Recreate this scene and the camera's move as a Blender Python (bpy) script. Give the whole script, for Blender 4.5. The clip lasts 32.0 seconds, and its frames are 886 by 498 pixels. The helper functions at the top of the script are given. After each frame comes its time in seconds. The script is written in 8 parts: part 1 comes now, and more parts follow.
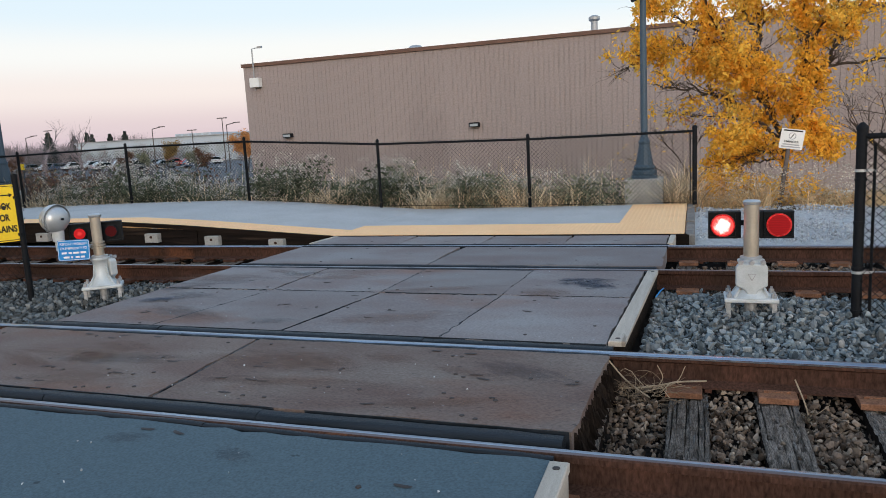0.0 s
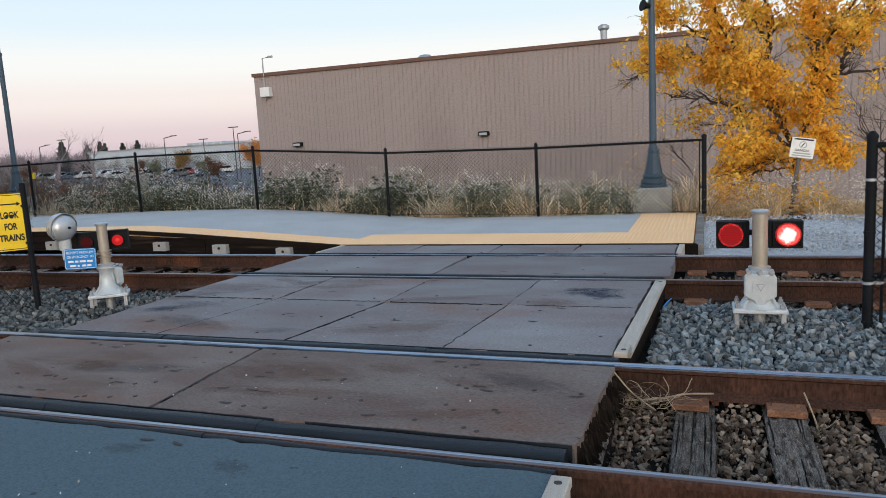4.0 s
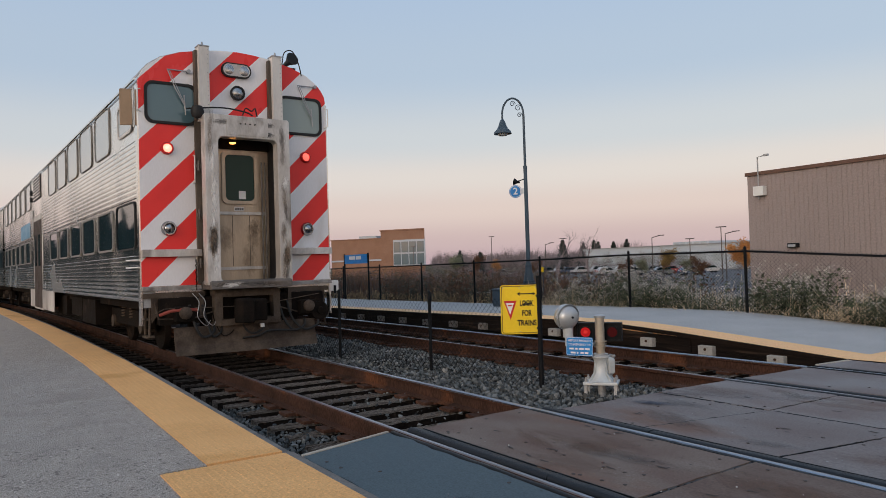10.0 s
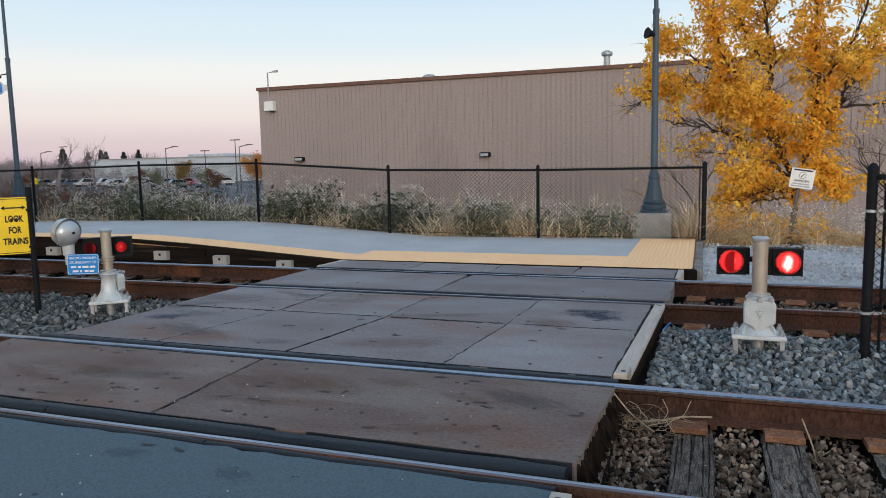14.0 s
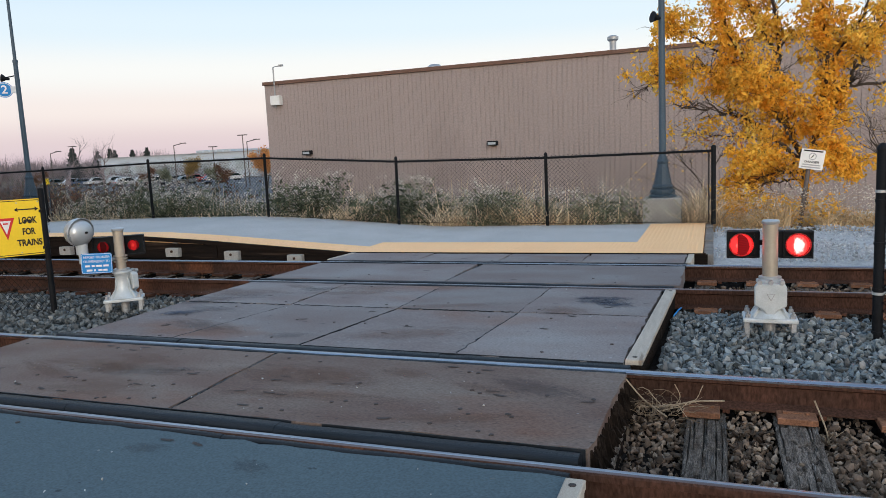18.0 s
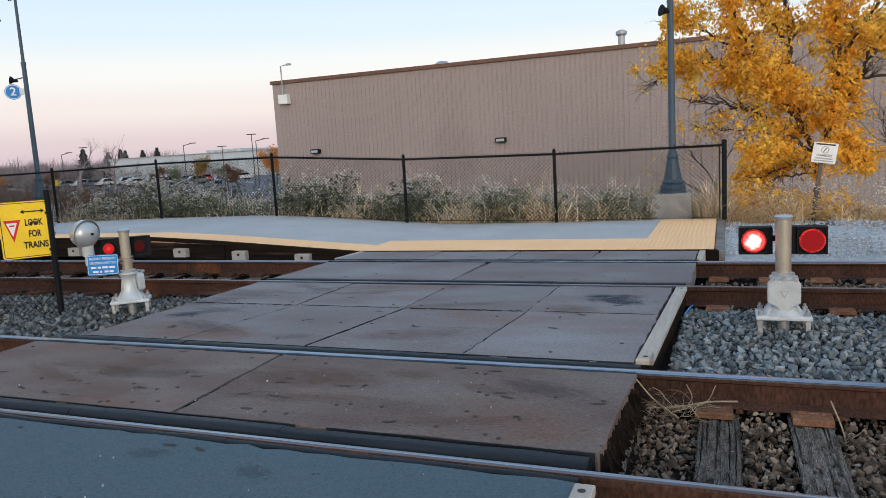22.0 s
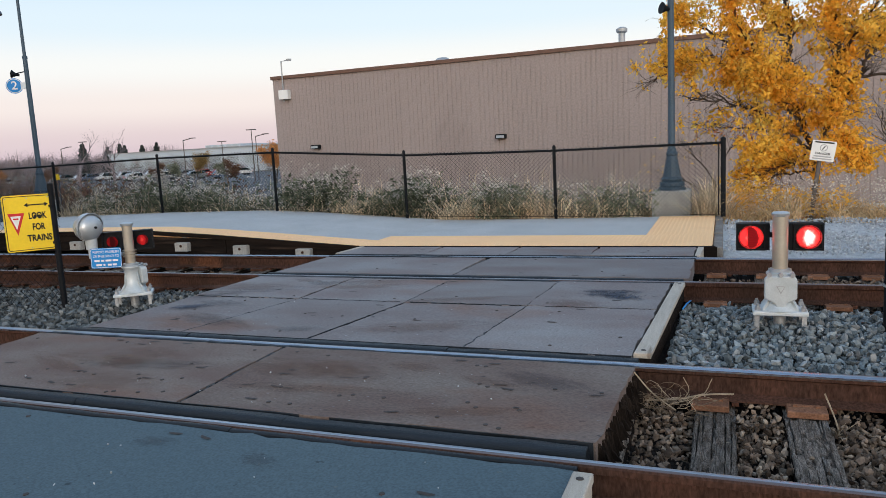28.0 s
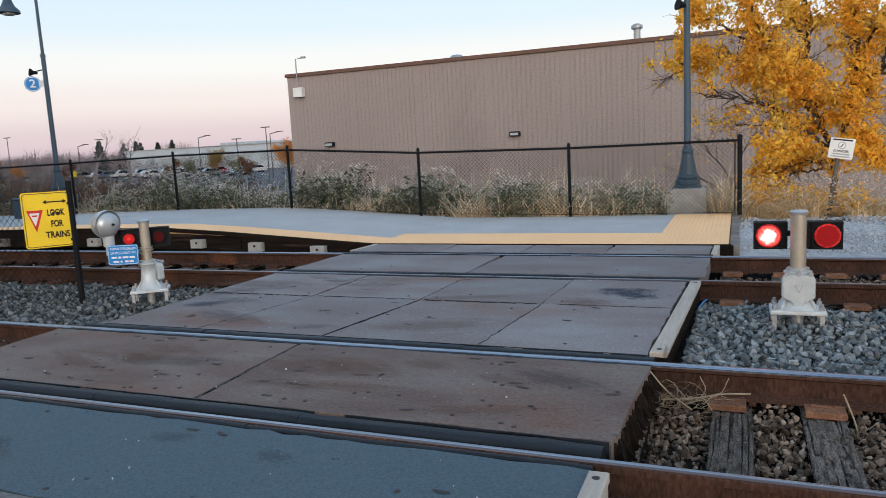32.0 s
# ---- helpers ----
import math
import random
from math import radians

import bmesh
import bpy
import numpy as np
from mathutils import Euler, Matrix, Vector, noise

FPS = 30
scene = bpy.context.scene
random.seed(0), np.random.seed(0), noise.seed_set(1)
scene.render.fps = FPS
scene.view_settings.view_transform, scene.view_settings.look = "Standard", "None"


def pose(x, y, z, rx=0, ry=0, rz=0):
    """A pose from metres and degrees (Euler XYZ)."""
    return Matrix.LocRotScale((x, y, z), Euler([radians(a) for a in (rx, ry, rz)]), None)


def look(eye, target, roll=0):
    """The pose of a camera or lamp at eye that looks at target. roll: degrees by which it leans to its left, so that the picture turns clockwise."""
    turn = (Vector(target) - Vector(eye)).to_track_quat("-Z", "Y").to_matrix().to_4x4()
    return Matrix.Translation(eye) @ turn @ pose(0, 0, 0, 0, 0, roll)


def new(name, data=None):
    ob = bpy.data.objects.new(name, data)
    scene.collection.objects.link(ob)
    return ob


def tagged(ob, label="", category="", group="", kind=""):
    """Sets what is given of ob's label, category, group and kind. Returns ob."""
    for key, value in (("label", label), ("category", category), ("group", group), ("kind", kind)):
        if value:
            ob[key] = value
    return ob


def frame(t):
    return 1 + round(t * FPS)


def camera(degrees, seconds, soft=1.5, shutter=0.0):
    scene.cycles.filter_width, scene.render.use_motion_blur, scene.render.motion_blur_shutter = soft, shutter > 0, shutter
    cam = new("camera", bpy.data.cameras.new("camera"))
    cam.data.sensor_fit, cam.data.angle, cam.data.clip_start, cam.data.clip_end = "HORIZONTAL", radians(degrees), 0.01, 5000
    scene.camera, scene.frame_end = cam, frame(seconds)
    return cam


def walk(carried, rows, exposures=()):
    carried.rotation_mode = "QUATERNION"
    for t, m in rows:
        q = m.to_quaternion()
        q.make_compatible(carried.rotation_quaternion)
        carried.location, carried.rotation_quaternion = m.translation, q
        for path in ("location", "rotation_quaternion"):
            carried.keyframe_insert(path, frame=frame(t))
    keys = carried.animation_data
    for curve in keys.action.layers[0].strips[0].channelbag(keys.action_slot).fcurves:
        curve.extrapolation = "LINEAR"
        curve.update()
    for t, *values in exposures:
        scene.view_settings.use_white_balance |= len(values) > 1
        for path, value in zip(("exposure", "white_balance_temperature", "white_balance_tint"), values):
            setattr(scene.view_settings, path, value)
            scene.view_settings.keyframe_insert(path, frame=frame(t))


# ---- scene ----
cam = camera(63.1, 32.0, soft=0.7, shutter=0.4)
PATH = [
    (0, (-0.542, -3.039, 1.424), (-1.199, -1.176, 1.113), -3.1),
    (0.5, (-0.543, -3.007, 1.423), (-1.203, -1.145, 1.115), -3.2),
    (1, (-0.54, -2.993, 1.423), (-1.203, -1.13, 1.121), -3.0),
    (1.5, (-0.536, -2.98, 1.418), (-1.204, -1.119, 1.121), -3.0),
    (2, (-0.532, -2.981, 1.421), (-1.203, -1.119, 1.129), -3.0),
    (2.5, (-0.53, -2.979, 1.421), (-1.204, -1.119, 1.131), -3.1),
    (3, (-0.526, -2.98, 1.42), (-1.203, -1.12, 1.131), -3.1),
    (3.5, (-0.521, -2.986, 1.422), (-1.2, -1.127, 1.136), -3.1),
    (5.5, (-0.505, -2.99, 1.418), (-1.2, -1.137, 1.131), -3.1),
    (6, (-0.512, -2.99, 1.419), (-1.231, -1.146, 1.129), -3.1),
    (6.5, (-0.582, -2.976, 1.405), (-1.626, -1.291, 1.137), -4.2),
    (7, (-0.582, -3.055, 1.419), (-1.975, -1.639, 1.186), -4.2),
    (7.5, (-0.566, -3.066, 1.413), (-2.06, -1.75, 1.214), -3.5),
    (8, (-0.557, -3.082, 1.42), (-2.106, -1.821, 1.324), -2.8),
    (8.5, (-0.557, -3.099, 1.427), (-2.182, -1.934, 1.406), -2.1),
    (9, (-0.558, -3.094, 1.437), (-2.212, -1.971, 1.443), -1.8),
    (9.5, (-0.558, -3.104, 1.437), (-2.222, -1.995, 1.468), -1.6),
    (10, (-0.543, -3.119, 1.437), (-2.215, -2.022, 1.48), -1.8),
    (10.5, (-0.527, -3.126, 1.434), (-2.201, -2.033, 1.481), -2.0),
    (11, (-0.528, -3.135, 1.43), (-2.206, -2.048, 1.478), -2.1),
    (11.5, (-0.521, -3.153, 1.428), (-2.205, -2.074, 1.479), -2.3),
    (12, (-0.544, -3.142, 1.404), (-2.191, -2.009, 1.447), -2.4),
    (12.5, (-0.531, -3.11, 1.418), (-1.861, -1.616, 1.391), -2.1),
    (13, (-0.556, -3.073, 1.419), (-1.48, -1.304, 1.296), -1.2),
    (13.5, (-0.552, -3.063, 1.412), (-1.301, -1.218, 1.218), -1.1),
    (14, (-0.546, -3.051, 1.409), (-1.222, -1.183, 1.176), -1.2),
    (14.5, (-0.549, -3.054, 1.413), (-1.21, -1.183, 1.164), -1.5),
    (16.5, (-0.542, -3.07, 1.416), (-1.217, -1.206, 1.151), -2.2),
    (17, (-0.543, -3.064, 1.416), (-1.227, -1.203, 1.154), -2.4),
    (17.5, (-0.543, -3.076, 1.419), (-1.235, -1.218, 1.159), -2.5),
    (18, (-0.536, -3.074, 1.42), (-1.237, -1.219, 1.16), -2.7),
    (18.5, (-0.534, -3.081, 1.42), (-1.242, -1.229, 1.163), -2.8),
    (19, (-0.529, -3.078, 1.42), (-1.243, -1.227, 1.164), -2.8),
    (19.5, (-0.53, -3.07, 1.417), (-1.251, -1.222, 1.162), -2.9),
    (20, (-0.535, -3.063, 1.417), (-1.257, -1.215, 1.162), -3.0),
    (20.5, (-0.546, -3.039, 1.416), (-1.268, -1.192, 1.158), -3.0),
    (21, (-0.552, -3.011, 1.412), (-1.276, -1.166, 1.148), -3.0),
    (21.5, (-0.55, -2.994, 1.418), (-1.274, -1.149, 1.151), -3.2),
    (22, (-0.54, -2.991, 1.421), (-1.266, -1.147, 1.155), -3.3),
    (22.5, (-0.534, -2.99, 1.422), (-1.262, -1.146, 1.156), -3.4),
    (23, (-0.529, -2.988, 1.421), (-1.26, -1.145, 1.154), -3.5),
    (23.5, (-0.525, -2.986, 1.42), (-1.258, -1.144, 1.152), -3.5),
    (24, (-0.525, -2.991, 1.417), (-1.257, -1.15, 1.15), -3.5),
    (24.5, (-0.523, -2.999, 1.418), (-1.258, -1.159, 1.145), -3.3),
    (25, (-0.518, -3.014, 1.417), (-1.251, -1.174, 1.144), -3.3),
    (25.5, (-0.518, -3.051, 1.416), (-1.252, -1.21, 1.144), -3.3),
    (27.5, (-0.53, -3.063, 1.416), (-1.257, -1.22, 1.141), -3.0),
    (28, (-0.53, -3.06, 1.416), (-1.254, -1.216, 1.14), -3.0),
    (28.5, (-0.528, -3.055, 1.414), (-1.252, -1.212, 1.135), -2.9),
    (29, (-0.53, -3.057, 1.415), (-1.252, -1.213, 1.133), -2.9),
    (29.5, (-0.53, -3.065, 1.417), (-1.252, -1.222, 1.134), -2.7),
    (30, (-0.533, -3.063, 1.414), (-1.254, -1.22, 1.129), -2.7),
    (30.5, (-0.531, -3.06, 1.416), (-1.252, -1.217, 1.129), -2.7),
    (31, (-0.529, -3.064, 1.419), (-1.249, -1.22, 1.131), -2.8),
    (31.5, (-0.53, -3.065, 1.422), (-1.251, -1.221, 1.135), -2.8),
    (32, (-0.542, -3.062, 1.419), (-1.3, -1.233, 1.138), -3.0),
]
walk(cam, [(t, look(e, g, r)) for t, e, g, r in PATH],
     exposures=[(0, 0.0, 6280, 10), (6.0, 0.0, 6280, 10), (7.0, -0.24, 6450, 11), (7.6, -0.27, 6500, 12), (8.6, -0.42, 6820, 16), (11.8, -0.45, 6860, 16), (12.5, -0.44, 6700, 14), (13.1, -0.46, 6620, 13), (13.6, -0.25, 6350, 11), (14.2, -0.05, 6300, 10), (14.8, 0.0, 6280, 10), (32, 0.0, 6280, 10)])


# ---- sky and light: clear dusk, the glow of the set sun behind the camera ----
def make_world():
    w = bpy.data.worlds.new("dusk")
    scene.world = w
    w.use_nodes = True
    nt = w.node_tree
    nt.nodes.clear()
    N, L = nt.nodes.new, nt.links.new
    tc = N("ShaderNodeTexCoord")
    sep = N("ShaderNodeSeparateXYZ")
    L(tc.outputs["Generated"], sep.inputs[0])

    def ramp(stops):
        r = N("ShaderNodeValToRGB")
        r.color_ramp.interpolation = "EASE"
        el = r.color_ramp.elements
        while len(el) < len(stops):
            el.new(0.5)
        for e, (p, c) in zip(el, stops):
            e.position, e.color = p, (*c, 1)
        L(sep.outputs["Z"], r.inputs[0])
        return r
    east = ramp([(0.0, (0.66, 0.53, 0.60)), (0.03, (0.745, 0.635, 0.68)), (0.075, (0.905, 0.81, 0.80)), (0.12, (0.93, 0.92, 0.91)),
                 (0.17, (0.76, 0.87, 0.95)), (0.26, (0.57, 0.76, 0.965)), (0.38, (0.52, 0.73, 0.99)), (1.0, (0.38, 0.57, 0.84))])
    west = ramp([(0.0, (1.7, 1.22, 0.88)), (0.10, (2.0, 1.62, 1.25)), (0.25, (1.6, 1.52, 1.40)), (0.5, (0.90, 1.02, 1.12)), (1.0, (0.36, 0.54, 0.80))])
    side = N("ShaderNodeMapRange")
    side.inputs["From Min"].default_value, side.inputs["From Max"].default_value = 0.25, -0.8
    along, square = N("ShaderNodeMath"), N("ShaderNodeMath")
    along.operation = square.operation = "MULTIPLY_ADD"
    along.inputs[1].default_value, along.inputs[2].default_value = -0.38, 0.0
    L(sep.outputs["X"], along.inputs[0])
    square.inputs[1].default_value = 0.925
    L(sep.outputs["Y"], square.inputs[0])
    L(along.outputs[0], square.inputs[2])
    L(square.outputs[0], side.inputs["Value"])
    mix = N("ShaderNodeMix")
    mix.data_type = "RGBA"
    L(side.outputs[0], mix.inputs["Factor"])
    L(east.outputs[0], mix.inputs["A"])
    L(west.outputs[0], mix.inputs["B"])
    sky = N("ShaderNodeTexSky")
    sky.sky_type, sky.sun_disc = "NISHITA", False
    sky.sun_elevation, sky.sun_rotation = radians(2.0), radians(160)
    b1, b2, add, out = N("ShaderNodeBackground"), N("ShaderNodeBackground"), N("ShaderNodeAddShader"), N("ShaderNodeOutputWorld")
    L(mix.outputs["Result"], b1.inputs[0])
    L(sky.outputs[0], b2.inputs[0])
    b1.inputs[1].default_value, b2.inputs[1].default_value = 0.94, 0.05
    L(b1.outputs[0], add.inputs[0])
    L(b2.outputs[0], add.inputs[1])
    L(add.outputs[0], out.inputs[0])


make_world()
sun = new("sun", bpy.data.lights.new("sun", "SUN"))
sun.data.energy, sun.data.angle, sun.data.color = 1.0, radians(25), (1.0, 0.90, 0.78)
sun.matrix_world = look((13, -28, 9), (0, 0, 0))


# ---- materials ----
def material(name, c1, c2=None, rough=0.7, metal=0.0, scale=6.0, fine=60.0, bump=0.15, c3=None, spot=0.0, stretch=(1, 1, 1), island=0.0, rnd=0.0, depth=0.01, grain=(0.82, 1.12), spec=0.3, fleck=None, fleck_at=0.66, alt=None):
    """Two colours mixed by coarse noise, fine grain on top, optional third colour in blotches, bump from the grain."""
    m = bpy.data.materials.new(name)
    m.use_nodes = True
    nt = m.node_tree
    N, L = nt.nodes.new, nt.links.new
    bs = nt.nodes["Principled BSDF"]
    tc, mp = N("ShaderNodeTexCoord"), N("ShaderNodeMapping")
    mp.inputs["Scale"].default_value = stretch
    L(tc.outputs["Object"], mp.inputs[0])

    def noisy(sc, detail, lo, hi):
        n, r = N("ShaderNodeTexNoise"), N("ShaderNodeMapRange")
        n.inputs["Scale"].default_value, n.inputs["Detail"].default_value = sc, detail
        L(mp.outputs[0], n.inputs["Vector"])
        r.inputs["From Min"].default_value, r.inputs["From Max"].default_value = lo, hi
        L(n.outputs["Fac"], r.inputs["Value"])
        return n, r
    n1, r1 = noisy(scale, 5, 0.35, 0.65)
    n2, r2 = noisy(fine, 3, 0.3, 0.7)
    c2 = c2 or tuple(v * 0.75 for v in c1)

    def mix(fac, a, b, kind="MIX"):
        x = N("ShaderNodeMix")
        x.data_type, x.blend_type = "RGBA", kind
        for s, v in (("Factor", fac), ("A", a), ("B", b)):
            if isinstance(v, (int, float)):
                x.inputs[s].default_value = v
            elif isinstance(v, tuple):
                x.inputs[s].default_value = (*v, 1)
            else:
                L(v, x.inputs[s])
        return x.outputs["Result"]
    col = mix(r1.outputs[0], c1, c2)
    if fleck:
        for sc, fc, lo in ((scale * 9 + 3, fleck[0], fleck_at), (scale * 14 + 5, fleck[1], fleck_at + 0.02)):
            _, rf = noisy(sc, 4, lo, lo + 0.05)
            col = mix(rf.outputs[0], col, fc)
    if c3:
        _, r3 = noisy(scale * 0.45 + 0.1, 6, 0.62 - spot, 0.70 - spot * 0.5)
        col = mix(r3.outputs[0], col, c3)
    v = N("ShaderNodeMapRange")
    v.inputs["To Min"].default_value, v.inputs["To Max"].default_value = grain
    L(r2.outputs[0], v.inputs["Value"])
    hsv = N("ShaderNodeHueSaturation")
    L(v.outputs[0], hsv.inputs["Value"])
    L(col, hsv.inputs["Color"])
    col = hsv.outputs[0]
    if alt:
        gi, fr = N("ShaderNodeNewGeometry"), N("ShaderNodeMath")
        fr.operation = "MULTIPLY_ADD"
        fr.inputs[1].default_value, fr.inputs[2].default_value = 13.7, 0.2
        L(gi.outputs["Random Per Island"], fr.inputs[0])
        f2 = N("ShaderNodeMath")
        f2.operation = "FRACT"
        L(fr.outputs[0], f2.inputs[0])
        f3 = N("ShaderNodeMapRange")
        f3.inputs["From Min"].default_value, f3.inputs["From Max"].default_value = 0.55, 1.0
        L(f2.outputs[0], f3.inputs["Value"])
        col = mix(f3.outputs[0], col, alt)
    if island or rnd:
        src = N("ShaderNodeNewGeometry").outputs["Random Per Island"] if island else N("ShaderNodeObjectInfo").outputs["Random"]
        k = island or rnd
        w = N("ShaderNodeMapRange")
        w.inputs["To Min"].default_value, w.inputs["To Max"].default_value = 1 - k, 1 + k
        L(src, w.inputs["Value"])
        h2 = N("ShaderNodeHueSaturation")
        L(w.outputs[0], h2.inputs["Value"])
        L(col, h2.inputs["Color"])
        col = h2.outputs[0]
    L(col, bs.inputs["Base Color"])
    bs.inputs["Metallic"].default_value = metal
    bs.inputs["Specular IOR Level"].default_value = spec if not metal else 0.5
    rr = N("ShaderNodeMapRange")
    rr.inputs["To Min"].default_value, rr.inputs["To Max"].default_value = max(0.02, rough - 0.1), min(1, rough + 0.1)
    L(r1.outputs[0], rr.inputs["Value"])
    L(rr.outputs[0], bs.inputs["Roughness"])
    if bump:
        b = N("ShaderNodeBump")
        b.inputs["Strength"].default_value, b.inputs["Distance"].default_value = bump, depth
        L(n2.outputs["Fac"], b.inputs["Height"])
        L(b.outputs[0], bs.inputs["Normal"])
    return m


def plain(name, c, rough=0.5, metal=0.0):
    return material(name, c, tuple(v * 0.92 for v in c), rough, metal, 3.0, 40.0, 0.0, grain=(0.96, 1.03))


def glowing(name, c, strength, core=None, radius=0.1):
    """A lit lens, brighter at its core."""
    m = bpy.data.materials.new(name)
    m.use_nodes = True
    nt = m.node_tree
    N, L = nt.nodes.new, nt.links.new
    bs = nt.nodes["Principled BSDF"]
    bs.inputs["Base Color"].default_value = (*c, 1)
    bs.inputs["Emission Strength"].default_value = strength
    bs.inputs["Roughness"].default_value, bs.inputs["Specular IOR Level"].default_value = 0.7, 0.12
    bs.inputs["Emission Color"].default_value = (*c, 1)
    if core:
        tc, vm, mr, ns = N("ShaderNodeTexCoord"), N("ShaderNodeVectorMath"), N("ShaderNodeMapRange"), N("ShaderNodeTexNoise")
        vm.operation = "LENGTH"
        L(tc.outputs["Object"], vm.inputs[0])
        ns.inputs["Scale"].default_value = 22
        L(tc.outputs["Object"], ns.inputs["Vector"])
        ad = N("ShaderNodeMath")
        ad.operation = "MULTIPLY_ADD"
        L(ns.outputs["Fac"], ad.inputs[0])
        ad.inputs[1].default_value = radius * 0.9
        L(vm.outputs["Value"], ad.inputs[2])
        mr.inputs["From Min"].default_value, mr.inputs["From Max"].default_value = radius * 0.85, radius * 1.25
        L(ad.outputs[0], mr.inputs["Value"])
        mx = N("ShaderNodeMix")
        mx.data_type = "RGBA"
        L(mr.outputs[0], mx.inputs["Factor"])
        mx.inputs["A"].default_value, mx.inputs["B"].default_value = (*core, 1), (*c, 1)
        L(mx.outputs["Result"], bs.inputs["Emission Color"])
    return m


def glass(name, tint, rough=0.05, ior=1.6):
    """Dark, glossy window glass that mirrors the sky."""
    m = bpy.data.materials.new(name)
    m.use_nodes = True
    bs = m.node_tree.nodes["Principled BSDF"]
    bs.inputs["Base Color"].default_value = (*tint, 1)
    bs.inputs["Roughness"].default_value = rough
    bs.inputs["IOR"].default_value = ior
    return m


M = {}
M["panel"] = material("crossing_panel", (0.140, 0.092, 0.076), (0.205, 0.168, 0.147), 0.78, 0, 1.6, 75, 0.3, (0.175, 0.100, 0.074), 0.04, (0.7, 1.3, 1), spec=0.16, fleck=((0.050, 0.044, 0.044), (0.28, 0.27, 0.28)), fleck_at=0.675, rnd=0.08, grain=(0.74, 1.20))
M["panel_mid"] = material("crossing_panel_grey", (0.185, 0.148, 0.142), (0.250, 0.238, 0.236), 0.74, 0, 1.3, 75, 0.3, (0.205, 0.135, 0.112), 0.05, (0.7, 1.3, 1), spec=0.18, fleck=((0.08, 0.074, 0.076), (0.38, 0.38, 0.39)), fleck_at=0.685, rnd=0.12, grain=(0.76, 1.18))
M["apron"] = material("steel_apron", (0.074, 0.110, 0.130), (0.090, 0.126, 0.144), 0.75, 0.0, 1.0, 80, 0.25, (0.105, 0.118, 0.116), -0.01, spec=0.2, grain=(0.75, 1.15), fleck=((0.045, 0.062, 0.07), (0.14, 0.15, 0.14)), fleck_at=0.70)
M["rubber"] = material("black_rubber", (0.007, 0.010, 0.013), (0.017, 0.022, 0.029), 0.5, 0, 4, 60, 0.3, (0.028, 0.027, 0.028), 0.0, (0.4, 4, 4), spec=0.22)


def rubbed(name, c, most=0.9):
    """A rubbed mark that thins out towards its rim."""
    m = material(name, c, tuple(v * 1.5 for v in c), 0.8, 0, 6, 60, 0.1)
    nt = m.node_tree
    N, L = nt.nodes.new, nt.links.new
    bs, out = nt.nodes["Principled BSDF"], nt.nodes["Material Output"]
    tc, ln, ns, ad, mr, mx, tr = (N(k) for k in ("ShaderNodeTexCoord", "ShaderNodeVectorMath", "ShaderNodeTexNoise", "ShaderNodeMath", "ShaderNodeMapRange", "ShaderNodeMixShader", "ShaderNodeBsdfTransparent"))
    ln.operation, ad.operation = "LENGTH", "MULTIPLY_ADD"
    L(tc.outputs["Object"], ln.inputs[0])
    L(tc.outputs["Object"], ns.inputs["Vector"])
    ns.inputs["Scale"].default_value, ns.inputs["Detail"].default_value = 3.0, 5
    L(ns.outputs["Fac"], ad.inputs[0])
    ad.inputs[1].default_value = 1.5
    L(ln.outputs["Value"], ad.inputs[2])
    mr.inputs["From Min"].default_value, mr.inputs["From Max"].default_value = 1.0, 1.55
    mr.inputs["To Min"].default_value, mr.inputs["To Max"].default_value = most, 0.0
    L(ad.outputs[0], mr.inputs["Value"])
    L(mr.outputs[0], mx.inputs[0])
    L(tr.outputs[0], mx.inputs[1])
    L(bs.outputs[0], mx.inputs[2])
    L(mx.outputs[0], out.inputs["Surface"])
    return m


M["scuff"] = rubbed("tyre_mark", (0.012, 0.027, 0.056), 0.68)
M["scuff_line"] = rubbed("tyre_streak", (0.012, 0.020, 0.034), 0.85)
M["scuff_brown"] = rubbed("rust_smear", (0.150, 0.080, 0.052), 0.26)
M["scuff_dim"] = rubbed("dull_dark_smear", (0.060, 0.060, 0.064), 0.28)
M["bolt"] = material("bolt_head", (0.035, 0.030, 0.028), (0.06, 0.045, 0.04), 0.7, 0.3, 30, 90, 0.1)
M["board"] = material("weathered_board", (0.42, 0.37, 0.31), (0.52, 0.47, 0.40), 0.85, 0, 2, 40, 0.4, (0.25, 0.21, 0.17), 0.02, (14, 1.5, 8))
M["rust"] = material("rusty_rail", (0.088, 0.043, 0.030), (0.048, 0.028, 0.021), 0.92, 0.0, 2.2, 70, 0.5, (0.150, 0.062, 0.033), 0.02, (1, 1, 0.35), spec=0.08, grain=(0.5, 1.25))
M["rust_bright"] = material("rusty_plate", (0.30, 0.142, 0.078), (0.17, 0.078, 0.044), 0.9, 0.0, 8, 90, 0.5, (0.09, 0.04, 0.025), -0.03, rnd=0.2, grain=(0.6, 1.2))
M["rust_mid"] = material("rusty_plate_dull", (0.105, 0.044, 0.024), (0.055, 0.025, 0.016), 0.9, 0.0, 8, 90, 0.5, (0.05, 0.024, 0.017), -0.02, rnd=0.25, grain=(0.6, 1.2))
M["rust_dark"] = material("dark_rusty_plate", (0.135, 0.052, 0.028), (0.070, 0.030, 0.019), 0.92, 0.0, 8, 90, 0.5, (0.05, 0.026, 0.018), -0.02, rnd=0.25, grain=(0.6, 1.2))
M["steel_dull"] = material("worn_brown_rail_head", (0.13, 0.088, 0.078), (0.23, 0.19, 0.19), 0.42, 0.7, 2, 120, 0.1, (0.07, 0.045, 0.04), 0.02, (0.25, 30, 10))
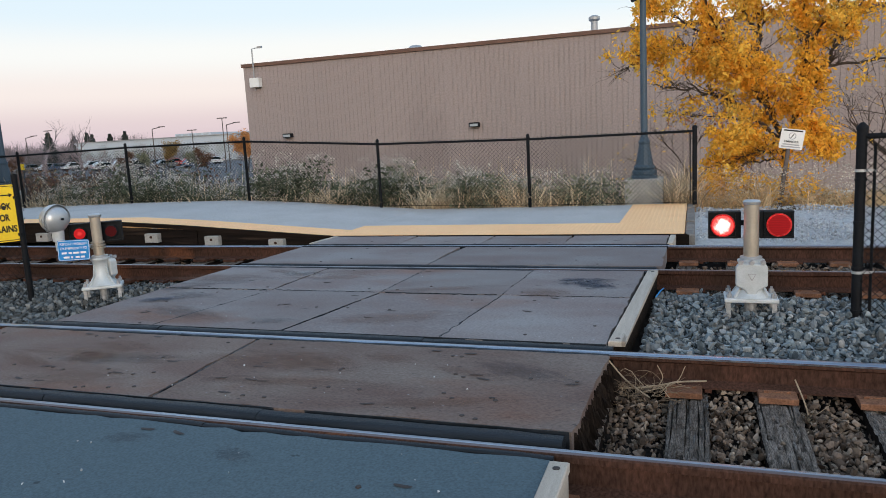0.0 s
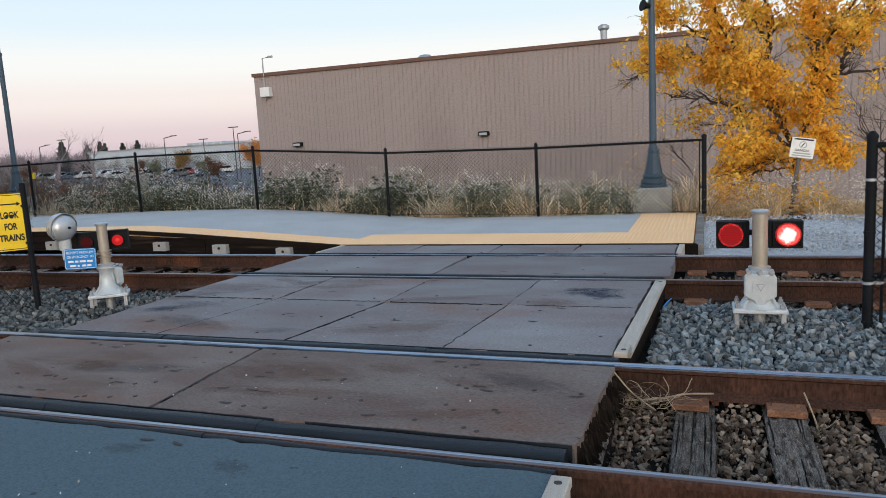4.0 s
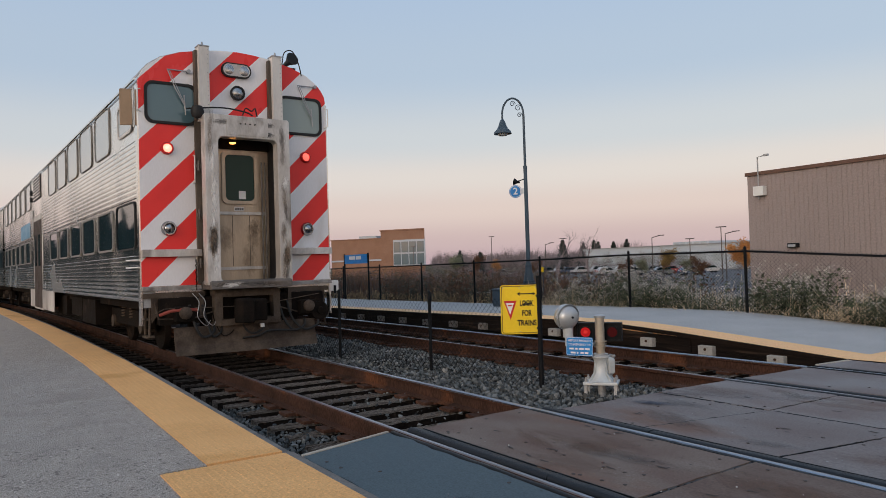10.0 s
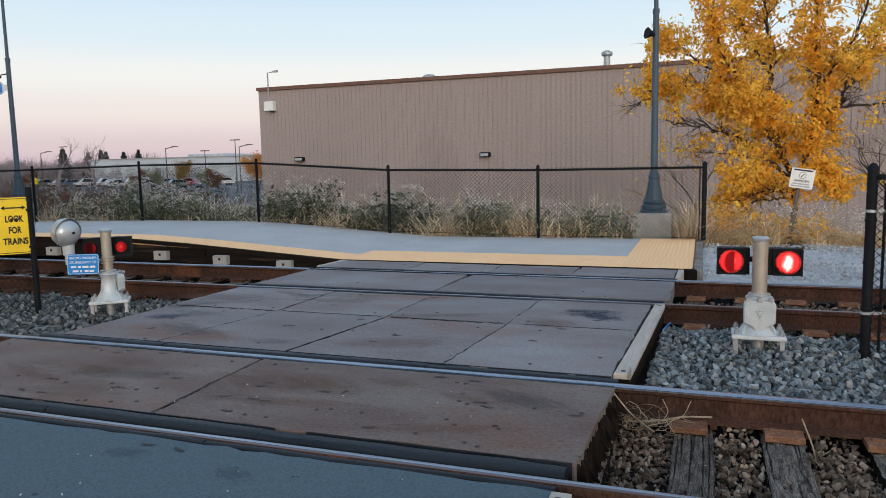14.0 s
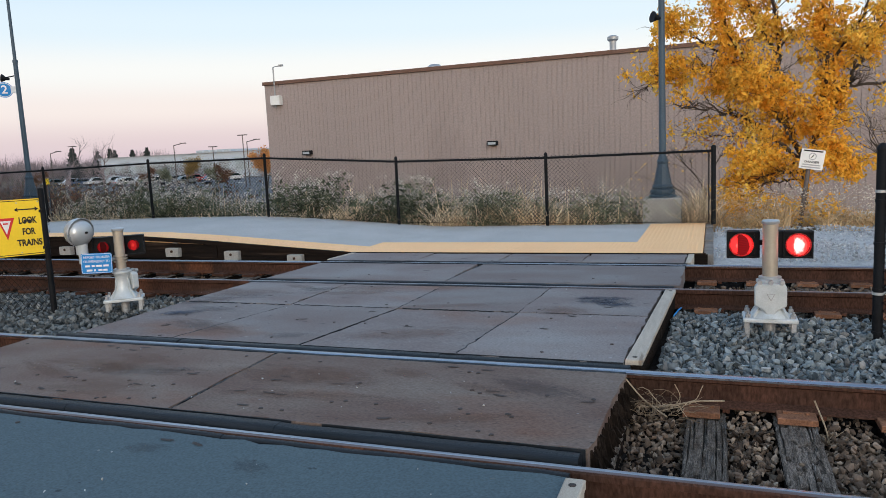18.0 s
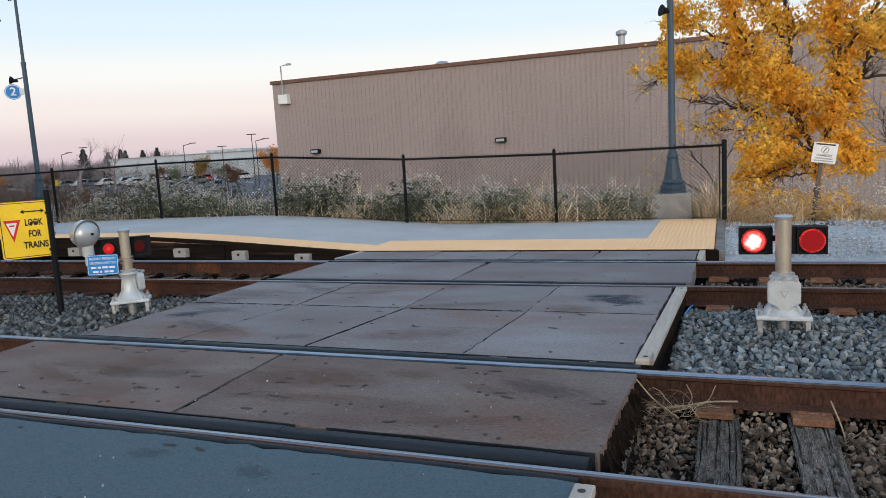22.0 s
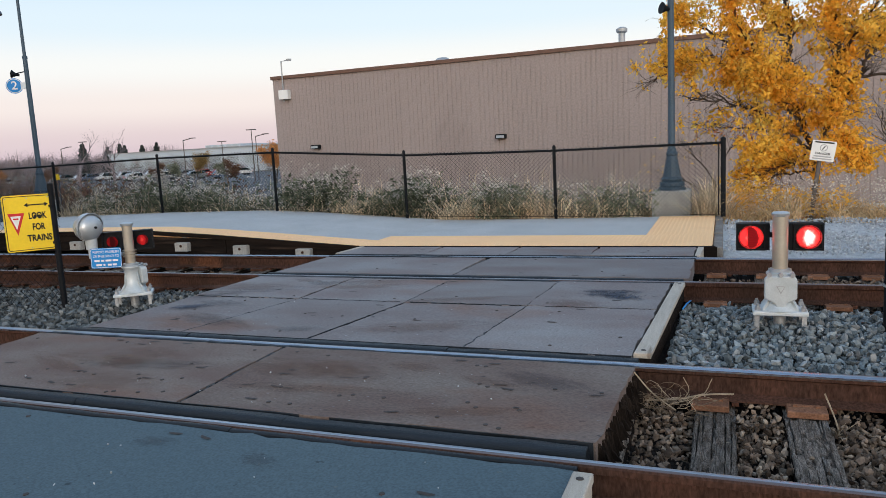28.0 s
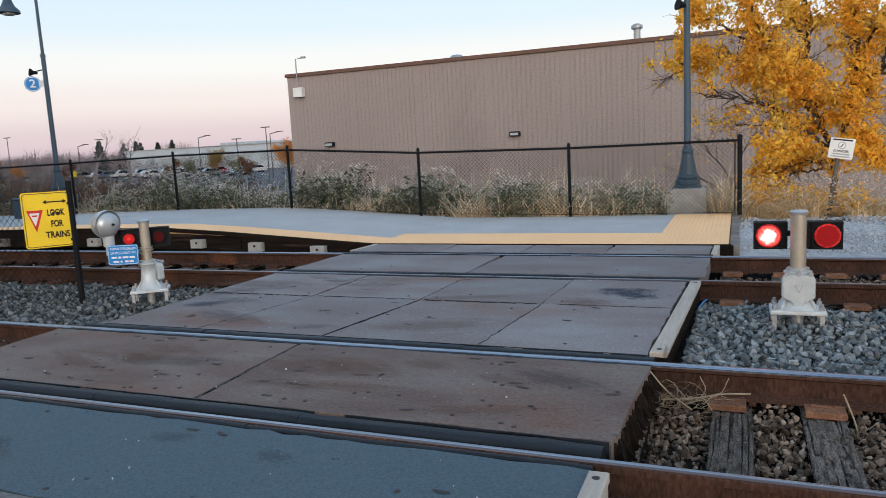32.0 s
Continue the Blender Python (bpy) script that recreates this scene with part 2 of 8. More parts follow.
M["steel_shine"] = material("polished_rail_head", (0.42, 0.45, 0.50), (0.26, 0.28, 0.33), 0.34, 1.0, 2, 120, 0.05, stretch=(0.25, 22, 10))
# Darker tie for beneath the train; the shade there is in its colour.
M["tie_train_shade"] = material("shade_dark_tie", (0.165, 0.140, 0.122), (0.045, 0.036, 0.030), 0.9, 0, 5, 30, 1.0, (0.20, 0.18, 0.165), -0.02, (9, 1.2, 9), rnd=0.3, depth=0.05, spec=0.1, grain=(0.4, 1.3))
M["splinter"] = material("splintered_rubber_and_wood", (0.010, 0.008, 0.007), (0.028, 0.021, 0.017), 0.95, 0, 9, 60, 0.8, (0.075, 0.058, 0.048), -0.04, (6, 6, 1.2), island=0.5, spec=0.05)
M["tie"] = material("weathered_tie", (0.41, 0.345, 0.295), (0.155, 0.125, 0.102), 0.95, 0, 5, 30, 1.0, (0.34, 0.315, 0.295), 0.02, (9, 1.2, 9), rnd=0.25, depth=0.05, spec=0.1, grain=(0.35, 1.4))
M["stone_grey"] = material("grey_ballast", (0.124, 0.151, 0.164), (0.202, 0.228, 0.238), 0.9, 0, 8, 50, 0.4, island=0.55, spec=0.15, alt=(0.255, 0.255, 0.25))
# Darker twin of the grey ballast: the shade is in its colour.
M["stone_grey_shaded"] = material("shaded_grey_ballast", (0.080, 0.092, 0.097), (0.135, 0.145, 0.147), 0.9, 0, 8, 50, 0.4, island=0.65, spec=0.1, alt=(0.19, 0.19, 0.18))
M["stone_brown"] = material("brown_ballast", (0.100, 0.071, 0.053), (0.195, 0.141, 0.104), 0.9, 0, 8, 50, 0.4, island=0.65, spec=0.12, alt=(0.27, 0.215, 0.165))
# Near-black stones: shade between the ties before the train, put into colour.
M["stone_gap_shade"] = material("shade_dark_ballast", (0.020, 0.017, 0.015), (0.045, 0.037, 0.032), 0.95, 0, 8, 50, 0.4, island=0.7, spec=0.05, alt=(0.09, 0.08, 0.072))
# Near-black bed: the shade in the gaps above it is put into colour.
M["bed"] = material("shade_dark_ballast_bed", (0.012, 0.010, 0.009), (0.026, 0.021, 0.018), 0.97, 0, 12, 45, 0.9, depth=0.03, spec=0.03)
M["asphalt"] = material("platform_asphalt", (0.365, 0.330, 0.298), (0.42, 0.382, 0.345), 0.93, 0, 2.4, 95, 0.9, (0.345, 0.312, 0.28), 0.0, depth=0.02, grain=(0.5, 1.5), spec=0.1, fleck=((0.20, 0.18, 0.162), (0.60, 0.56, 0.51)), fleck_at=0.61)
M["concrete"] = material("pale_platform_concrete", (0.425, 0.420, 0.412), (0.485, 0.480, 0.472), 0.88, 0, 1.2, 60, 0.3, (0.40, 0.405, 0.41), 0.0, grain=(0.8, 1.12), spec=0.15)
M["edge"] = material("platform_edge", (0.13, 0.120, 0.108), (0.23, 0.215, 0.20), 0.9, 0, 4, 50, 0.4)
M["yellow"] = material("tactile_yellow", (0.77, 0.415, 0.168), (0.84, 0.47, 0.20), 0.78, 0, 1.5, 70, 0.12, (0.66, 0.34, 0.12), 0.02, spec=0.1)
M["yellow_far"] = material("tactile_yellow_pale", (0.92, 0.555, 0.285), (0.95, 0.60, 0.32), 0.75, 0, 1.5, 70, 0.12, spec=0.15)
# Creosoted timber; on the tie flanks it also carries the gaps' shade.
M["creosote_and_shade"] = material("creosoted_timber", (0.010, 0.008, 0.007), (0.022, 0.016, 0.013), 0.9, 0, 3, 40, 0.5, (0.050, 0.034, 0.026), -0.02, (0.5, 6, 8), spec=0.05)
M["block"] = material("concrete_block", (0.33, 0.32, 0.30), (0.44, 0.43, 0.40), 0.9, 0, 5, 50, 0.3, (0.20, 0.16, 0.13), -0.02)
M["black"] = material("black_paint", (0.007, 0.008, 0.010), (0.012, 0.014, 0.017), 0.6, 0, 6, 60, 0.08, spec=0.12)
M["wire"] = material("black_vinyl_wire", (0.010, 0.011, 0.012), (0.014, 0.015, 0.016), 0.7, 0, 6, 60, 0.0, spec=0.06)
M["lamp_blue"] = material("slate_blue_paint", (0.045, 0.075, 0.105), (0.060, 0.095, 0.130), 0.45, 0, 3, 60, 0.05)
M["silver"] = material("aluminium_paint", (0.50, 0.53, 0.55), (0.42, 0.45, 0.47), 0.34, 0.45, 6, 60, 0.04, (0.33, 0.34, 0.34), -0.03, grain=(0.95, 1.03))
M["mast"] = material("aged_aluminium_mast", (0.36, 0.32, 0.255), (0.44, 0.395, 0.325), 0.5, 0.55, 5, 50, 0.03, (0.28, 0.235, 0.175), 0.02, grain=(0.95, 1.03))
M["zinc"] = material("cast_aluminium", (0.53, 0.57, 0.585), (0.43, 0.465, 0.475), 0.5, 0.2, 8, 90, 0.2, (0.33, 0.32, 0.30), 0.0, grain=(0.93, 1.05))
M["sign_yellow"] = plain("sign_yellow", (0.90, 0.62, 0.025), 0.5)
M["sign_blue"] = plain("sign_blue", (0.012, 0.23, 0.60), 0.4)
M["sign_white"] = plain("sign_white", (0.80, 0.80, 0.78), 0.45)
M["sign_red"] = plain("sign_red", (0.62, 0.03, 0.03), 0.45)
M["sign_black"] = plain("sign_black", (0.012, 0.012, 0.012), 0.5)
M["grey_steel"] = material("galvanised_steel", (0.34, 0.35, 0.36), (0.42, 0.43, 0.44), 0.5, 0.6, 4, 60, 0.1)
M["gravel_pale"] = material("pale_gravel", (0.37, 0.385, 0.40), (0.49, 0.50, 0.51), 0.95, 0, 14, 60, 0.8, depth=0.02, island=0.3)
M["ground"] = material("rough_grass", (0.13, 0.105, 0.055), (0.085, 0.080, 0.045), 0.98, 0, 0.35, 9, 0.6, (0.17, 0.13, 0.07), 0.03)
M["lot"] = material("car_park_asphalt", (0.115, 0.120, 0.130), (0.155, 0.160, 0.170), 0.9, 0, 0.06, 3, 0.1)
M["straw_gold"] = material("golden_dry_grass", (0.78, 0.57, 0.33), (0.60, 0.42, 0.22), 0.95, 0, 2, 20, 0, island=0.35)
M["straw"] = material("dry_grass", (0.86, 0.71, 0.50), (0.66, 0.51, 0.33), 0.95, 0, 2, 20, 0, island=0.6)
M["weed"] = material("green_weed", (0.17, 0.188, 0.115), (0.33, 0.325, 0.225), 0.95, 0, 2, 20, 0, island=0.5)
M["weed_deep"] = material("deep_green_weed", (0.080, 0.098, 0.058), (0.17, 0.185, 0.115), 0.95, 0, 2, 20, 0, island=0.5)
M["fluff"] = material("seed_heads", (0.76, 0.71, 0.64), (0.58, 0.53, 0.46), 0.95, 0, 3, 20, 0, island=0.3)
M["brush_dark"] = material("dark_grey_green_brush", (0.060, 0.070, 0.055), (0.105, 0.112, 0.085), 0.95, 0, 2, 20, 0, island=0.5)
M["stem_red"] = material("red_brown_stem", (0.115, 0.058, 0.044), (0.16, 0.085, 0.06), 0.95, 0, 3, 20, 0, island=0.4)
M["stem_grey"] = material("grey_stem", (0.090, 0.078, 0.074), (0.14, 0.12, 0.11), 0.95, 0, 3, 20, 0, island=0.4)
M["russet"] = material("russet_shrub", (0.125, 0.055, 0.034), (0.17, 0.095, 0.05), 0.95, 0, 2, 20, 0, island=0.4)
M["leaf"] = material("yellow_leaf", (0.95, 0.60, 0.085), (0.88, 0.47, 0.045), 0.7, 0, 3, 20, 0, (0.92, 0.70, 0.16), 0.04, island=0.25)


def let_light_through(m, share):
    """Thin leaves: part of the light passes."""
    nt = m.node_tree
    bs, out = nt.nodes["Principled BSDF"], nt.nodes["Material Output"]
    tr, mx = nt.nodes.new("ShaderNodeBsdfTranslucent"), nt.nodes.new("ShaderNodeMixShader")
    nt.links.new(bs.inputs["Base Color"].links[0].from_socket, tr.inputs["Color"])
    mx.inputs[0].default_value = share
    nt.links.new(bs.outputs[0], mx.inputs[1])
    nt.links.new(tr.outputs[0], mx.inputs[2])
    nt.links.new(mx.outputs[0], out.inputs["Surface"])


for k, share in (("leaf", 0.45), ("straw", 0.3), ("straw_gold", 0.35), ("weed", 0.4), ("weed_deep", 0.4), ("fluff", 0.5)):
    let_light_through(M[k], share)
M["bark"] = material("dark_bark", (0.050, 0.038, 0.030), (0.085, 0.065, 0.05), 0.95, 0, 8, 50, 0.7, stretch=(3, 3, 0.6), depth=0.02)
M["siding"] = material("tan_siding", (0.318, 0.262, 0.246), (0.345, 0.285, 0.268), 0.8, 0, 0.25, 12, 0.05, (0.300, 0.246, 0.232), 0.05, grain=(0.86, 1.08))
M["coping"] = plain("brown_coping", (0.155, 0.085, 0.060), 0.6)
M["brick"] = material("tan_brick", (0.33, 0.185, 0.122), (0.29, 0.16, 0.105), 0.9, 0, 0.4, 8, 0.1)
M["white_wall"] = plain("white_cladding", (0.47, 0.52, 0.57), 0.7)
M["dark_glass"] = glass("dark_window_glass", (0.006, 0.020, 0.026), 0.03)
M["shop_glass"] = glass("shop_window_glass", (0.13, 0.18, 0.20), 0.12)
M["pale_glass"] = glass("pale_window_glass", (0.40, 0.44, 0.46), 0.12)


# ---- mesh tools ----
class Mesh:
    """Collects corners and faces of one part."""

    def __init__(self):
        self.v, self.f = [], []

    def add(self, pts, faces):
        n = len(self.v)
        self.v += [tuple(p) for p in pts]
        self.f += [tuple(i + n for i in f) for f in faces]
        return self

    def hexa(self, p):
        return self.add(p, [(0, 3, 2, 1), (4, 5, 6, 7), (0, 1, 5, 4), (1, 2, 6, 5), (2, 3, 7, 6), (3, 0, 4, 7)])

    def box(self, x0, x1, y0, y1, z0, z1):
        return self.hexa([(x0, y0, z0), (x1, y0, z0), (x1, y1, z0), (x0, y1, z0), (x0, y0, z1), (x1, y0, z1), (x1, y1, z1), (x0, y1, z1)])

    def slab(self, q, z0, z1, c=0.0):
        """A four-cornered slab (corners anticlockwise from above) with its top edges chamfered by c."""
        if not c:
            return self.hexa([(x, y, z0) for x, y in q] + [(x, y, z1) for x, y in q])
        cx, cy = sum(p[0] for p in q) / 4, sum(p[1] for p in q) / 4
        inner = [(x + math.copysign(c, cx - x), y + math.copysign(c, cy - y)) for x, y in q]
        p = [(x, y, z0) for x, y in q] + [(x, y, z1 - c) for x, y in q] + [(x, y, z1) for x, y in inner]
        f = [(3, 2, 1, 0), (8, 9, 10, 11)]
        for a in (0, 4):
            f += [(a + i, a + (i + 1) % 4, a + 4 + (i + 1) % 4, a + 4 + i) for i in range(4)]
        return self.add(p, f)

    def ragged(self, q, z0, z1, jag, rnd):
        """A slab whose outline wavers by jag between its corners."""
        out = []
        for (ax, ay), (bx, by) in zip(q, q[1:] + q[:1]):
            n = max(2, int(math.hypot(bx - ax, by - ay) / 0.12))
            for i in range(n):
                out.append((ax + (bx - ax) * i / n + (rnd.gauss(0, jag) if i else 0), ay + (by - ay) * i / n + (rnd.gauss(0, jag) if i else 0)))
        return self.outline(out, Matrix.Translation((0, 0, z0)), z1 - z0)

    def cyl(self, a, b, r0, r1=None, n=12, caps=True):
        a, b = Vector(a), Vector(b)
        r1 = r0 if r1 is None else r1
        w = (b - a).normalized()
        u = w.orthogonal().normalized()
        s = w.cross(u)
        p = [c + (u * math.cos(k) + s * math.sin(k)) * r for c, r in ((a, r0), (b, r1)) for k in (2 * math.pi * i / n for i in range(n))]
        f = [(i, (i + 1) % n, n + (i + 1) % n, n + i) for i in range(n)]
        if caps:
            f += [tuple(range(n - 1, -1, -1)), tuple(range(n, 2 * n))]
        return self.add(p, f)

    def tube(self, pts, r, n=8):
        """r: one radius or one for each point."""
        pts = [Vector(p) for p in pts]
        rs = r if isinstance(r, (list, tuple)) else [r] * len(pts)
        ring, u = [], None
        for i, p in enumerate(pts):
            w = (pts[min(i + 1, len(pts) - 1)] - pts[max(i - 1, 0)]).normalized()
            u = w.orthogonal().normalized() if u is None else (u - w * u.dot(w)).normalized()
            s = w.cross(u)
            ring += [p + (u * math.cos(2 * math.pi * k / n) + s * math.sin(2 * math.pi * k / n)) * rs[i] for k in range(n)]
        f = [(i * n + k, i * n + (k + 1) % n, (i + 1) * n + (k + 1) % n, (i + 1) * n + k) for i in range(len(pts) - 1) for k in range(n)]
        f += [tuple(range(n - 1, -1, -1)), tuple(range((len(pts) - 1) * n, len(pts) * n))]
        return self.add(ring, f)

    def lathe(self, prof, c=(0, 0, 0), n=16, m=None):
        """prof: (radius, height) up the z axis; m turns it."""
        p = []
        for r, z in prof:
            p += [Vector((r * math.cos(2 * math.pi * k / n), r * math.sin(2 * math.pi * k / n), z)) for k in range(n)]
        if m is not None:
            p = [m @ q for q in p]
        p = [q + Vector(c) for q in p]
        f = [(i * n + k, i * n + (k + 1) % n, (i + 1) * n + (k + 1) % n, (i + 1) * n + k) for i in range(len(prof) - 1) for k in range(n)]
        f += [tuple(range(n - 1, -1, -1)), tuple(range((len(prof) - 1) * n, len(prof) * n))]
        return self.add(p, f)

    def sweep(self, prof, stations, closed=True, caps=True):
        """prof: (y, z) points; stations: (x, dy, dz), in order. One skin along x."""
        n = len(prof)
        p = [(x, y + dy, z + dz) for x, dy, dz in stations for y, z in prof]
        k = n if closed else n - 1
        f = [(s * n + i, s * n + (i + 1) % n, (s + 1) * n + (i + 1) % n, (s + 1) * n + i) for s in range(len(stations) - 1) for i in range(k)]
        if closed and caps:
            f += [tuple(range(n - 1, -1, -1)), tuple(range((len(stations) - 1) * n, len(stations) * n))]
        return self.add(p, f)

    def outline(self, poly, frame_m, t):
        """A flat plate: 2D outline poly, thickness t, laid by frame_m (local x, y in the plate, z out of it)."""
        n = len(poly)
        p = [frame_m @ Vector((x, y, z)) for z in (0, t) for x, y in poly]
        return self.add(p, [tuple(range(n - 1, -1, -1)), tuple(range(n, 2 * n))] + [(i, (i + 1) % n, n + (i + 1) % n, n + i) for i in range(n)])

    def data(self, name):
        me = bpy.data.meshes.new(name)
        me.from_pydata(self.v, [], self.f)
        me.validate()
        return me


def flowing(pts, n=4):
    """More points along a smooth line through pts."""
    p = [Vector(q) for q in pts]
    p = [2 * p[0] - p[1]] + p + [2 * p[-1] - p[-2]]
    out = []
    for a, b, c, d in zip(p, p[1:], p[2:], p[3:]):
        for i in range(n):
            u = i / n
            out.append(0.5 * (2 * b + (c - a) * u + (2 * a - 5 * b + 4 * c - d) * u * u + (3 * b - a - 3 * c + d) * u * u * u))
    return out + [p[-2]]


def rounded(w, h, r, n=4, cx=0.0, cy=0.0):
    """Outline of a rectangle with round corners."""
    out = []
    for sx, sy, a in ((1, 1, 0), (-1, 1, 90), (-1, -1, 180), (1, -1, 270)):
        for i in range(n + 1):
            k = radians(a + 90 * i / n)
            out.append((cx + sx * (w / 2 - r) + r * math.cos(k), cy + sy * (h / 2 - r) + r * math.sin(k)))
    return out


def part(name, mesh, mat, parent=None, label="", smooth=False, bevel=0.0, at=None):
    me = mesh.data(name) if isinstance(mesh, Mesh) else mesh
    if not me.materials:
        me.materials.append(mat)
        fix = bmesh.new()
        fix.from_mesh(me)
        bmesh.ops.recalc_face_normals(fix, faces=fix.faces)
        fix.to_mesh(me)
        fix.free()
        if smooth:
            me.shade_smooth()
            me.set_sharp_from_angle(angle=radians(40))
    ob = new(name, me)
    if parent is not None:
        ob.parent = parent
    if at is not None:
        ob.matrix_basis = at
    if label:
        ob["label"] = label
    if bevel:
        b = ob.modifiers.new("bevel", "BEVEL")
        b.width, b.segments, b.limit_method = bevel, 2, "ANGLE"
    return ob


def thing(name, at, label, category, group="", kind=""):
    ob = new(name)
    ob.matrix_basis = at
    return tagged(ob, label, category, group, kind)


def bulk(name, verts, tris, mat, label, category, parent=None):
    """Very many small pieces in one mesh, from arrays of corners and triangles."""
    me = bpy.data.meshes.new(name)
    me.vertices.add(len(verts))
    me.vertices.foreach_set("co", np.asarray(verts, np.float32).ravel())
    t = np.asarray(tris, np.int32)
    me.loops.add(t.size)
    me.loops.foreach_set("vertex_index", t.ravel())
    me.polygons.add(len(t))
    me.polygons.foreach_set("loop_start", np.arange(len(t), dtype=np.int32) * t.shape[1])
    me.update(calc_edges=True)
    me.shade_flat()
    me.materials.append(mat)
    ob = new(name, me)
    if parent is not None:
        ob.parent = parent
        ob["kind"] = "stuff"
        return ob
    return tagged(ob, label, category, kind="stuff")


def text(name, body, size, mat, parent, at, width=None, bold=0.0):
    """Flat lettering; the plate's x runs along the words, z out of it."""
    cu = bpy.data.curves.new(name, "FONT")
    cu.body, cu.size, cu.extrude, cu.offset = body, size, 0.0015, bold
    cu.align_x, cu.align_y = "CENTER", "CENTER"
    tmp = bpy.data.objects.new(name, cu)
    scene.collection.objects.link(tmp)
    bpy.context.view_layer.update()
    me = bpy.data.meshes.new_from_object(tmp.evaluated_get(bpy.context.evaluated_depsgraph_get()))
    bpy.data.objects.remove(tmp)
    if width:
        xs = [v.co.x for v in me.vertices]
        k = width / (max(xs) - min(xs))
        for v in me.vertices:
            v.co.x *= k
    me.materials.clear()
    me.materials.append(mat)
    ob = new(name, me)
    ob.parent = parent
    ob.matrix_basis = at
    return ob


rng = np.random.default_rng(7)


def bend(x):
    """Sideways shift of the line, which curves away past the crossing."""
    return -(x + 8) ** 2 / 1140 if x < -8 else 0.0


def stations(x0, x1, step=4.0, dz=lambda x: 0.0):
    n = max(1, int(math.ceil((x1 - x0) / step)))
    return [(x, bend(x), dz(x)) for x in (x0 + (x1 - x0) * i / n for i in range(n + 1))]


# a rough twelve-cornered chunk, knocked out of shape for each stone
CHUNK = np.array([(0, -1, 1.618), (0, 1, 1.618), (0, -1, -1.618), (0, 1, -1.618), (1.618, 0, 1), (1.618, 0, -1), (-1.618, 0, 1), (-1.618, 0, -1),
                  (1, 1.618, 0), (-1, 1.618, 0), (1, -1.618, 0), (-1, -1.618, 0)]) / 1.902
CHUNK_F = np.array([(0, 4, 1), (0, 1, 6), (0, 10, 4), (0, 11, 10), (0, 6, 11), (1, 4, 8), (1, 8, 9), (1, 9, 6), (2, 3, 5), (2, 7, 3), (2, 5, 10), (2, 10, 11),
                    (2, 11, 7), (3, 8, 5), (3, 9, 8), (3, 7, 9), (4, 5, 8), (4, 10, 5), (6, 9, 7), (6, 7, 11)])


def stones(name, pts, size, mat, label, category, flat=0.65, parent=None):
    """Angular stones at pts (n x 3), of about that size."""
    n = len(pts)
    q = rng.normal(size=(n, 4))
    q /= np.linalg.norm(q, axis=1)[:, None]
    w, x, y, z = q.T
    R = np.stack([1 - 2 * (y * y + z * z), 2 * (x * y - z * w), 2 * (x * z + y * w), 2 * (x * y + z * w), 1 - 2 * (x * x + z * z), 2 * (y * z - x * w),
                  2 * (x * z - y * w), 2 * (y * z + x * w), 1 - 2 * (x * x + y * y)], -1).reshape(n, 3, 3)
    k = len(CHUNK)
    v = (CHUNK[None] * rng.uniform(0.62, 1.28, (n, k, 1)) + rng.uniform(-0.24, 0.24, (n, k, 3))) * (size * 0.5 * rng.uniform(0.55, 1.35, (n, 1, 1)) * np.stack([np.ones(n), rng.uniform(0.55, 0.9, n), rng.uniform(flat * 0.5, flat * 1.1, n)], -1)[:, None, :])
    v = np.einsum("nij,nkj->nki", R, v) + np.asarray(pts)[:, None, :]
    f = (CHUNK_F[None] + k * np.arange(n)[:, None, None]).reshape(-1, 3)
    return bulk(name, v.reshape(-1, 3), f, mat, label, category, parent)


def scatter(x0, x1, y0, y1, z, gap, jitter=0.012):
    """Stone places over a strip, following the bend of the line."""
    nx, ny = int((x1 - x0) / gap), int((y1 - y0) / gap)
    gx, gy = np.meshgrid(np.linspace(x0, x1, nx), np.linspace(y0, y1, ny))
    p = np.stack([gx.ravel(), gy.ravel()], -1) + rng.uniform(-gap * 0.55, gap * 0.55, (nx * ny, 2))
    b = np.where(p[:, 0] < -8, -(p[:, 0] + 8) ** 2 / 1140, 0)
    zz = z + rng.normal(0, jitter, len(p)) + 0.02 * np.sin(p[:, 0] * 3.1 + p[:, 1] * 2.3)
    return np.stack([p[:, 0], p[:, 1] + b, zz], -1)


M["far_green"] = material("far_dark_foliage", (0.045, 0.058, 0.056), (0.07, 0.08, 0.072), 0.95, 0, 0.4, 4, 0)
# Paled towards the sky: distance haze is in this colour.
M["far_brown"] = material("haze_paled_woods", (0.22, 0.185, 0.195), (0.29, 0.235, 0.235), 0.95, 0, 0.3, 3, 0, island=0.3)


# ---- ground, track bed and platforms ----
def build_ground():
    prof = [(-3000, -0.55), (-9, -0.55), (-2.2, -0.5), (8.2, -0.5), (10.6, -0.22), (13.2, -0.3), (19, -1.7), (60, -1.75), (3000, -1.8)]
    m = Mesh().sweep(prof, [(x, 0, 0) for x in (-3000, -300, -60, -20, 0, 20, 60, 300, 3000)], closed=False)
    tagged(part("ground", m, M["ground"]), "rough dry autumn grass sloping down behind the platform", "ground", kind="structure")
    m = Mesh().box(-190, -20.5, 26, 140, -1.80, -1.66)
    tagged(part("car_park", m, M["lot"]), "grey asphalt car park beyond the railway", "car park", kind="structure")
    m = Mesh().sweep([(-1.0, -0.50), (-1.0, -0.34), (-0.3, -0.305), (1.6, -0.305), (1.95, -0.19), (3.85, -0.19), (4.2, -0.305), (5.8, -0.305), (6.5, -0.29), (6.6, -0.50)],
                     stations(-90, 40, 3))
    tagged(part("track_bed", m, M["bed"]), "ballast bed under both tracks, near-black for the shade between stones", "track bed", kind="structure")


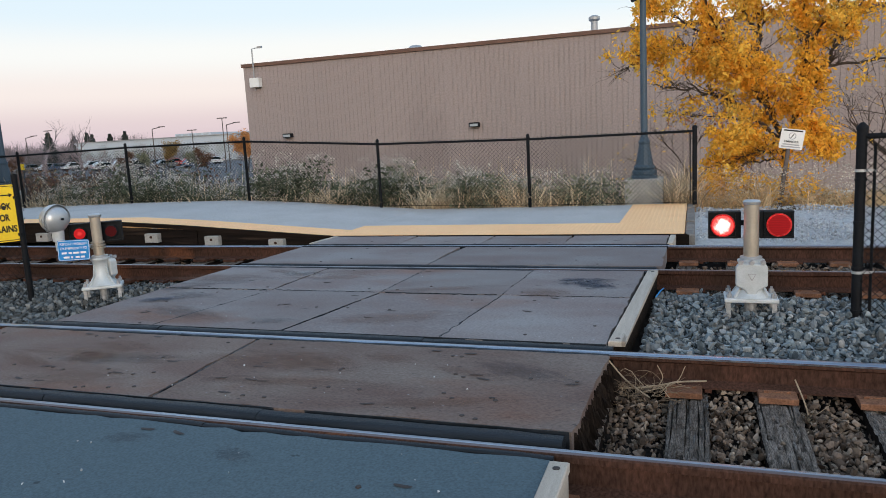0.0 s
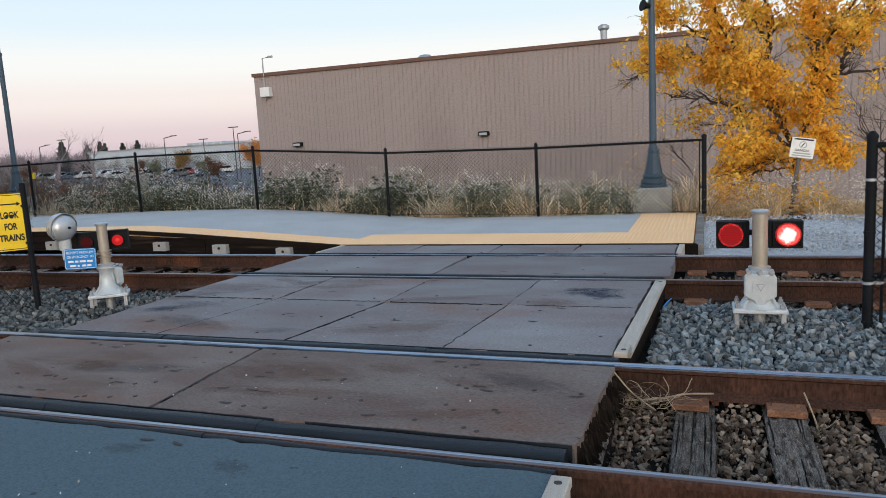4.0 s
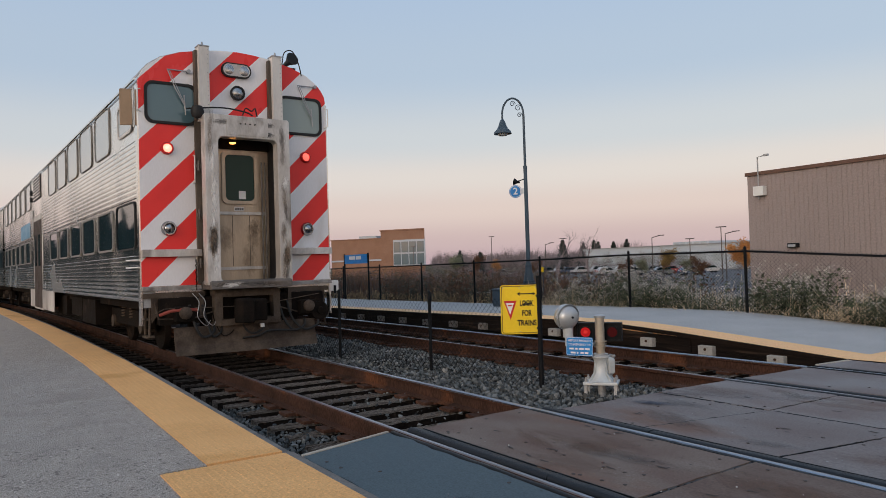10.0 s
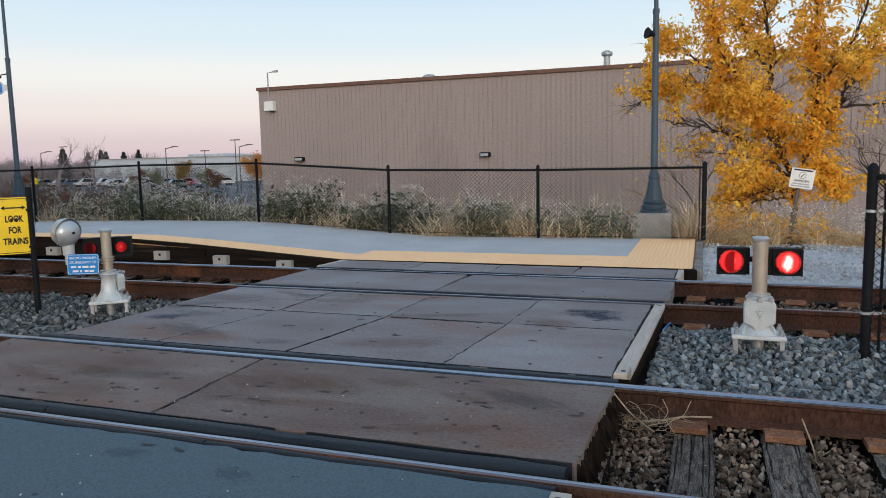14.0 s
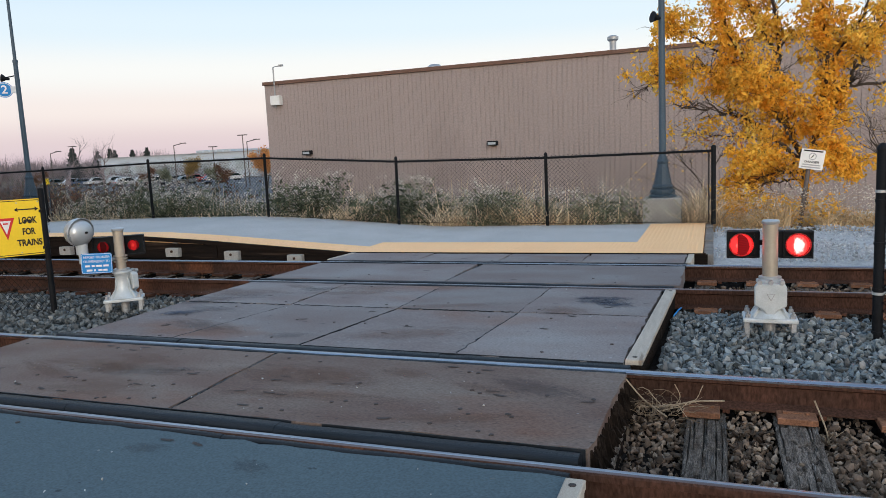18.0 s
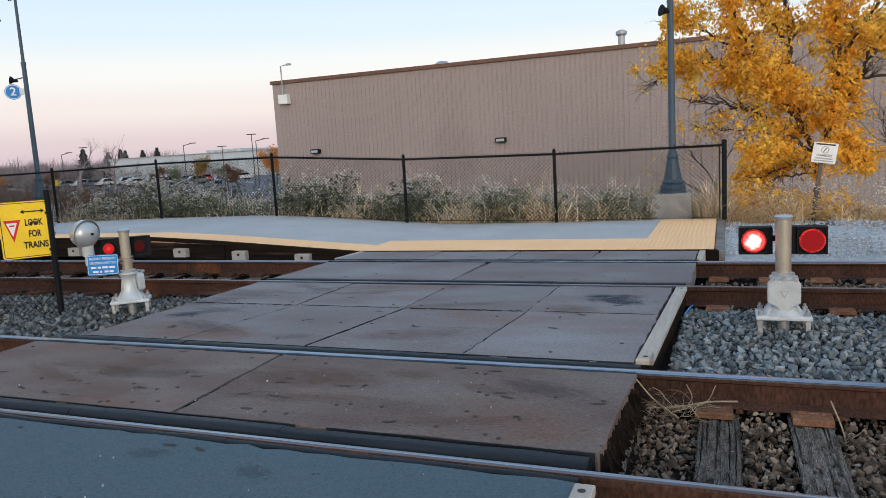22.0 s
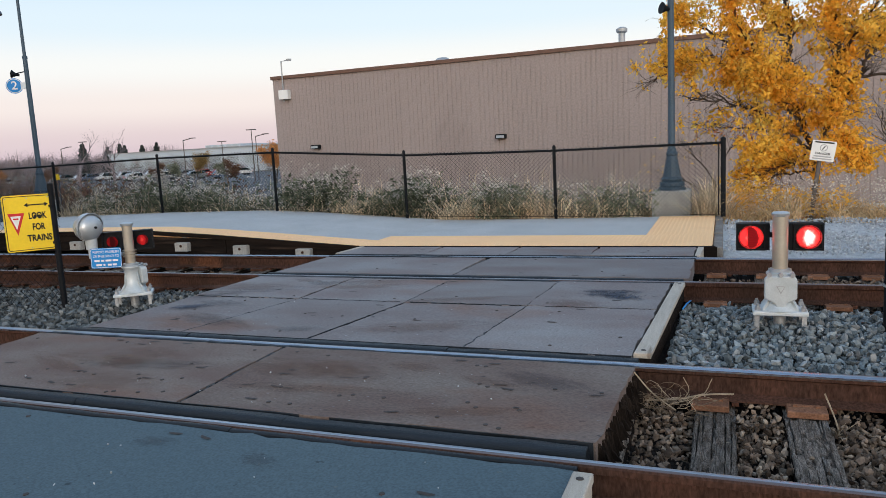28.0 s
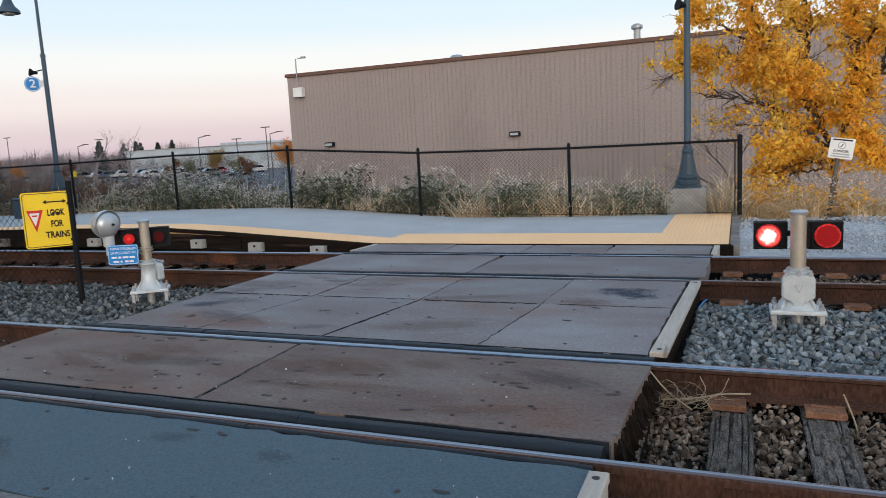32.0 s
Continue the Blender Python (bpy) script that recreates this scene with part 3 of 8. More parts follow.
def rail_profile():
    """Cross-section of a rail: head, web and foot, top at z 0."""
    h = [(0.026, -0.0045), (0.036, -0.012), (0.036, -0.040), (0.012, -0.052), (0.010, -0.150), (0.074, -0.176), (0.074, -0.186)]
    return [(-y, z) for y, z in h][::-1] and [(y, z) for y, z in h] + [(-y, z) for y, z in reversed(h)]


TIE_X = [-0.08 + 0.52 * k for k in range(-150, 60)]


def build_track(name, y0, label):
    tr = thing(name, pose(0, 0, 0), label, "railway track", "tracks of the line")
    for k in (0, 1.505):
        r = part("rail", Mesh().sweep([(y + y0 + k, z) for y, z in rail_profile()], stations(-90, 40, 3)), M["rust"], tr, "rust-brown steel rail")
        # polished band on the gauge side, browner dull steel on the field side
        bright = [(-0.008, -0.0055), (-0.008, -0.0003), (0.006, 0.0), (0.018, -0.0012), (0.028, -0.005), (0.0365, -0.013), (0.0365, -0.021), (0.034, -0.021), (0.02, -0.0065)]
        dull = [(-0.034, -0.0125), (-0.024, -0.0028), (-0.009, -0.0006), (-0.009, -0.0055), (-0.024, -0.0062)]
        side = -1 if k else 1
        for prof, mat, what, of in ((bright, "steel_shine", "running_surface", "polished steel head of the rail"), (dull, "steel_dull", "worn_head", "dull brown field side of the rail head")):
            part(what, Mesh().sweep([(y0 + k + side * y, z) for y, z in prof][::-side], stations(-90, 40, 3)), M[mat], r, of)
    tie_me = []
    for v in range(5):
        m = Mesh()
        g = random.Random(v + 3)
        # a tie whose top is torn by lengthwise weather cracks
        cuts = [-0.085 + 0.034 * j + g.uniform(-0.010, 0.010) for j in range(6)]
        ph = [g.uniform(0, 6) for _ in cuts]
        n = 84
        rows = []
        # each strip between two cracks is broken across into blocks that have sunk unevenly
        level = [0.0] * (len(cuts) + 1)
        for j in range(n + 1):
            y = -1.28 + 2.56 * j / n
            wear = g.uniform(0, 0.006)
            top = []
            for i in range(len(level)):
                if g.random() < (0.10, 0.24, 0.05, 0.17, 0.12)[v]:
                    level[i] = g.choice((0.0, 0.002, 0.005, 0.011)) * (1.0 if v % 2 else 0.6)
                    top.append(-0.226)
                else:
                    top.append(-0.205 - level[i] - g.uniform(0, 0.004))
            line = [(-0.116 + g.uniform(0, 0.008), -0.222 - wear), (-0.108 + g.uniform(0, 0.004), top[0] - 0.001)]
            for i, (c, p) in enumerate(zip(cuts, ph)):
                k = c + 0.004 * math.sin(y * 5 + p) + g.uniform(-0.003, 0.003)
                w = max(0.0006, 0.0042 * (0.15 + math.sin(y * 3.7 + p * 2)) + g.uniform(-0.002, 0.0022))
                line += [(k - w, top[i]), (k - w * 0.5, -0.232), (k + w * 0.5, -0.232), (k + w, top[i + 1])]
            line += [(0.108 - g.uniform(0, 0.004), top[-1] - 0.001), (0.116 - g.uniform(0, 0.008), -0.222 - wear)]
            line = [(-0.114, -0.38)] + line + [(0.114, -0.38)]
            rows.append([(x, y, z) for x, z in line])
        k = len(rows[0])
        m.add([p for r in rows for p in r], [(j * k + i, j * k + i + 1, (j + 1) * k + i + 1, (j + 1) * k + i) for j in range(n) for i in range(k - 1)]
              + [tuple(range(k)), tuple(range(n * k + k - 1, n * k - 1, -1))])
        tie_me.append(m.data("tie"))
    # bleached tops; near-black flanks with the gaps' shade and dirt in their colour
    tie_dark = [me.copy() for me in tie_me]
    for some, mat in ((tie_me, "tie"), (tie_dark, "tie_train_shade")):
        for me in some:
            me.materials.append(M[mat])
            me.materials.append(M["creosote_and_shade"])
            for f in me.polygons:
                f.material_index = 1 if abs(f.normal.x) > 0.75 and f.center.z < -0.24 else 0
    plate = Mesh().slab([(-0.105, -0.20), (0.105, -0.20), (0.105, 0.20), (-0.105, 0.20)], -0.207, -0.172, 0.004)
    for sx in (-0.06, 0.06):
        for sy in (-0.105, 0.105, 0.15):
            plate.box(sx - 0.012, sx + 0.012, sy - 0.010, sy + 0.010, -0.18, -0.160)
    plate.box(-0.05, 0.05, -0.10, -0.076, -0.186, -0.168).box(-0.05, 0.05, 0.076, 0.10, -0.186, -0.168)
    plate_me = plate.data("tie_plate")
    plate_far = plate.data("tie_plate")
    plate_far.materials.append(M["rust_mid"])
    anchor = Mesh().box(-0.02, 0.02, -0.09, 0.09, -0.205, -0.182).data("rail_anchor")
    anchor.materials.append(M["rust_dark"])
    for i, x in enumerate(TIE_X):
        if x < -46 or x > 14 or -5.7 < x < -1.2:
            continue
        g = random.Random(i * 7 + int(y0))
        rz = math.degrees(math.atan2(-(x + 8) * 2 / 1140, 1)) if x < -8 else 0
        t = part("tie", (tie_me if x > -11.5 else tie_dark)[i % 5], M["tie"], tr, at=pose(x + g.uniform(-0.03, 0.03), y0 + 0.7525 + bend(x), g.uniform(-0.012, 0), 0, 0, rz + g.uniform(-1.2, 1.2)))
        if x > -32:
            for k in (0, 1.505):
                part("tie_plate", plate_me if x > -5 else plate_far, M["rust_bright"], tr, at=pose(x, y0 + k + bend(x), 0, 0, 0, rz))
                if x > -16:
                    part("rail_anchor", anchor, M["rust_bright"], tr, at=pose(x + 0.14, y0 + k + bend(x), 0, 0, 0, rz))
    return tr


build_ground()
track_near = build_track("track", 0.0, "railway track with rust-brown rails on cracked wooden ties")
track_far = build_track("track", 4.27, "railway track beside the far platform, rust-brown rails on wooden ties")


def xl(y):
    return -6.15 + 0.072 * y


def xr(y):
    return -1.14 + 0.052 * y


def build_crossing():
    cr = tagged(new("crossing"), "level crossing of worn brown panels between the rails", "crossing", kind="structure")
    hole = Mesh().cyl((0, 0, -0.004), (0, 0, 0.0025), 0.015, 0.013, 8).data("bolt")
    scar = Mesh().add([(0.042 * math.cos(k) * (1 + 0.2 * math.sin(3 * k)), 0.016 * math.sin(k) * (1 + 0.3 * math.cos(2 * k)), 0.002) for k in (2 * math.pi * i / 12 for i in range(12))],
                      [tuple(range(12))]).data("stain")
    g = random.Random(11)

    def panel(x0a, x1a, y0, x0b, x1b, y1, mat, z=0.0, bolts=0, lift=0.0):
        q = [(x0a, y0), (x1a, y0), (x1b, y1), (x0b, y1)]
        p = part("crossing_panel", Mesh().ragged(q, z - 0.16, z + lift, 0.007, g), mat, cr)
        for i in range(bolts):
            u, v = g.uniform(0.04, 0.96), g.choice((0.09, 0.3, 0.55, 0.9)) + g.uniform(-0.05, 0.05)
            x = (x0a + (x0b - x0a) * v) * (1 - u) + (x1a + (x1b - x1a) * v) * u
            part("bolt" if i % 3 else "stain", hole if i % 3 else scar, M["bolt"], p, at=pose(x, y0 + (y1 - y0) * v, z + lift + 0.0015, 0, 0, g.uniform(-20, 20)))
        return p
    # near apron of dark steel, with its pale end boards
    panel(-6.08 + 0.26, -1.136, -1.0, -6.08, -1.136, -0.10, M["apron"], -0.004, 9)
    part("end_board", Mesh().slab([(-1.133, -1.0), (-1.045, -1.0), (-1.045, -0.13), (-1.133, -0.13)], -0.03, 0.012, 0.006), M["board"], cr, "pale weathered end board")
    part("end_block", Mesh().slab([(-1.128, -0.99), (-1.052, -0.99), (-1.052, -0.135), (-1.128, -0.135)], -0.16, -0.031, 0.004), M["board"], cr, "weathered block under the end board")
    part("end_board", Mesh().slab([(-5.86, -1.0), (-5.82, -1.0), (-6.085, -0.1), (-6.125, -0.1)], -0.14, 0.004, 0.004), M["board"], cr, "pale weathered end board")
    # panels inside the near track
    ys = -3.53
    panel(-6.02, ys - 0.051, 0.205, -6.12, ys - 0.091, 1.405, M["panel"], 0, 34)
    panel(ys - 0.009, -1.09, 0.203, ys - 0.053, -1.04, 1.405, M["panel"], 0.004, 38)
    # rubber flangeway seals
    for y, r in ((0.138, 0.062), (-0.062, 0.022), (1.432, 0.030), (1.602, 0.064), (4.19, 0.035), (4.375, 0.05), (5.70, 0.02), (5.86, 0.03)):
        x0, x1, w = xl(y) + 0.05, xr(y) + 0.02, r * 0.92
        ends = [x0] + sorted(x0 + (x1 - x0) * (i + g.uniform(-0.2, 0.2)) / 3 for i in (1, 2)) + [x1]
        for a, b in zip(ends, ends[1:]):
            dz, dy = g.uniform(-0.006, 0.003), g.uniform(-0.004, 0.003)
            prof = rounded(2 * w, 2 * r, r * 0.62, 4, y + dy, 0.005 - r + dz)
            run = [(a + (b - a) * i / 12 - 0.004 * (i == 12), 0.003 * math.sin(i * 1.7 + a), g.uniform(-0.003, 0.002)) for i in range(13)]
            part("flangeway_seal", Mesh().sweep(prof, run), M["rubber"], cr, "black rubber flangeway seal", smooth=True)
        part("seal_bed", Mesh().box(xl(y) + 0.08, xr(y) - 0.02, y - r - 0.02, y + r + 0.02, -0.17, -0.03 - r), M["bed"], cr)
    # thin black strips against the panels' edges, put in for the gaps' shade
    for y, x0, x1 in ((0.199, -6.0, -1.10), (1.412, -6.1, -1.05), (1.647, -5.84, -1.09)):
        part("edge_strip", Mesh().box(x0, x1, y - 0.0035, y + 0.0025, -0.15, 0.0035), M["rubber"], cr, "thin black strip put in for the shade of the gap")
    # two rows of panels between the tracks
    seam = [(-5.86, -5.80, -5.76), (-4.80, -4.51, -4.48), (-3.57, -3.33, -3.29), (-2.27, -2.15, -2.10), (-1.085, -1.04, -1.0)]
    for a, b in zip(seam, seam[1:]):
        e = 0.006
        panel(a[0] + e, b[0] - e, 1.652, a[1] + e, b[1] - e, 3.021, M["panel_mid"], g.uniform(-0.006, 0.004), 5)
        panel(a[1] + e, b[1] - e, 3.030, a[2] + e, b[2] - e, 4.15, M["panel_mid"], g.uniform(-0.006, 0.004), 3)
    part("end_board", Mesh().slab([(-1.082, 1.69), (-0.972, 1.69), (-0.872, 4.16), (-0.962, 4.16)], -0.022, 0.014, 0.006), M["board"], cr, "pale weathered end board")
    part("end_block", Mesh().slab([(-1.078, 1.70), (-0.982, 1.70), (-0.882, 4.15), (-0.958, 4.15)], -0.17, -0.023, 0.004), M["splinter"], cr, "dark block under the end board")
    # black filler in the joints, uneven in width
    def joint(x0, y0, x1, y1, w, z=-0.012):
        n = 34
        dx, dy = x1 - x0, y1 - y0
        k = math.hypot(dx, dy)
        nx, ny = -dy / k, dx / k
        a, b = [], []
        for i in range(n + 1):
            u = i / n
            h = w * g.choice((0.25, 0.6, 1.0, 1.5))
            o = g.gauss(0, 0.0065)
            a.append((x0 + dx * u + nx * (o + h), y0 + dy * u + ny * (o + h)))
            b.append((x0 + dx * u + nx * (o - h), y0 + dy * u + ny * (o - h)))
        part("joint_filler", Mesh().outline(b + a[::-1], Matrix.Translation((0, 0, z - 0.01)), 0.02), M["rubber"], cr, "dark joint between panels")
    for a, b in zip(seam, seam[1:]):
        joint(a[1] + 0.05, 3.025, b[1] - 0.05, 3.025, 0.0055 if b[0] < -1.5 else 0.002, -0.007)
    for q in seam[1:-1]:
        joint(q[0], 1.67, q[1], 3.0, 0.0045, -0.010)
        joint(q[1], 3.05, q[2], 4.14, 0.0045, -0.010)
    joint(ys - 0.030, 0.23, ys - 0.072, 1.39, 0.010)
    joint(-3.375, 4.46, -3.30, 5.63, 0.008)
    # inside the far track and out to the platform
    for a, b in ((-5.74, -3.37), (-3.36, -0.84)):
        panel(a, b - 0.01, 4.44, a + 0.07, b, 5.645, M["panel_mid"], 0, 5)
    for a, b in ((-5.66, -4.35), (-4.34, -3.19), (-3.18, -2.10), (-2.09, -0.86)):
        panel(a, b, 5.91, a + 0.03, b + 0.01, 6.60, M["panel_mid"], g.uniform(-0.003, 0.003), 2)
    part("end_board", Mesh().slab([(-0.845, 5.91), (-0.78, 5.91), (-0.76, 6.6), (-0.83, 6.6)], -0.15, 0.005, 0.005), M["board"], cr)
    part("end_board", Mesh().slab([(-5.73, 5.95), (-5.67, 5.95), (-5.60, 6.6), (-5.66, 6.6)], -0.15, 0.008, 0.005), M["board"], cr)
    for x, y, z in ((-1.025, 1.76, 0.014), (-0.92, 4.08, 0.014), (-1.09, -0.20, 0.012), (-1.09, -0.9, 0.012)):
        part("board_bolt", hole, M["bolt"], cr, at=pose(x, y, z) @ Matrix.Diagonal((1.3, 1.3, 1, 1)))
    # black rubbed marks
    disc = Mesh().add([(math.cos(2 * math.pi * i / 24), math.sin(2 * math.pi * i / 24), 0) for i in range(24)], [tuple(range(24))]).data("rubber_mark")
    for x, y, sx, sy, k in ((-1.50, 3.60, 0.36, 0.20, 20), (-1.40, 3.46, 0.30, 0.15, -30), (-1.62, 3.68, 0.22, 0.10, 8), (-5.42, 2.5, 0.30, 0.12, 20)):
        part("rubber_mark", disc, M["scuff"], cr, "black rubbed mark", at=pose(x, y, 0.0085, 0, 0, k) @ Matrix.Diagonal((sx, sy, 1, 1)))
    # streaks of a spinning wheel round the black mark
    for i in range(7):
        rx, ry, k0 = g.uniform(0.10, 0.26), g.uniform(0.06, 0.18), g.uniform(-2.4, 0.4)
        arc = [(rx * math.cos(k0 + 0.16 * j), ry * math.sin(k0 + 0.16 * j), 0.014 * math.sin(math.pi * j / 14) + 0.002) for j in range(15)]
        ring = [((1 + w) * x, (1 + w) * y, 0) for x, y, w in arc] + [((1 - w) * x, (1 - w) * y, 0) for x, y, w in reversed(arc)]
        part("wheel_streak", Mesh().add(ring, [tuple(range(30))]), M["scuff_line"], cr, at=pose(-1.42 + g.uniform(-0.09, 0.09), 3.52 + g.uniform(-0.10, 0.10), 0.0095 + 0.0003 * i))
    blot = {}
    for k in ("scuff_dim", "scuff_brown"):
        blot[k] = disc.copy()
        blot[k].materials.clear()
    for i in range(26):
        near = i % 2
        x, y = g.uniform(-5.6, -1.4), (g.uniform(0.35, 1.3) if near else g.uniform(1.8, 4.0))
        kind = g.choice(("scuff_dim", "scuff_brown", "scuff_brown"))
        part("scuff_mark", blot[kind], M[kind], cr, at=pose(x, y, 0.0075 + 0.0004 * (i % 5), 0, 0, g.uniform(-25, 25)) @ Matrix.Diagonal((g.uniform(0.25, 0.9), g.uniform(0.08, 0.30), 1, 1)))
    for i in range(4):
        kind = g.choice(("scuff_dim", "scuff_brown"))
        part("scuff_mark", blot[kind], M[kind], cr, at=pose(g.uniform(-5.4, -1.5), g.uniform(-0.85, -0.25), 0.0035 + 0.0004 * (i % 4), 0, 0, g.uniform(-20, 20)) @ Matrix.Diagonal((g.uniform(0.12, 0.4), g.uniform(0.05, 0.14), 1, 1)))
    # torn edge of the near panel: splinters of every length
    m = Mesh()
    for i in range(300):
        y = 0.215 + 1.17 * g.random()
        w, d, top = g.uniform(0.004, 0.016), g.uniform(0.004, 0.055) * (0.4 + g.random()), -g.uniform(0.004, 0.14)
        x = -1.088 + 0.04 * (y - 0.2)
        m.hexa([(x - 0.03, y, -0.165), (x + d + 0.02, y + g.uniform(-0.01, 0.01), -0.165), (x + d + 0.015, y + w, -0.165), (x - 0.03, y + w, -0.165),
                (x - 0.03, y, top), (x + d * g.uniform(0.2, 1.0), y, top - g.uniform(0, 0.03)), (x + d * g.uniform(0.2, 1.0), y + w, top - g.uniform(0, 0.03)), (x - 0.03, y + w, top)])
    part("torn_edge", m, M["splinter"], cr, "torn dark splintered edge of the panel")
    # small pale chips lying on the panels
    chips = [(g.uniform(-5.5, -1.2), g.choice((g.uniform(0.25, 1.38), g.uniform(0.25, 1.38), g.uniform(1.7, 4.1), g.uniform(-0.9, -0.15))), 0.006) for _ in range(46)]
    stones("stone_chips", np.array(chips), 0.013, M["gravel_pale"], "", "", parent=cr)


build_crossing()


def far_height(x):
    """Top of the far platform along the line: level at the crossing, ramping up beside it."""
    return float(np.interp(x, (-60, -30, -22, -16, -12.5, -9.7, -8.5, -7.5, -6.5, -5.7, 9), (0.10, 0.13, 0.17, 0.22, 0.27, 0.265, 0.2, 0.13, 0.06, 0.006, 0.006)))


def near_height(x):
    return float(np.interp(x, (-60, -18, -12.7, -9, -6, 9), (0.10, 0.10, 0.10, 0.05, 0.012, 0.012)))


def line_of(xs, dz):
    return [(x, bend(x), dz(x)) for x in xs]


FX = [-60, -52, -45, -38, -30, -26, -22, -19, -16, -14, -12.5, -11, -9.7, -8.5, -7.5, -6.5, -5.7, -5.0, -3.5, -1.58]
NX = [-60, -52, -45, -38, -32, -27, -22, -18, -15, -12.7, -11, -9, -7.5, -6, -4, -2, 0, 3, 6, 12]


def domes(name, places, parent, mat):
    """Rows of small flat-topped domes of a tactile strip."""
    n = 6
    ring = np.array([(math.cos(2 * math.pi * k / n), math.sin(2 * math.pi * k / n)) for k in range(n)])
    base = np.concatenate([np.c_[ring * 0.0125, np.zeros(n)], np.c_[ring * 0.0085, np.full(n, 0.0025)]])
    P = np.asarray(places)
    v = (base[None] + P[:, None, :]).reshape(-1, 3)
    f = [(k, (k + 1) % n, n + (k + 1) % n, n + k) for k in range(n)] + [(n, n + 1, n + 2, n + 3), (n, n + 3, n + 4, n + 5)]
    f = (np.array(f)[None] + (2 * n) * np.arange(len(P))[:, None, None]).reshape(-1, 4)
    return bulk(name, v, f, mat, "", "", parent)


def build_far_platform():
    pf = tagged(new("platform_far"), "low far platform of pale concrete with a yellow tactile edge and dark timber face", "platform", kind="structure")
    w = 0.02
    part("deck", Mesh().sweep([(7.26, -0.2), (10.3, -0.2), (10.3, 0.0), (7.26, 0.0)], line_of([x for x in FX if x <= -5.7], far_height)), M["concrete"], pf, "pale concrete deck")
    part("deck", Mesh().box(-5.7, -1.58, 7.76, 10.3, -0.2, 0.004), M["concrete"], pf, "pale concrete deck")
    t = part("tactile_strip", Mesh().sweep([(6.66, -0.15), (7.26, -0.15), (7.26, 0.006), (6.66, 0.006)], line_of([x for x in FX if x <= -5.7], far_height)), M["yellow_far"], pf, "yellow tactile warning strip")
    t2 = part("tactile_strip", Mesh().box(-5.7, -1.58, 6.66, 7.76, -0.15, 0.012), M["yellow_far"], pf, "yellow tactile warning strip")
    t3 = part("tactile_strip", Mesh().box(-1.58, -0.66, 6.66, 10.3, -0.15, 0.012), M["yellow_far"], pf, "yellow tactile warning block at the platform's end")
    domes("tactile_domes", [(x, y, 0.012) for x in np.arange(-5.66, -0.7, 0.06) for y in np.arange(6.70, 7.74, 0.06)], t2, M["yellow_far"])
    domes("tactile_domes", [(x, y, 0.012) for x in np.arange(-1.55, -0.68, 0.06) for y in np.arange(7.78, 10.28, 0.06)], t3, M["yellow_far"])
    domes("tactile_domes", [(x, y + bend(x), far_height(x) + 0.006) for x in np.arange(-12, -5.72, 0.06) for y in np.arange(6.70, 7.25, 0.06)], t, M["yellow_far"])
    part("edge_board", Mesh().sweep([(6.60, -0.06), (6.66, -0.06), (6.66, 0.002), (6.60, 0.002)], line_of([x for x in FX if x <= -5.0] + [-0.62], far_height)), M["creosote_and_shade"], pf)
    # timber face in lengths, on concrete blocks
    xs = [-5.72 - 2.44 * i for i in range(18)]
    for b, a in zip(xs, xs[1:]):
        e = 0.01
        for z1, z0 in ((-0.062, -0.185), (-0.19, -0.34)):
            part("face_timber", Mesh().hexa([(a + e, 6.62 + bend(a), far_height(a) + z0), (b - e, 6.62 + bend(b), far_height(b) + z0), (b - e, 6.80 + bend(b), far_height(b) + z0), (a + e, 6.80 + bend(a), far_height(a) + z0),
                                             (a + e, 6.62 + bend(a), far_height(a) + z1), (b - e, 6.62 + bend(b), far_height(b) + z1), (b - e, 6.80 + bend(b), far_height(b) + z1), (a + e, 6.80 + bend(a), far_height(a) + z1)]),
                 M["creosote_and_shade"], pf, "dark creosoted face timber")
    blk = Mesh().slab([(-0.13, 0), (0.13, 0), (0.13, 0.12), (-0.13, 0.12)], -0.09, 0.055, 0.008).data("footing_block")
    blk_dim = blk.copy()
    blk_dim.materials.clear()
    blk_dim.materials.append(M["edge"])
    nut = Mesh().cyl((0, -0.012, 0.0), (0, 0.01, 0.0), 0.022, 0.022, 8).data("anchor_bolt")
    clip = Mesh().box(-0.045, 0.045, 0, 0.02, 0.095, 0.15).data("bracket")
    for i in range(22):
        x = -6.69 - 1.18 * i
        p = part("footing_block", blk if i < 6 else blk_dim, M["block"], pf, at=pose(x + 0.04, 6.53 + bend(x), -0.127 + 0.64 * far_height(x)))
        part("anchor_bolt", nut, M["rust"], p)
        part("bracket", clip, M["block"], p, at=pose(0, 0.10, 0.0))
    # end face by the gravel
    for y in np.arange(6.66, 10.3, 0.36):
        part("edge_stone", Mesh().slab([(-0.655, y), (-0.53, y), (-0.53, y + 0.35), (-0.655, y + 0.35)], -0.25, -0.004 - 0.01 * (int(y * 10) % 3), 0.015), M["edge"], pf)
    part("end_timber", Mesh().box(-0.88, -0.60, 6.612, 6.655, -0.32, -0.003), M["creosote_and_shade"], pf)
    part("face_backing", Mesh().sweep([(6.81, -0.36), (6.86, -0.36), (6.86, -0.02), (6.81, -0.02)], line_of([x for x in FX if x <= -5.7], far_height)), M["creosote_and_shade"], pf)
    part("end_timber", Mesh().box(-0.66, -0.62, 6.61, 6.9, -0.3, -0.01), M["creosote_and_shade"], pf)


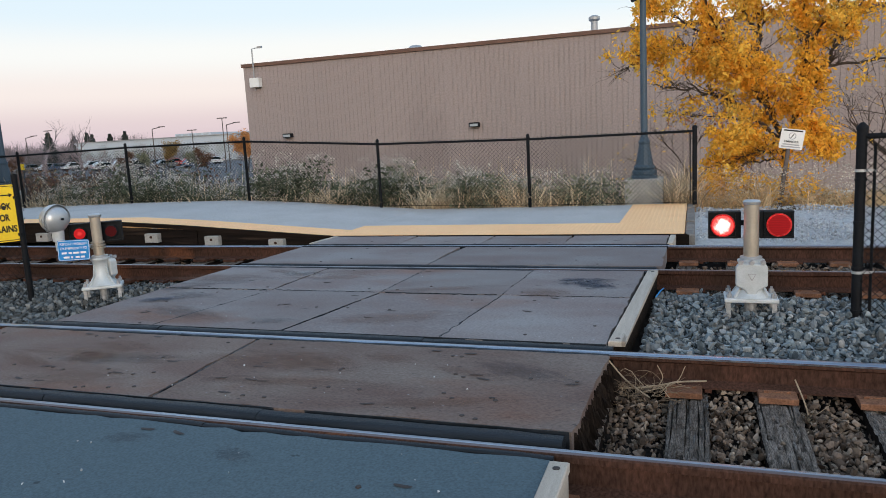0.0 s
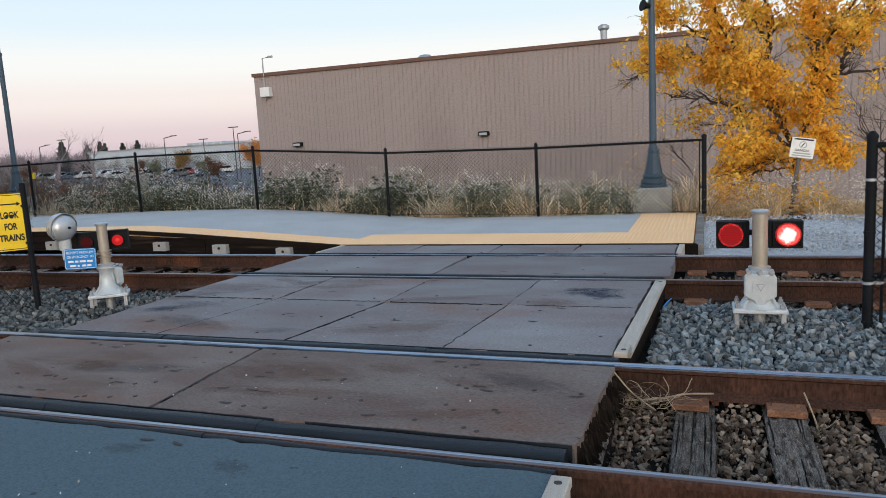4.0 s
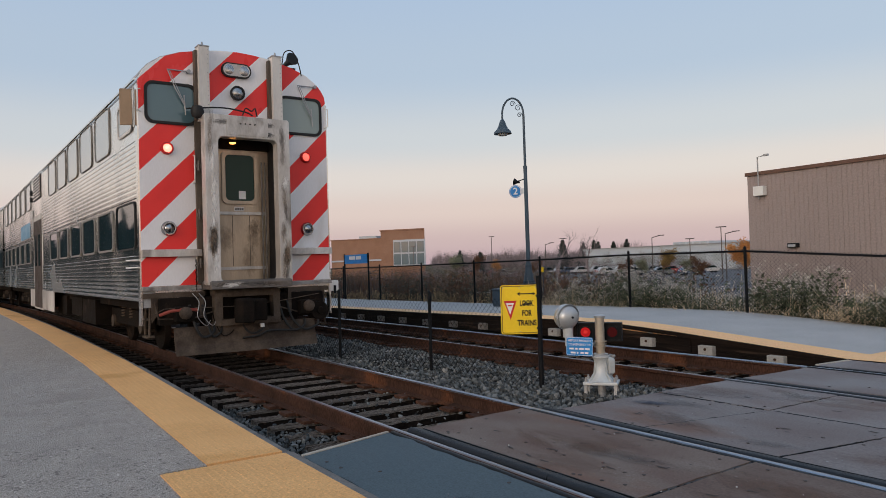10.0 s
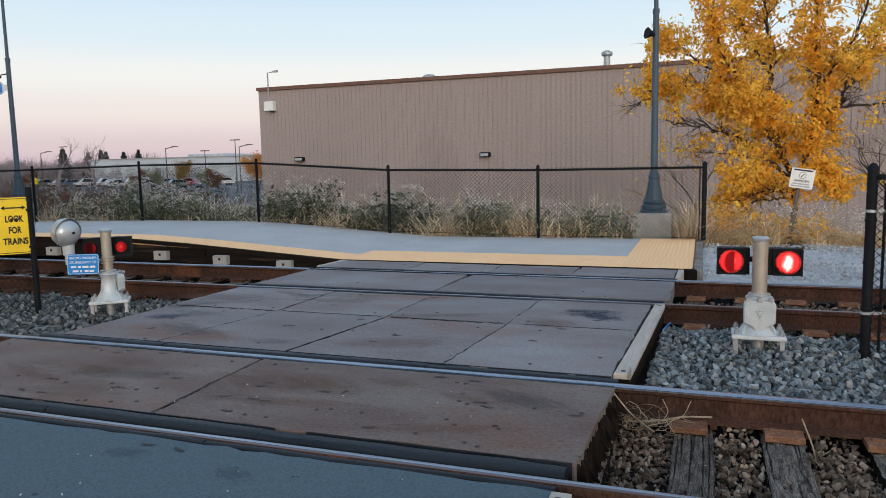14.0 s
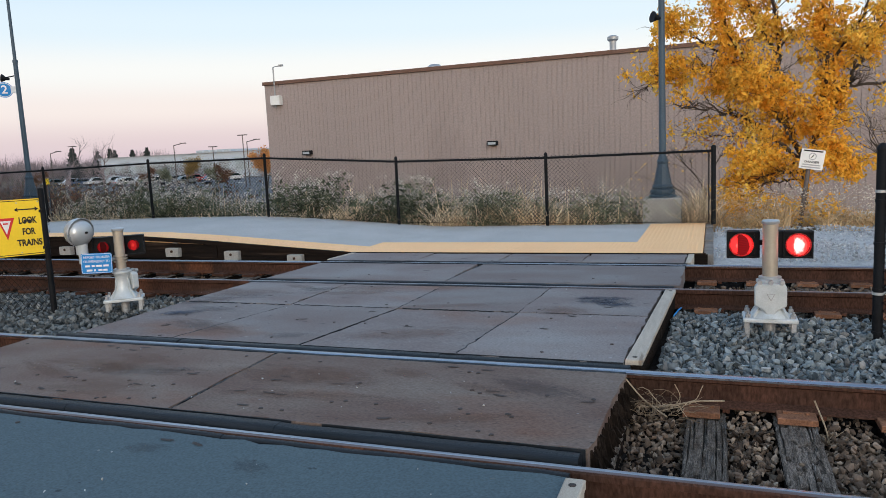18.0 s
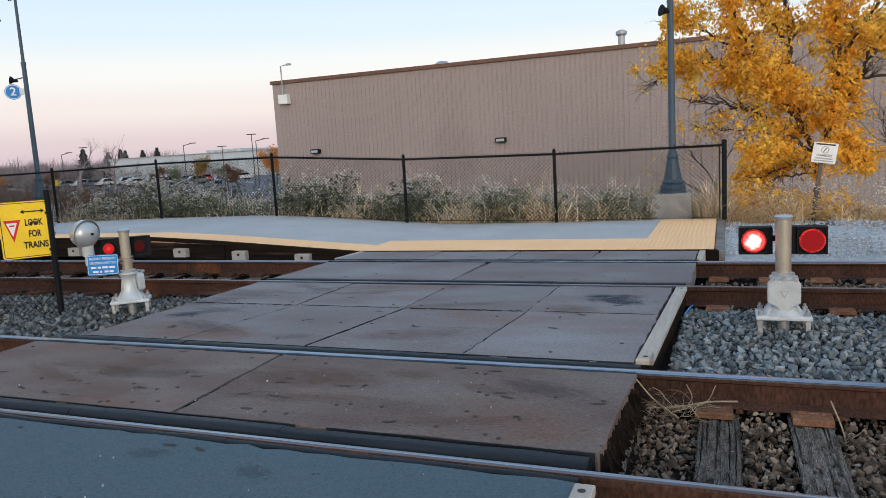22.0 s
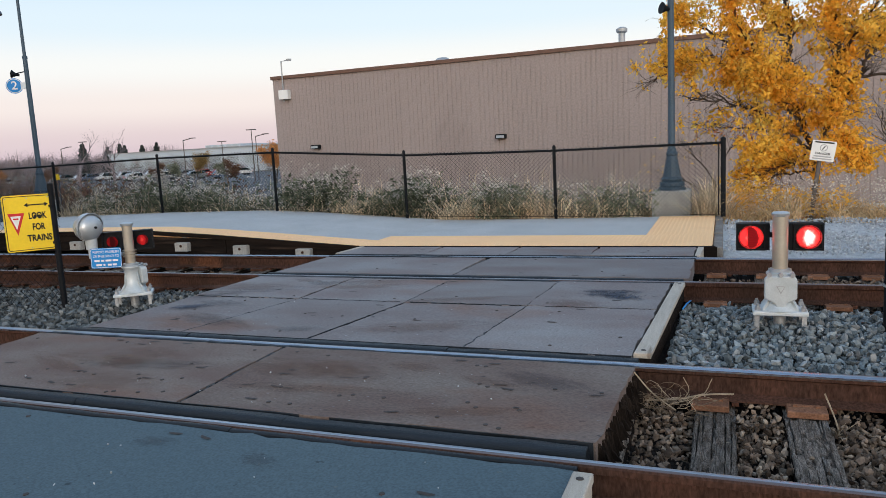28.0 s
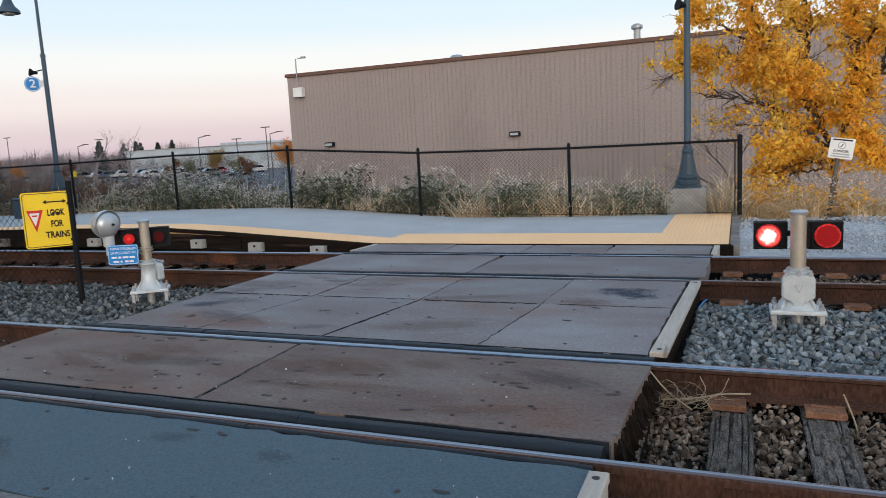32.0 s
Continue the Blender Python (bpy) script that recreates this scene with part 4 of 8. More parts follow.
def build_near_platform():
    pf = tagged(new("platform_near"), "low near platform of grey asphalt with a yellow tactile edge", "platform", kind="structure")
    part("deck", Mesh().sweep([(-9.0, -0.45), (-1.68, -0.45), (-1.68, 0.0), (-9.0, 0.0)], line_of([x for x in NX if x <= -6], near_height)), M["asphalt"], pf, "grey asphalt deck")
    part("deck", Mesh().sweep([(-9.0, -0.45), (-2.02, -0.45), (-2.02, 0.0), (-9.0, 0.0)], line_of([-5.998, -5.935] + [x for x in NX if x > -5.935], near_height)), M["asphalt"], pf, "grey asphalt deck")
    t = part("tactile_strip", Mesh().sweep([(-1.68, -0.3), (-1.10, -0.3), (-1.10, 0.008), (-1.68, 0.008)], line_of([x for x in NX if x <= -6], near_height)), M["yellow"], pf, "yellow tactile warning strip")
    t2 = part("tactile_strip", Mesh().sweep([(-2.02, -0.3), (-1.10, -0.3), (-1.10, 0.008), (-2.02, 0.008)], line_of([-5.935, -4, -2, -1.0], near_height)), M["yellow"], pf, "yellow tactile warning strip")
    part("deck", Mesh().sweep([(-2.02, -0.45), (-1.10, -0.45), (-1.10, 0.0), (-2.02, 0.0)], line_of([-0.99, 3, 6, 12], near_height)), M["asphalt"], pf, "grey asphalt deck")
    domes("tactile_domes", [(x, y + bend(x), near_height(x) + 0.008) for x in np.arange(-14, -6.02, 0.06) for y in np.arange(-1.68, -1.11, 0.06)], t, M["yellow"])
    domes("tactile_domes", [(x, y, near_height(x) + 0.008) for x in np.arange(-5.93, -1.05, 0.06) for y in np.arange(-1.98, -1.11, 0.06)], t2, M["yellow"])
    xs = [-60 + 1.5 * i for i in range(49)]
    g = random.Random(4)
    for a, b in zip(xs, xs[1:]):
        dz = g.uniform(-0.02, 0.0)
        part("edge_stone", Mesh().hexa([(a + 0.006, -1.10 + bend(a), -0.4), (b - 0.006, -1.10 + bend(b), -0.4), (b - 0.006, -1.01 + bend(b), -0.4), (a + 0.006, -1.01 + bend(a), -0.4),
                                        (a + 0.006, -1.10 + bend(a), near_height(a) + dz), (b - 0.006, -1.10 + bend(b), near_height(b) + dz), (b - 0.006, -1.012 + bend(b), near_height(b) + dz - 0.01),
                                        (a + 0.006, -1.012 + bend(a), near_height(a) + dz - 0.01)]), M["edge"], pf, "grey worn edge stone")


build_far_platform()
build_near_platform()


def off_ties(P):
    """Stones between the ties, clear of their tops."""
    d = np.abs((P[:, 0] + 0.08 + 0.26) % 0.52 - 0.26)
    return P[d > 0.145]


def build_gravel():
    m = Mesh().sweep([(6.3, -0.5), (6.35, -0.20), (7.0, -0.06), (9.6, -0.06), (10.4, -0.2), (10.5, -0.5)], [(x, 0, 0) for x in (-0.53, 2, 6, 12, 30)])
    tagged(part("gravel_path", m, M["gravel_pale"]), "pale grey gravel path past the platform's end", "path", kind="structure")
    stones("loose_gravel", scatter(-0.48, 5.5, 6.6, 10.1, -0.055, 0.046), 0.036, M["gravel_pale"], "pale grey loose gravel on the path", "gravel")
    stones("ballast", np.concatenate([scatter(-0.86, 2.6, 1.66, 3.72, -0.172, 0.036), scatter(-0.86, 2.6, 1.72, 3.66, -0.140, 0.05), scatter(-0.84, 2.6, 1.80, 3.5, -0.112, 0.07), scatter(-0.52, 0.30, 2.70, 3.30, -0.090, 0.055), scatter(-0.45, 0.22, 2.76, 3.24, -0.075, 0.07), scatter(-0.84, 7, 3.66, 4.16, -0.232, 0.042), scatter(2.6, 7, 1.72, 3.7, -0.16, 0.055), scatter(-0.62, 6, 6.0, 6.6, -0.24, 0.05)]), 0.062,
           M["stone_grey"], "grey crushed-stone ballast between the tracks", "ballast")
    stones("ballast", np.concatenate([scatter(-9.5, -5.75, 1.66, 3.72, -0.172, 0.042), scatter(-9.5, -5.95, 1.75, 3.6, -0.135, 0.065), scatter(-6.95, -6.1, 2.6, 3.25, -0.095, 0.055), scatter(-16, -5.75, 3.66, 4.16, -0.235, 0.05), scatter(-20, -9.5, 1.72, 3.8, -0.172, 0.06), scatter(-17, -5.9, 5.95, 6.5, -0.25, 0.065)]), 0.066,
           M["stone_grey_shaded"], "grey crushed-stone ballast between the tracks, shade put into its colour", "ballast")
    stones("ballast", np.concatenate([scatter(-1.02, 2.5, 0.10, 1.42, -0.292, 0.030, 0.012), scatter(-1.02, 2.5, 0.10, 1.42, -0.270, 0.055, 0.012), off_ties(scatter(-1.0, 5, 1.12, 1.64, -0.222, 0.042, 0.010)), off_ties(scatter(-1.0, 5, 0.06, 1.2, -0.242, 0.055, 0.012)), scatter(2.5, 7, 0.12, 1.4, -0.285, 0.055), scatter(-0.95, 5, -1.0, -0.1, -0.29, 0.045)]), 0.042,
           M["stone_brown"], "brown dusty ballast between the ties", "ballast")
    stones("ballast", np.concatenate([scatter(-16, -5.7, 4.35, 5.7, -0.29, 0.06, 0.012), scatter(-0.8, 6, 4.35, 5.7, -0.285, 0.045, 0.012), scatter(-0.78, 6, 4.42, 5.62, -0.235, 0.06, 0.014)]), 0.055,
           M["stone_brown"], "brown dusty ballast between the ties", "ballast")
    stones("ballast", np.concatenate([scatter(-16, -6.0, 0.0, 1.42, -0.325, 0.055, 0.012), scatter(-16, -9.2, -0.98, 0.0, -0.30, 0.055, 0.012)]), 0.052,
           M["stone_gap_shade"], "ballast between the ties before the train, darkened in colour for shade", "ballast")
    stones("ballast", np.concatenate([scatter(-9.4, -5.9, -0.98, -0.05, -0.275, 0.042, 0.014), scatter(-9.0, -6.0, 0.1, 1.4, -0.215, 0.16, 0.010)]), 0.050, M["stone_grey_shaded"], "grey ballast beside the platform edge", "ballast")


build_gravel()


# ---- fences ----
def link_mesh(xa, xb, za0, za1, zb0, zb1, y, step=0.075, yb=None, r=0.0036):
    """Woven wire between two posts: two sets of slanting wires."""
    m, n = Mesh(), max(2, int(abs(xb - xa) / step))
    yb = y if yb is None else yb
    h = ((za1 - za0) + (zb1 - zb0)) / 2
    run = h / abs(xb - xa)

    def at(u, v):
        lo, hi = za0 + (zb0 - za0) * u, za1 + (zb1 - za1) * u
        return Vector((xa + (xb - xa) * u, y + (yb - y) * u, lo + (hi - lo) * v))
    for s in (1, -1):
        for i in range(-int(n * run) - 1, n + int(n * run) + 2):
            u0, u1 = i / n, i / n + s * run
            v0, v1 = 0.0, 1.0
            if u1 == u0:
                continue
            lo, hi = sorted(((0 - u0) / (u1 - u0), (1 - u0) / (u1 - u0)))
            v0, v1 = max(0, lo), min(1, hi)
            if v1 - v0 < 0.02:
                continue
            off = Vector((0, 0.002 * s, 0))
            m.cyl(at(u0 + (u1 - u0) * v0, v0) + off, at(u0 + (u1 - u0) * v1, v1) + off, r, r, 3, False)
    return m


def fence_run(label, posts, top_rail=True, y_of=lambda x: 10.2, base=far_height, height=1.27, r=0.03, step=0.075):
    xs = [p for p in posts]
    fe = thing("chain_link_fence", pose(xs[0], y_of(xs[0]), base(xs[0])), label, "fence")
    o = Vector((xs[0], y_of(xs[0]), base(xs[0])))
    for i, x in enumerate(xs):
        if i == 0 and not top_rail:
            continue
        k = 1.35 if i in (0, len(xs) - 1) and top_rail else 1.0
        p = Vector((x, y_of(x), base(x))) - o
        part("post", Mesh().cyl(p, p + Vector((0, 0, height + 0.04)), r * k, r * k, 12), M["black"], fe, smooth=True)
        part("post_cap", Mesh().lathe([(r * k * 1.15, 0), (r * k * 1.15, 0.02), (r * k * 0.5, 0.05), (0.004, 0.055)], p + Vector((0, 0, height + 0.04)), 10), M["black"], fe, smooth=True)
        for h in (0.12, 0.45, 0.8, 1.12):
            part("tie_band", Mesh().cyl(p + Vector((0, 0, h)), p + Vector((0, 0, h + 0.02)), r * k * 1.18, r * k * 1.18, 10), M["black"], fe)
    for a, b in zip(xs, xs[1:]):
        pa, pb = Vector((a, y_of(a), base(a))) - o, Vector((b, y_of(b), base(b))) - o
        if top_rail:
            part("top_rail", Mesh().cyl(pa + Vector((0, 0, height - 0.01)), pb + Vector((0, 0, height - 0.01)), 0.021, 0.021, 10), M["black"], fe, smooth=True)
        part("wire_mesh", link_mesh(pa.x, pb.x, pa.z + 0.03, pa.z + height + (0.034 if top_rail else 0), pb.z + 0.03, pb.z + height + (0.034 if top_rail else 0), pa.y - 0.03, step, pb.y - 0.03, 0.0029 if top_rail else 0.0026), M["wire"], fe, "black woven wire mesh")
        part("bottom_wire", Mesh().cyl(pa + Vector((0, 0, 0.04)), pb + Vector((0, 0, 0.04)), 0.004, 0.004, 5), M["wire"], fe)
    return fe


fence_run("black chain-link fence along the back of the far platform", [-0.53, -3.44, -6.47, -9.54, -12.67, -15.9, -19.0, -22.1, -25.1, -28.2, -31.3, -34.4, -37.5, -40.6],
          y_of=lambda x: 10.2 + bend(x) * 0.6)
part("mesh_bar", Mesh().cyl((-0.075, -0.03, 0.03), (-0.075, -0.03, 1.27), 0.010, 0.010, 8), M["black"], bpy.data.objects["chain_link_fence"], smooth=True)
fence_run("low black chain-link fence standing in the ballast between the tracks", [-7.39, -9.72, -12.33, -15.0, -17.7, -20.4, -23.1], False, lambda x: 2.86 - 0.1 * (-7.39 - x) if x > -12.4 else 2.36 + bend(x),
          lambda x: -0.2, 1.16, 0.026, 0.085)
fence_run("black chain-link fence in the ballast beyond the signal", [0.63, 3.4, 6.2, 9.0], True, lambda x: 3.06, lambda x: -0.2, 1.46, 0.027, 0.06)
right_fence = bpy.data.objects["chain_link_fence.002"]
part("mesh_bar", Mesh().cyl((0.09, 0, 0.1), (0.09, 0, 1.4), 0.011, 0.011, 8), M["black"], right_fence)
for h in (0.42, 1.19):
    part("clamp", Mesh().cyl((0, 0, h), (0, 0, h + 0.02), 0.042, 0.042, 12).box(0.0, 0.10, -0.012, 0.012, h, h + 0.02), M["silver"], right_fence, "bright metal clamp")


# ---- signs ----
def plate_frame(x, y, z, facing):
    """Local x along the plate, y up, z out of it towards the compass angle facing (degrees from +x)."""
    return pose(x, y, z, 90, 0, facing + 90)


def build_look_sign():
    # stands on a post, turned towards the near platform
    s = thing("warning_sign", pose(-7.39, 2.86, -0.2), "yellow look-for-trains sign on a black post in the ballast", "sign")
    part("post", Mesh().cyl((0.0, -0.09, 0), (0.0, -0.09, 1.46), 0.031, 0.031, 12), M["black"], s, smooth=True)
    part("mesh_bar", Mesh().cyl((-0.09, 0.02, 0.1), (-0.09, 0.02, 1.2), 0.007, 0.007, 8), M["black"], s)
    m = plate_frame(-0.140, -0.285, 1.05, -38) @ Matrix.Diagonal((1.0, 0.965, 1.0, 1.0))
    p = part("sign_plate", Mesh().outline(rounded(0.47, 0.63, 0.03), Matrix(), 0.005), M["sign_yellow"], s, "yellow sign plate with a black border", at=m)
    z = 0.0062
    rim = Mesh()
    a, b = rounded(0.445, 0.605, 0.025), rounded(0.43, 0.59, 0.02)
    n = len(a)
    rim.add([(x, y, z) for x, y in a] + [(x, y, z) for x, y in b], [(i, (i + 1) % n, n + (i + 1) % n, n + i) for i in range(n)])
    part("border", rim, M["sign_black"], p)
    part("yield_triangle", Mesh().outline([(-0.195, 0.115), (-0.035, 0.115), (-0.115, -0.13)], Matrix.Translation((0, 0, z)), 0.001), M["sign_red"], p, "red yield triangle")
    part("triangle_field", Mesh().outline([(-0.17, 0.085), (-0.07, 0.085), (-0.12, -0.065)], Matrix.Translation((0, 0, z + 0.0015)), 0.001), M["sign_white"], p)
    part("small_word_bar", Mesh().outline([(-0.145, 0.045), (-0.095, 0.045), (-0.095, 0.062), (-0.145, 0.062)], Matrix.Translation((0, 0, z + 0.003)), 0.0005), M["sign_red"], p)
    for word, y, w in (("LOOK", 0.075, 0.17), ("FOR", -0.05, 0.12), ("TRAINS", -0.175, 0.235)):
        text("lettering", word, 0.10, M["sign_black"], p, pose(0.085, y, z), w, 0.0035)
    for x in (0.062, 0.104):
        part("eye_mark", Mesh().outline([(x + 0.016 * math.cos(k), 0.068 + 0.02 * math.sin(k)) for k in (2 * math.pi * i / 12 for i in range(12))], Matrix.Translation((0, 0, z + 0.001)), 0.001), M["sign_black"], p)
    part("arrow", Mesh().outline([(-0.03, 0.20), (0.005, 0.225), (0.005, 0.207), (0.165, 0.207), (0.165, 0.225), (0.2, 0.20), (0.165, 0.175), (0.165, 0.193), (0.005, 0.193), (0.005, 0.175)],
                                 Matrix.Translation((0, 0, z)), 0.001), M["sign_black"], p, "black double-headed arrow")
    for x, y in ((-0.20, 0.28), (0.20, 0.28), (0.0, 0.275), (0.0, -0.28)):
        part("rivet", Mesh().cyl((x, y, 0.005), (x, y, 0.011), 0.008, 0.007, 8), M["grey_steel"], p)
    for h in (0.8, 1.2):
        part("bracket", Mesh().box(-0.22, 0.03, -0.13, -0.11, h, h + 0.03), M["black"], s)
    return s


build_look_sign()


def build_danger_sign():
    s = thing("trespass_sign", pose(0.98, 11.9, -0.32), "small white danger sign on a leaning grey post in dry grass", "sign")
    part("post", Mesh().cyl((0, 0, 0), (0.17, 0.0, 1.42), 0.042, 0.038, 10), M["stem_grey"], s, smooth=True)
    m = pose(0.19, -0.06, 1.33, 90, 0, 0) @ pose(0, 0, 0, 0, 0, -9)
    p = part("sign_plate", Mesh().outline(rounded(0.40, 0.365, 0.012), Matrix(), 0.004), M["sign_white"], s, "white sign plate", at=m)
    z = 0.005
    text("lettering", "DANGER", 0.058, M["sign_black"], p, pose(0, -0.05, z), 0.25, 0.001)
    for y, w, h in ((0.152, 0.32, 0.026), (-0.103, 0.29, 0.024), (-0.145, 0.32, 0.024)):
        part("word_bar", Mesh().outline([(-w / 2, y - h / 2), (w / 2, y - h / 2), (w / 2, y + h / 2), (-w / 2, y + h / 2)], Matrix.Translation((0, 0, z)), 0.0006), M["sign_black"] if y > 0 else M["grey_steel"], p)
    a = [(0.065 * math.cos(k), 0.055 + 0.065 * math.sin(k)) for k in (2 * math.pi * i / 20 for i in range(20))]
    b = [(0.052 * math.cos(k), 0.055 + 0.052 * math.sin(k)) for k in (2 * math.pi * i / 20 for i in range(20))]
    part("ring_mark", Mesh().add([(x, y, z) for x, y in a + b], [(i, (i + 1) % 20, 20 + (i + 1) % 20, 20 + i) for i in range(20)]), M["grey_steel"], p)
    part("figure_bar", Mesh().outline([(-0.03, 0.02), (-0.012, 0.02), (0.03, 0.09), (0.012, 0.09)], Matrix.Translation((0, 0, z)), 0.0006), M["sign_black"], p)


build_danger_sign()


# ---- flashing signals ----
M["lit"] = glowing("lit_red_lens", (1.0, 0.035, 0.03), 2.6, (1.0, 0.66, 0.58), 0.082)
M["unlit"] = material("unlit_red_lens", (0.42, 0.012, 0.016), (0.62, 0.03, 0.03), 0.25, 0, 40, 120, 0.3)
M["lens_glow"] = glowing("dim_red_lens", (0.30, 0.008, 0.010), 0.34)


def ribbed_lens(m, pitch):
    """Fine level ribs across a lens dim its glow line by line."""
    nt = m.node_tree
    N, L = nt.nodes.new, nt.links.new
    bs = nt.nodes["Principled BSDF"]
    tc, wv, mr = N("ShaderNodeTexCoord"), N("ShaderNodeTexWave"), N("ShaderNodeMapRange")
    wv.bands_direction = "Y"
    wv.inputs["Scale"].default_value, wv.inputs["Distortion"].default_value, wv.inputs["Detail"].default_value = pitch, 4.0, 3
    L(tc.outputs["Object"], wv.inputs["Vector"])
    mr.inputs["To Min"].default_value, mr.inputs["To Max"].default_value = 0.02, 0.28
    L(wv.outputs["Fac"], mr.inputs["Value"])
    L(mr.outputs[0], bs.inputs["Emission Strength"])


ribbed_lens(M["lens_glow"], 17)
M["half"] = glowing("half_lit_red_lens", (0.95, 0.03, 0.03), 1.1, (1.0, 0.30, 0.24), 0.05)
M["half_side"] = glowing("half_lit_red_lens_aside", (0.25, 0.006, 0.008), 0.3)
M["lit_side"] = glowing("lit_red_lens_aside", (0.45, 0.010, 0.012), 0.42, (1.0, 0.10, 0.08), 0.035)
M["dim_side"] = glowing("dark_red_lens_aside", (0.06, 0.003, 0.004), 0.10)
DISCS = []


def lamp_head(sig, x, y, z, phase, s=1.0, lit="lit", dim="lens_glow"):
    """A black square backboard with a round lamp whose lit face turns in and out."""
    xa, xb = (x - 0.115 * s, x + 0.145 * s) if x < 0 else (x - 0.145 * s, x + 0.115 * s)
    box = part("backboard", Mesh().slab([(xa, y), (xb, y), (xb, y + 0.10), (xa, y + 0.10)], z - 0.113 * s, z + 0.113 * s, 0.006), M["black"], sig, "black lamp housing")
    rim = Mesh()
    for dx, dz, w, h in ((0, 0.106, 0.226, 0.014), (0, -0.106, 0.226, 0.014), (0.106, 0, 0.014, 0.2), (-0.106, 0, 0.014, 0.2)):
        rim.box(x + (dx - w / 2) * s, x + (dx + w / 2) * s, y - 0.02, y - 0.0005, z + (dz - h / 2) * s, z + (dz + h / 2) * s)
    part("rim", rim, M["black"], box)
    hood = Mesh()
    n, R = 24, 0.098 * s * (0.72 if lit == "lit_side" else 1.0)
    ang = [2 * math.pi * i / n for i in range(n)]
    hood.add([(x + r * math.cos(k), yy, z + r * math.sin(k)) for r, yy in ((R, y - 0.03), (R * 0.9, y - 0.03), (R * 0.9, y - 0.001), (R, y - 0.001)) for k in ang],
             [(j * n + i, j * n + (i + 1) % n, (j + 1) % 4 * n + (i + 1) % n, (j + 1) % 4 * n + i) for j in range(4) for i in range(n)])
    part("lens_ring", hood, M["black" if lit == "lit_side" else "unlit"], box, "red lens ring", smooth=True)
    part("half_lit_face", Mesh().lathe([(R * 0.88, 0.0), (R * 0.6, 0.005), (0.004, 0.007)], (0, 0, 0), 20), M["half" if lit == "lit" else "half_side"], box, "red lens behind the shutter", at=pose(x, y - 0.004, z, 90, 0, 0))
    d = part("lamp_disc", Mesh().cyl((0, 0, 0.001), (0, 0, -0.001), R * 0.9, R * 0.9, 24), M["black" if lit == "lit_side" else "unlit"], sig, "red lamp disc", at=pose(x, y - 0.10, z))
    part("lit_face", Mesh().lathe([(R * 0.86, 0.0), (R * 0.6, 0.001), (0.004, 0.0015)], (0, 0, 0.0015), 20), M[lit], d, "lit red lens")
    part("dim_face", Mesh().lathe([(R * 0.86, 0.0), (R * 0.6, -0.001), (0.004, -0.0015)], (0, 0, -0.0015), 20), M[dim], d, "unlit red lens")
    DISCS.append((d, (x, y - 0.034, z), phase))


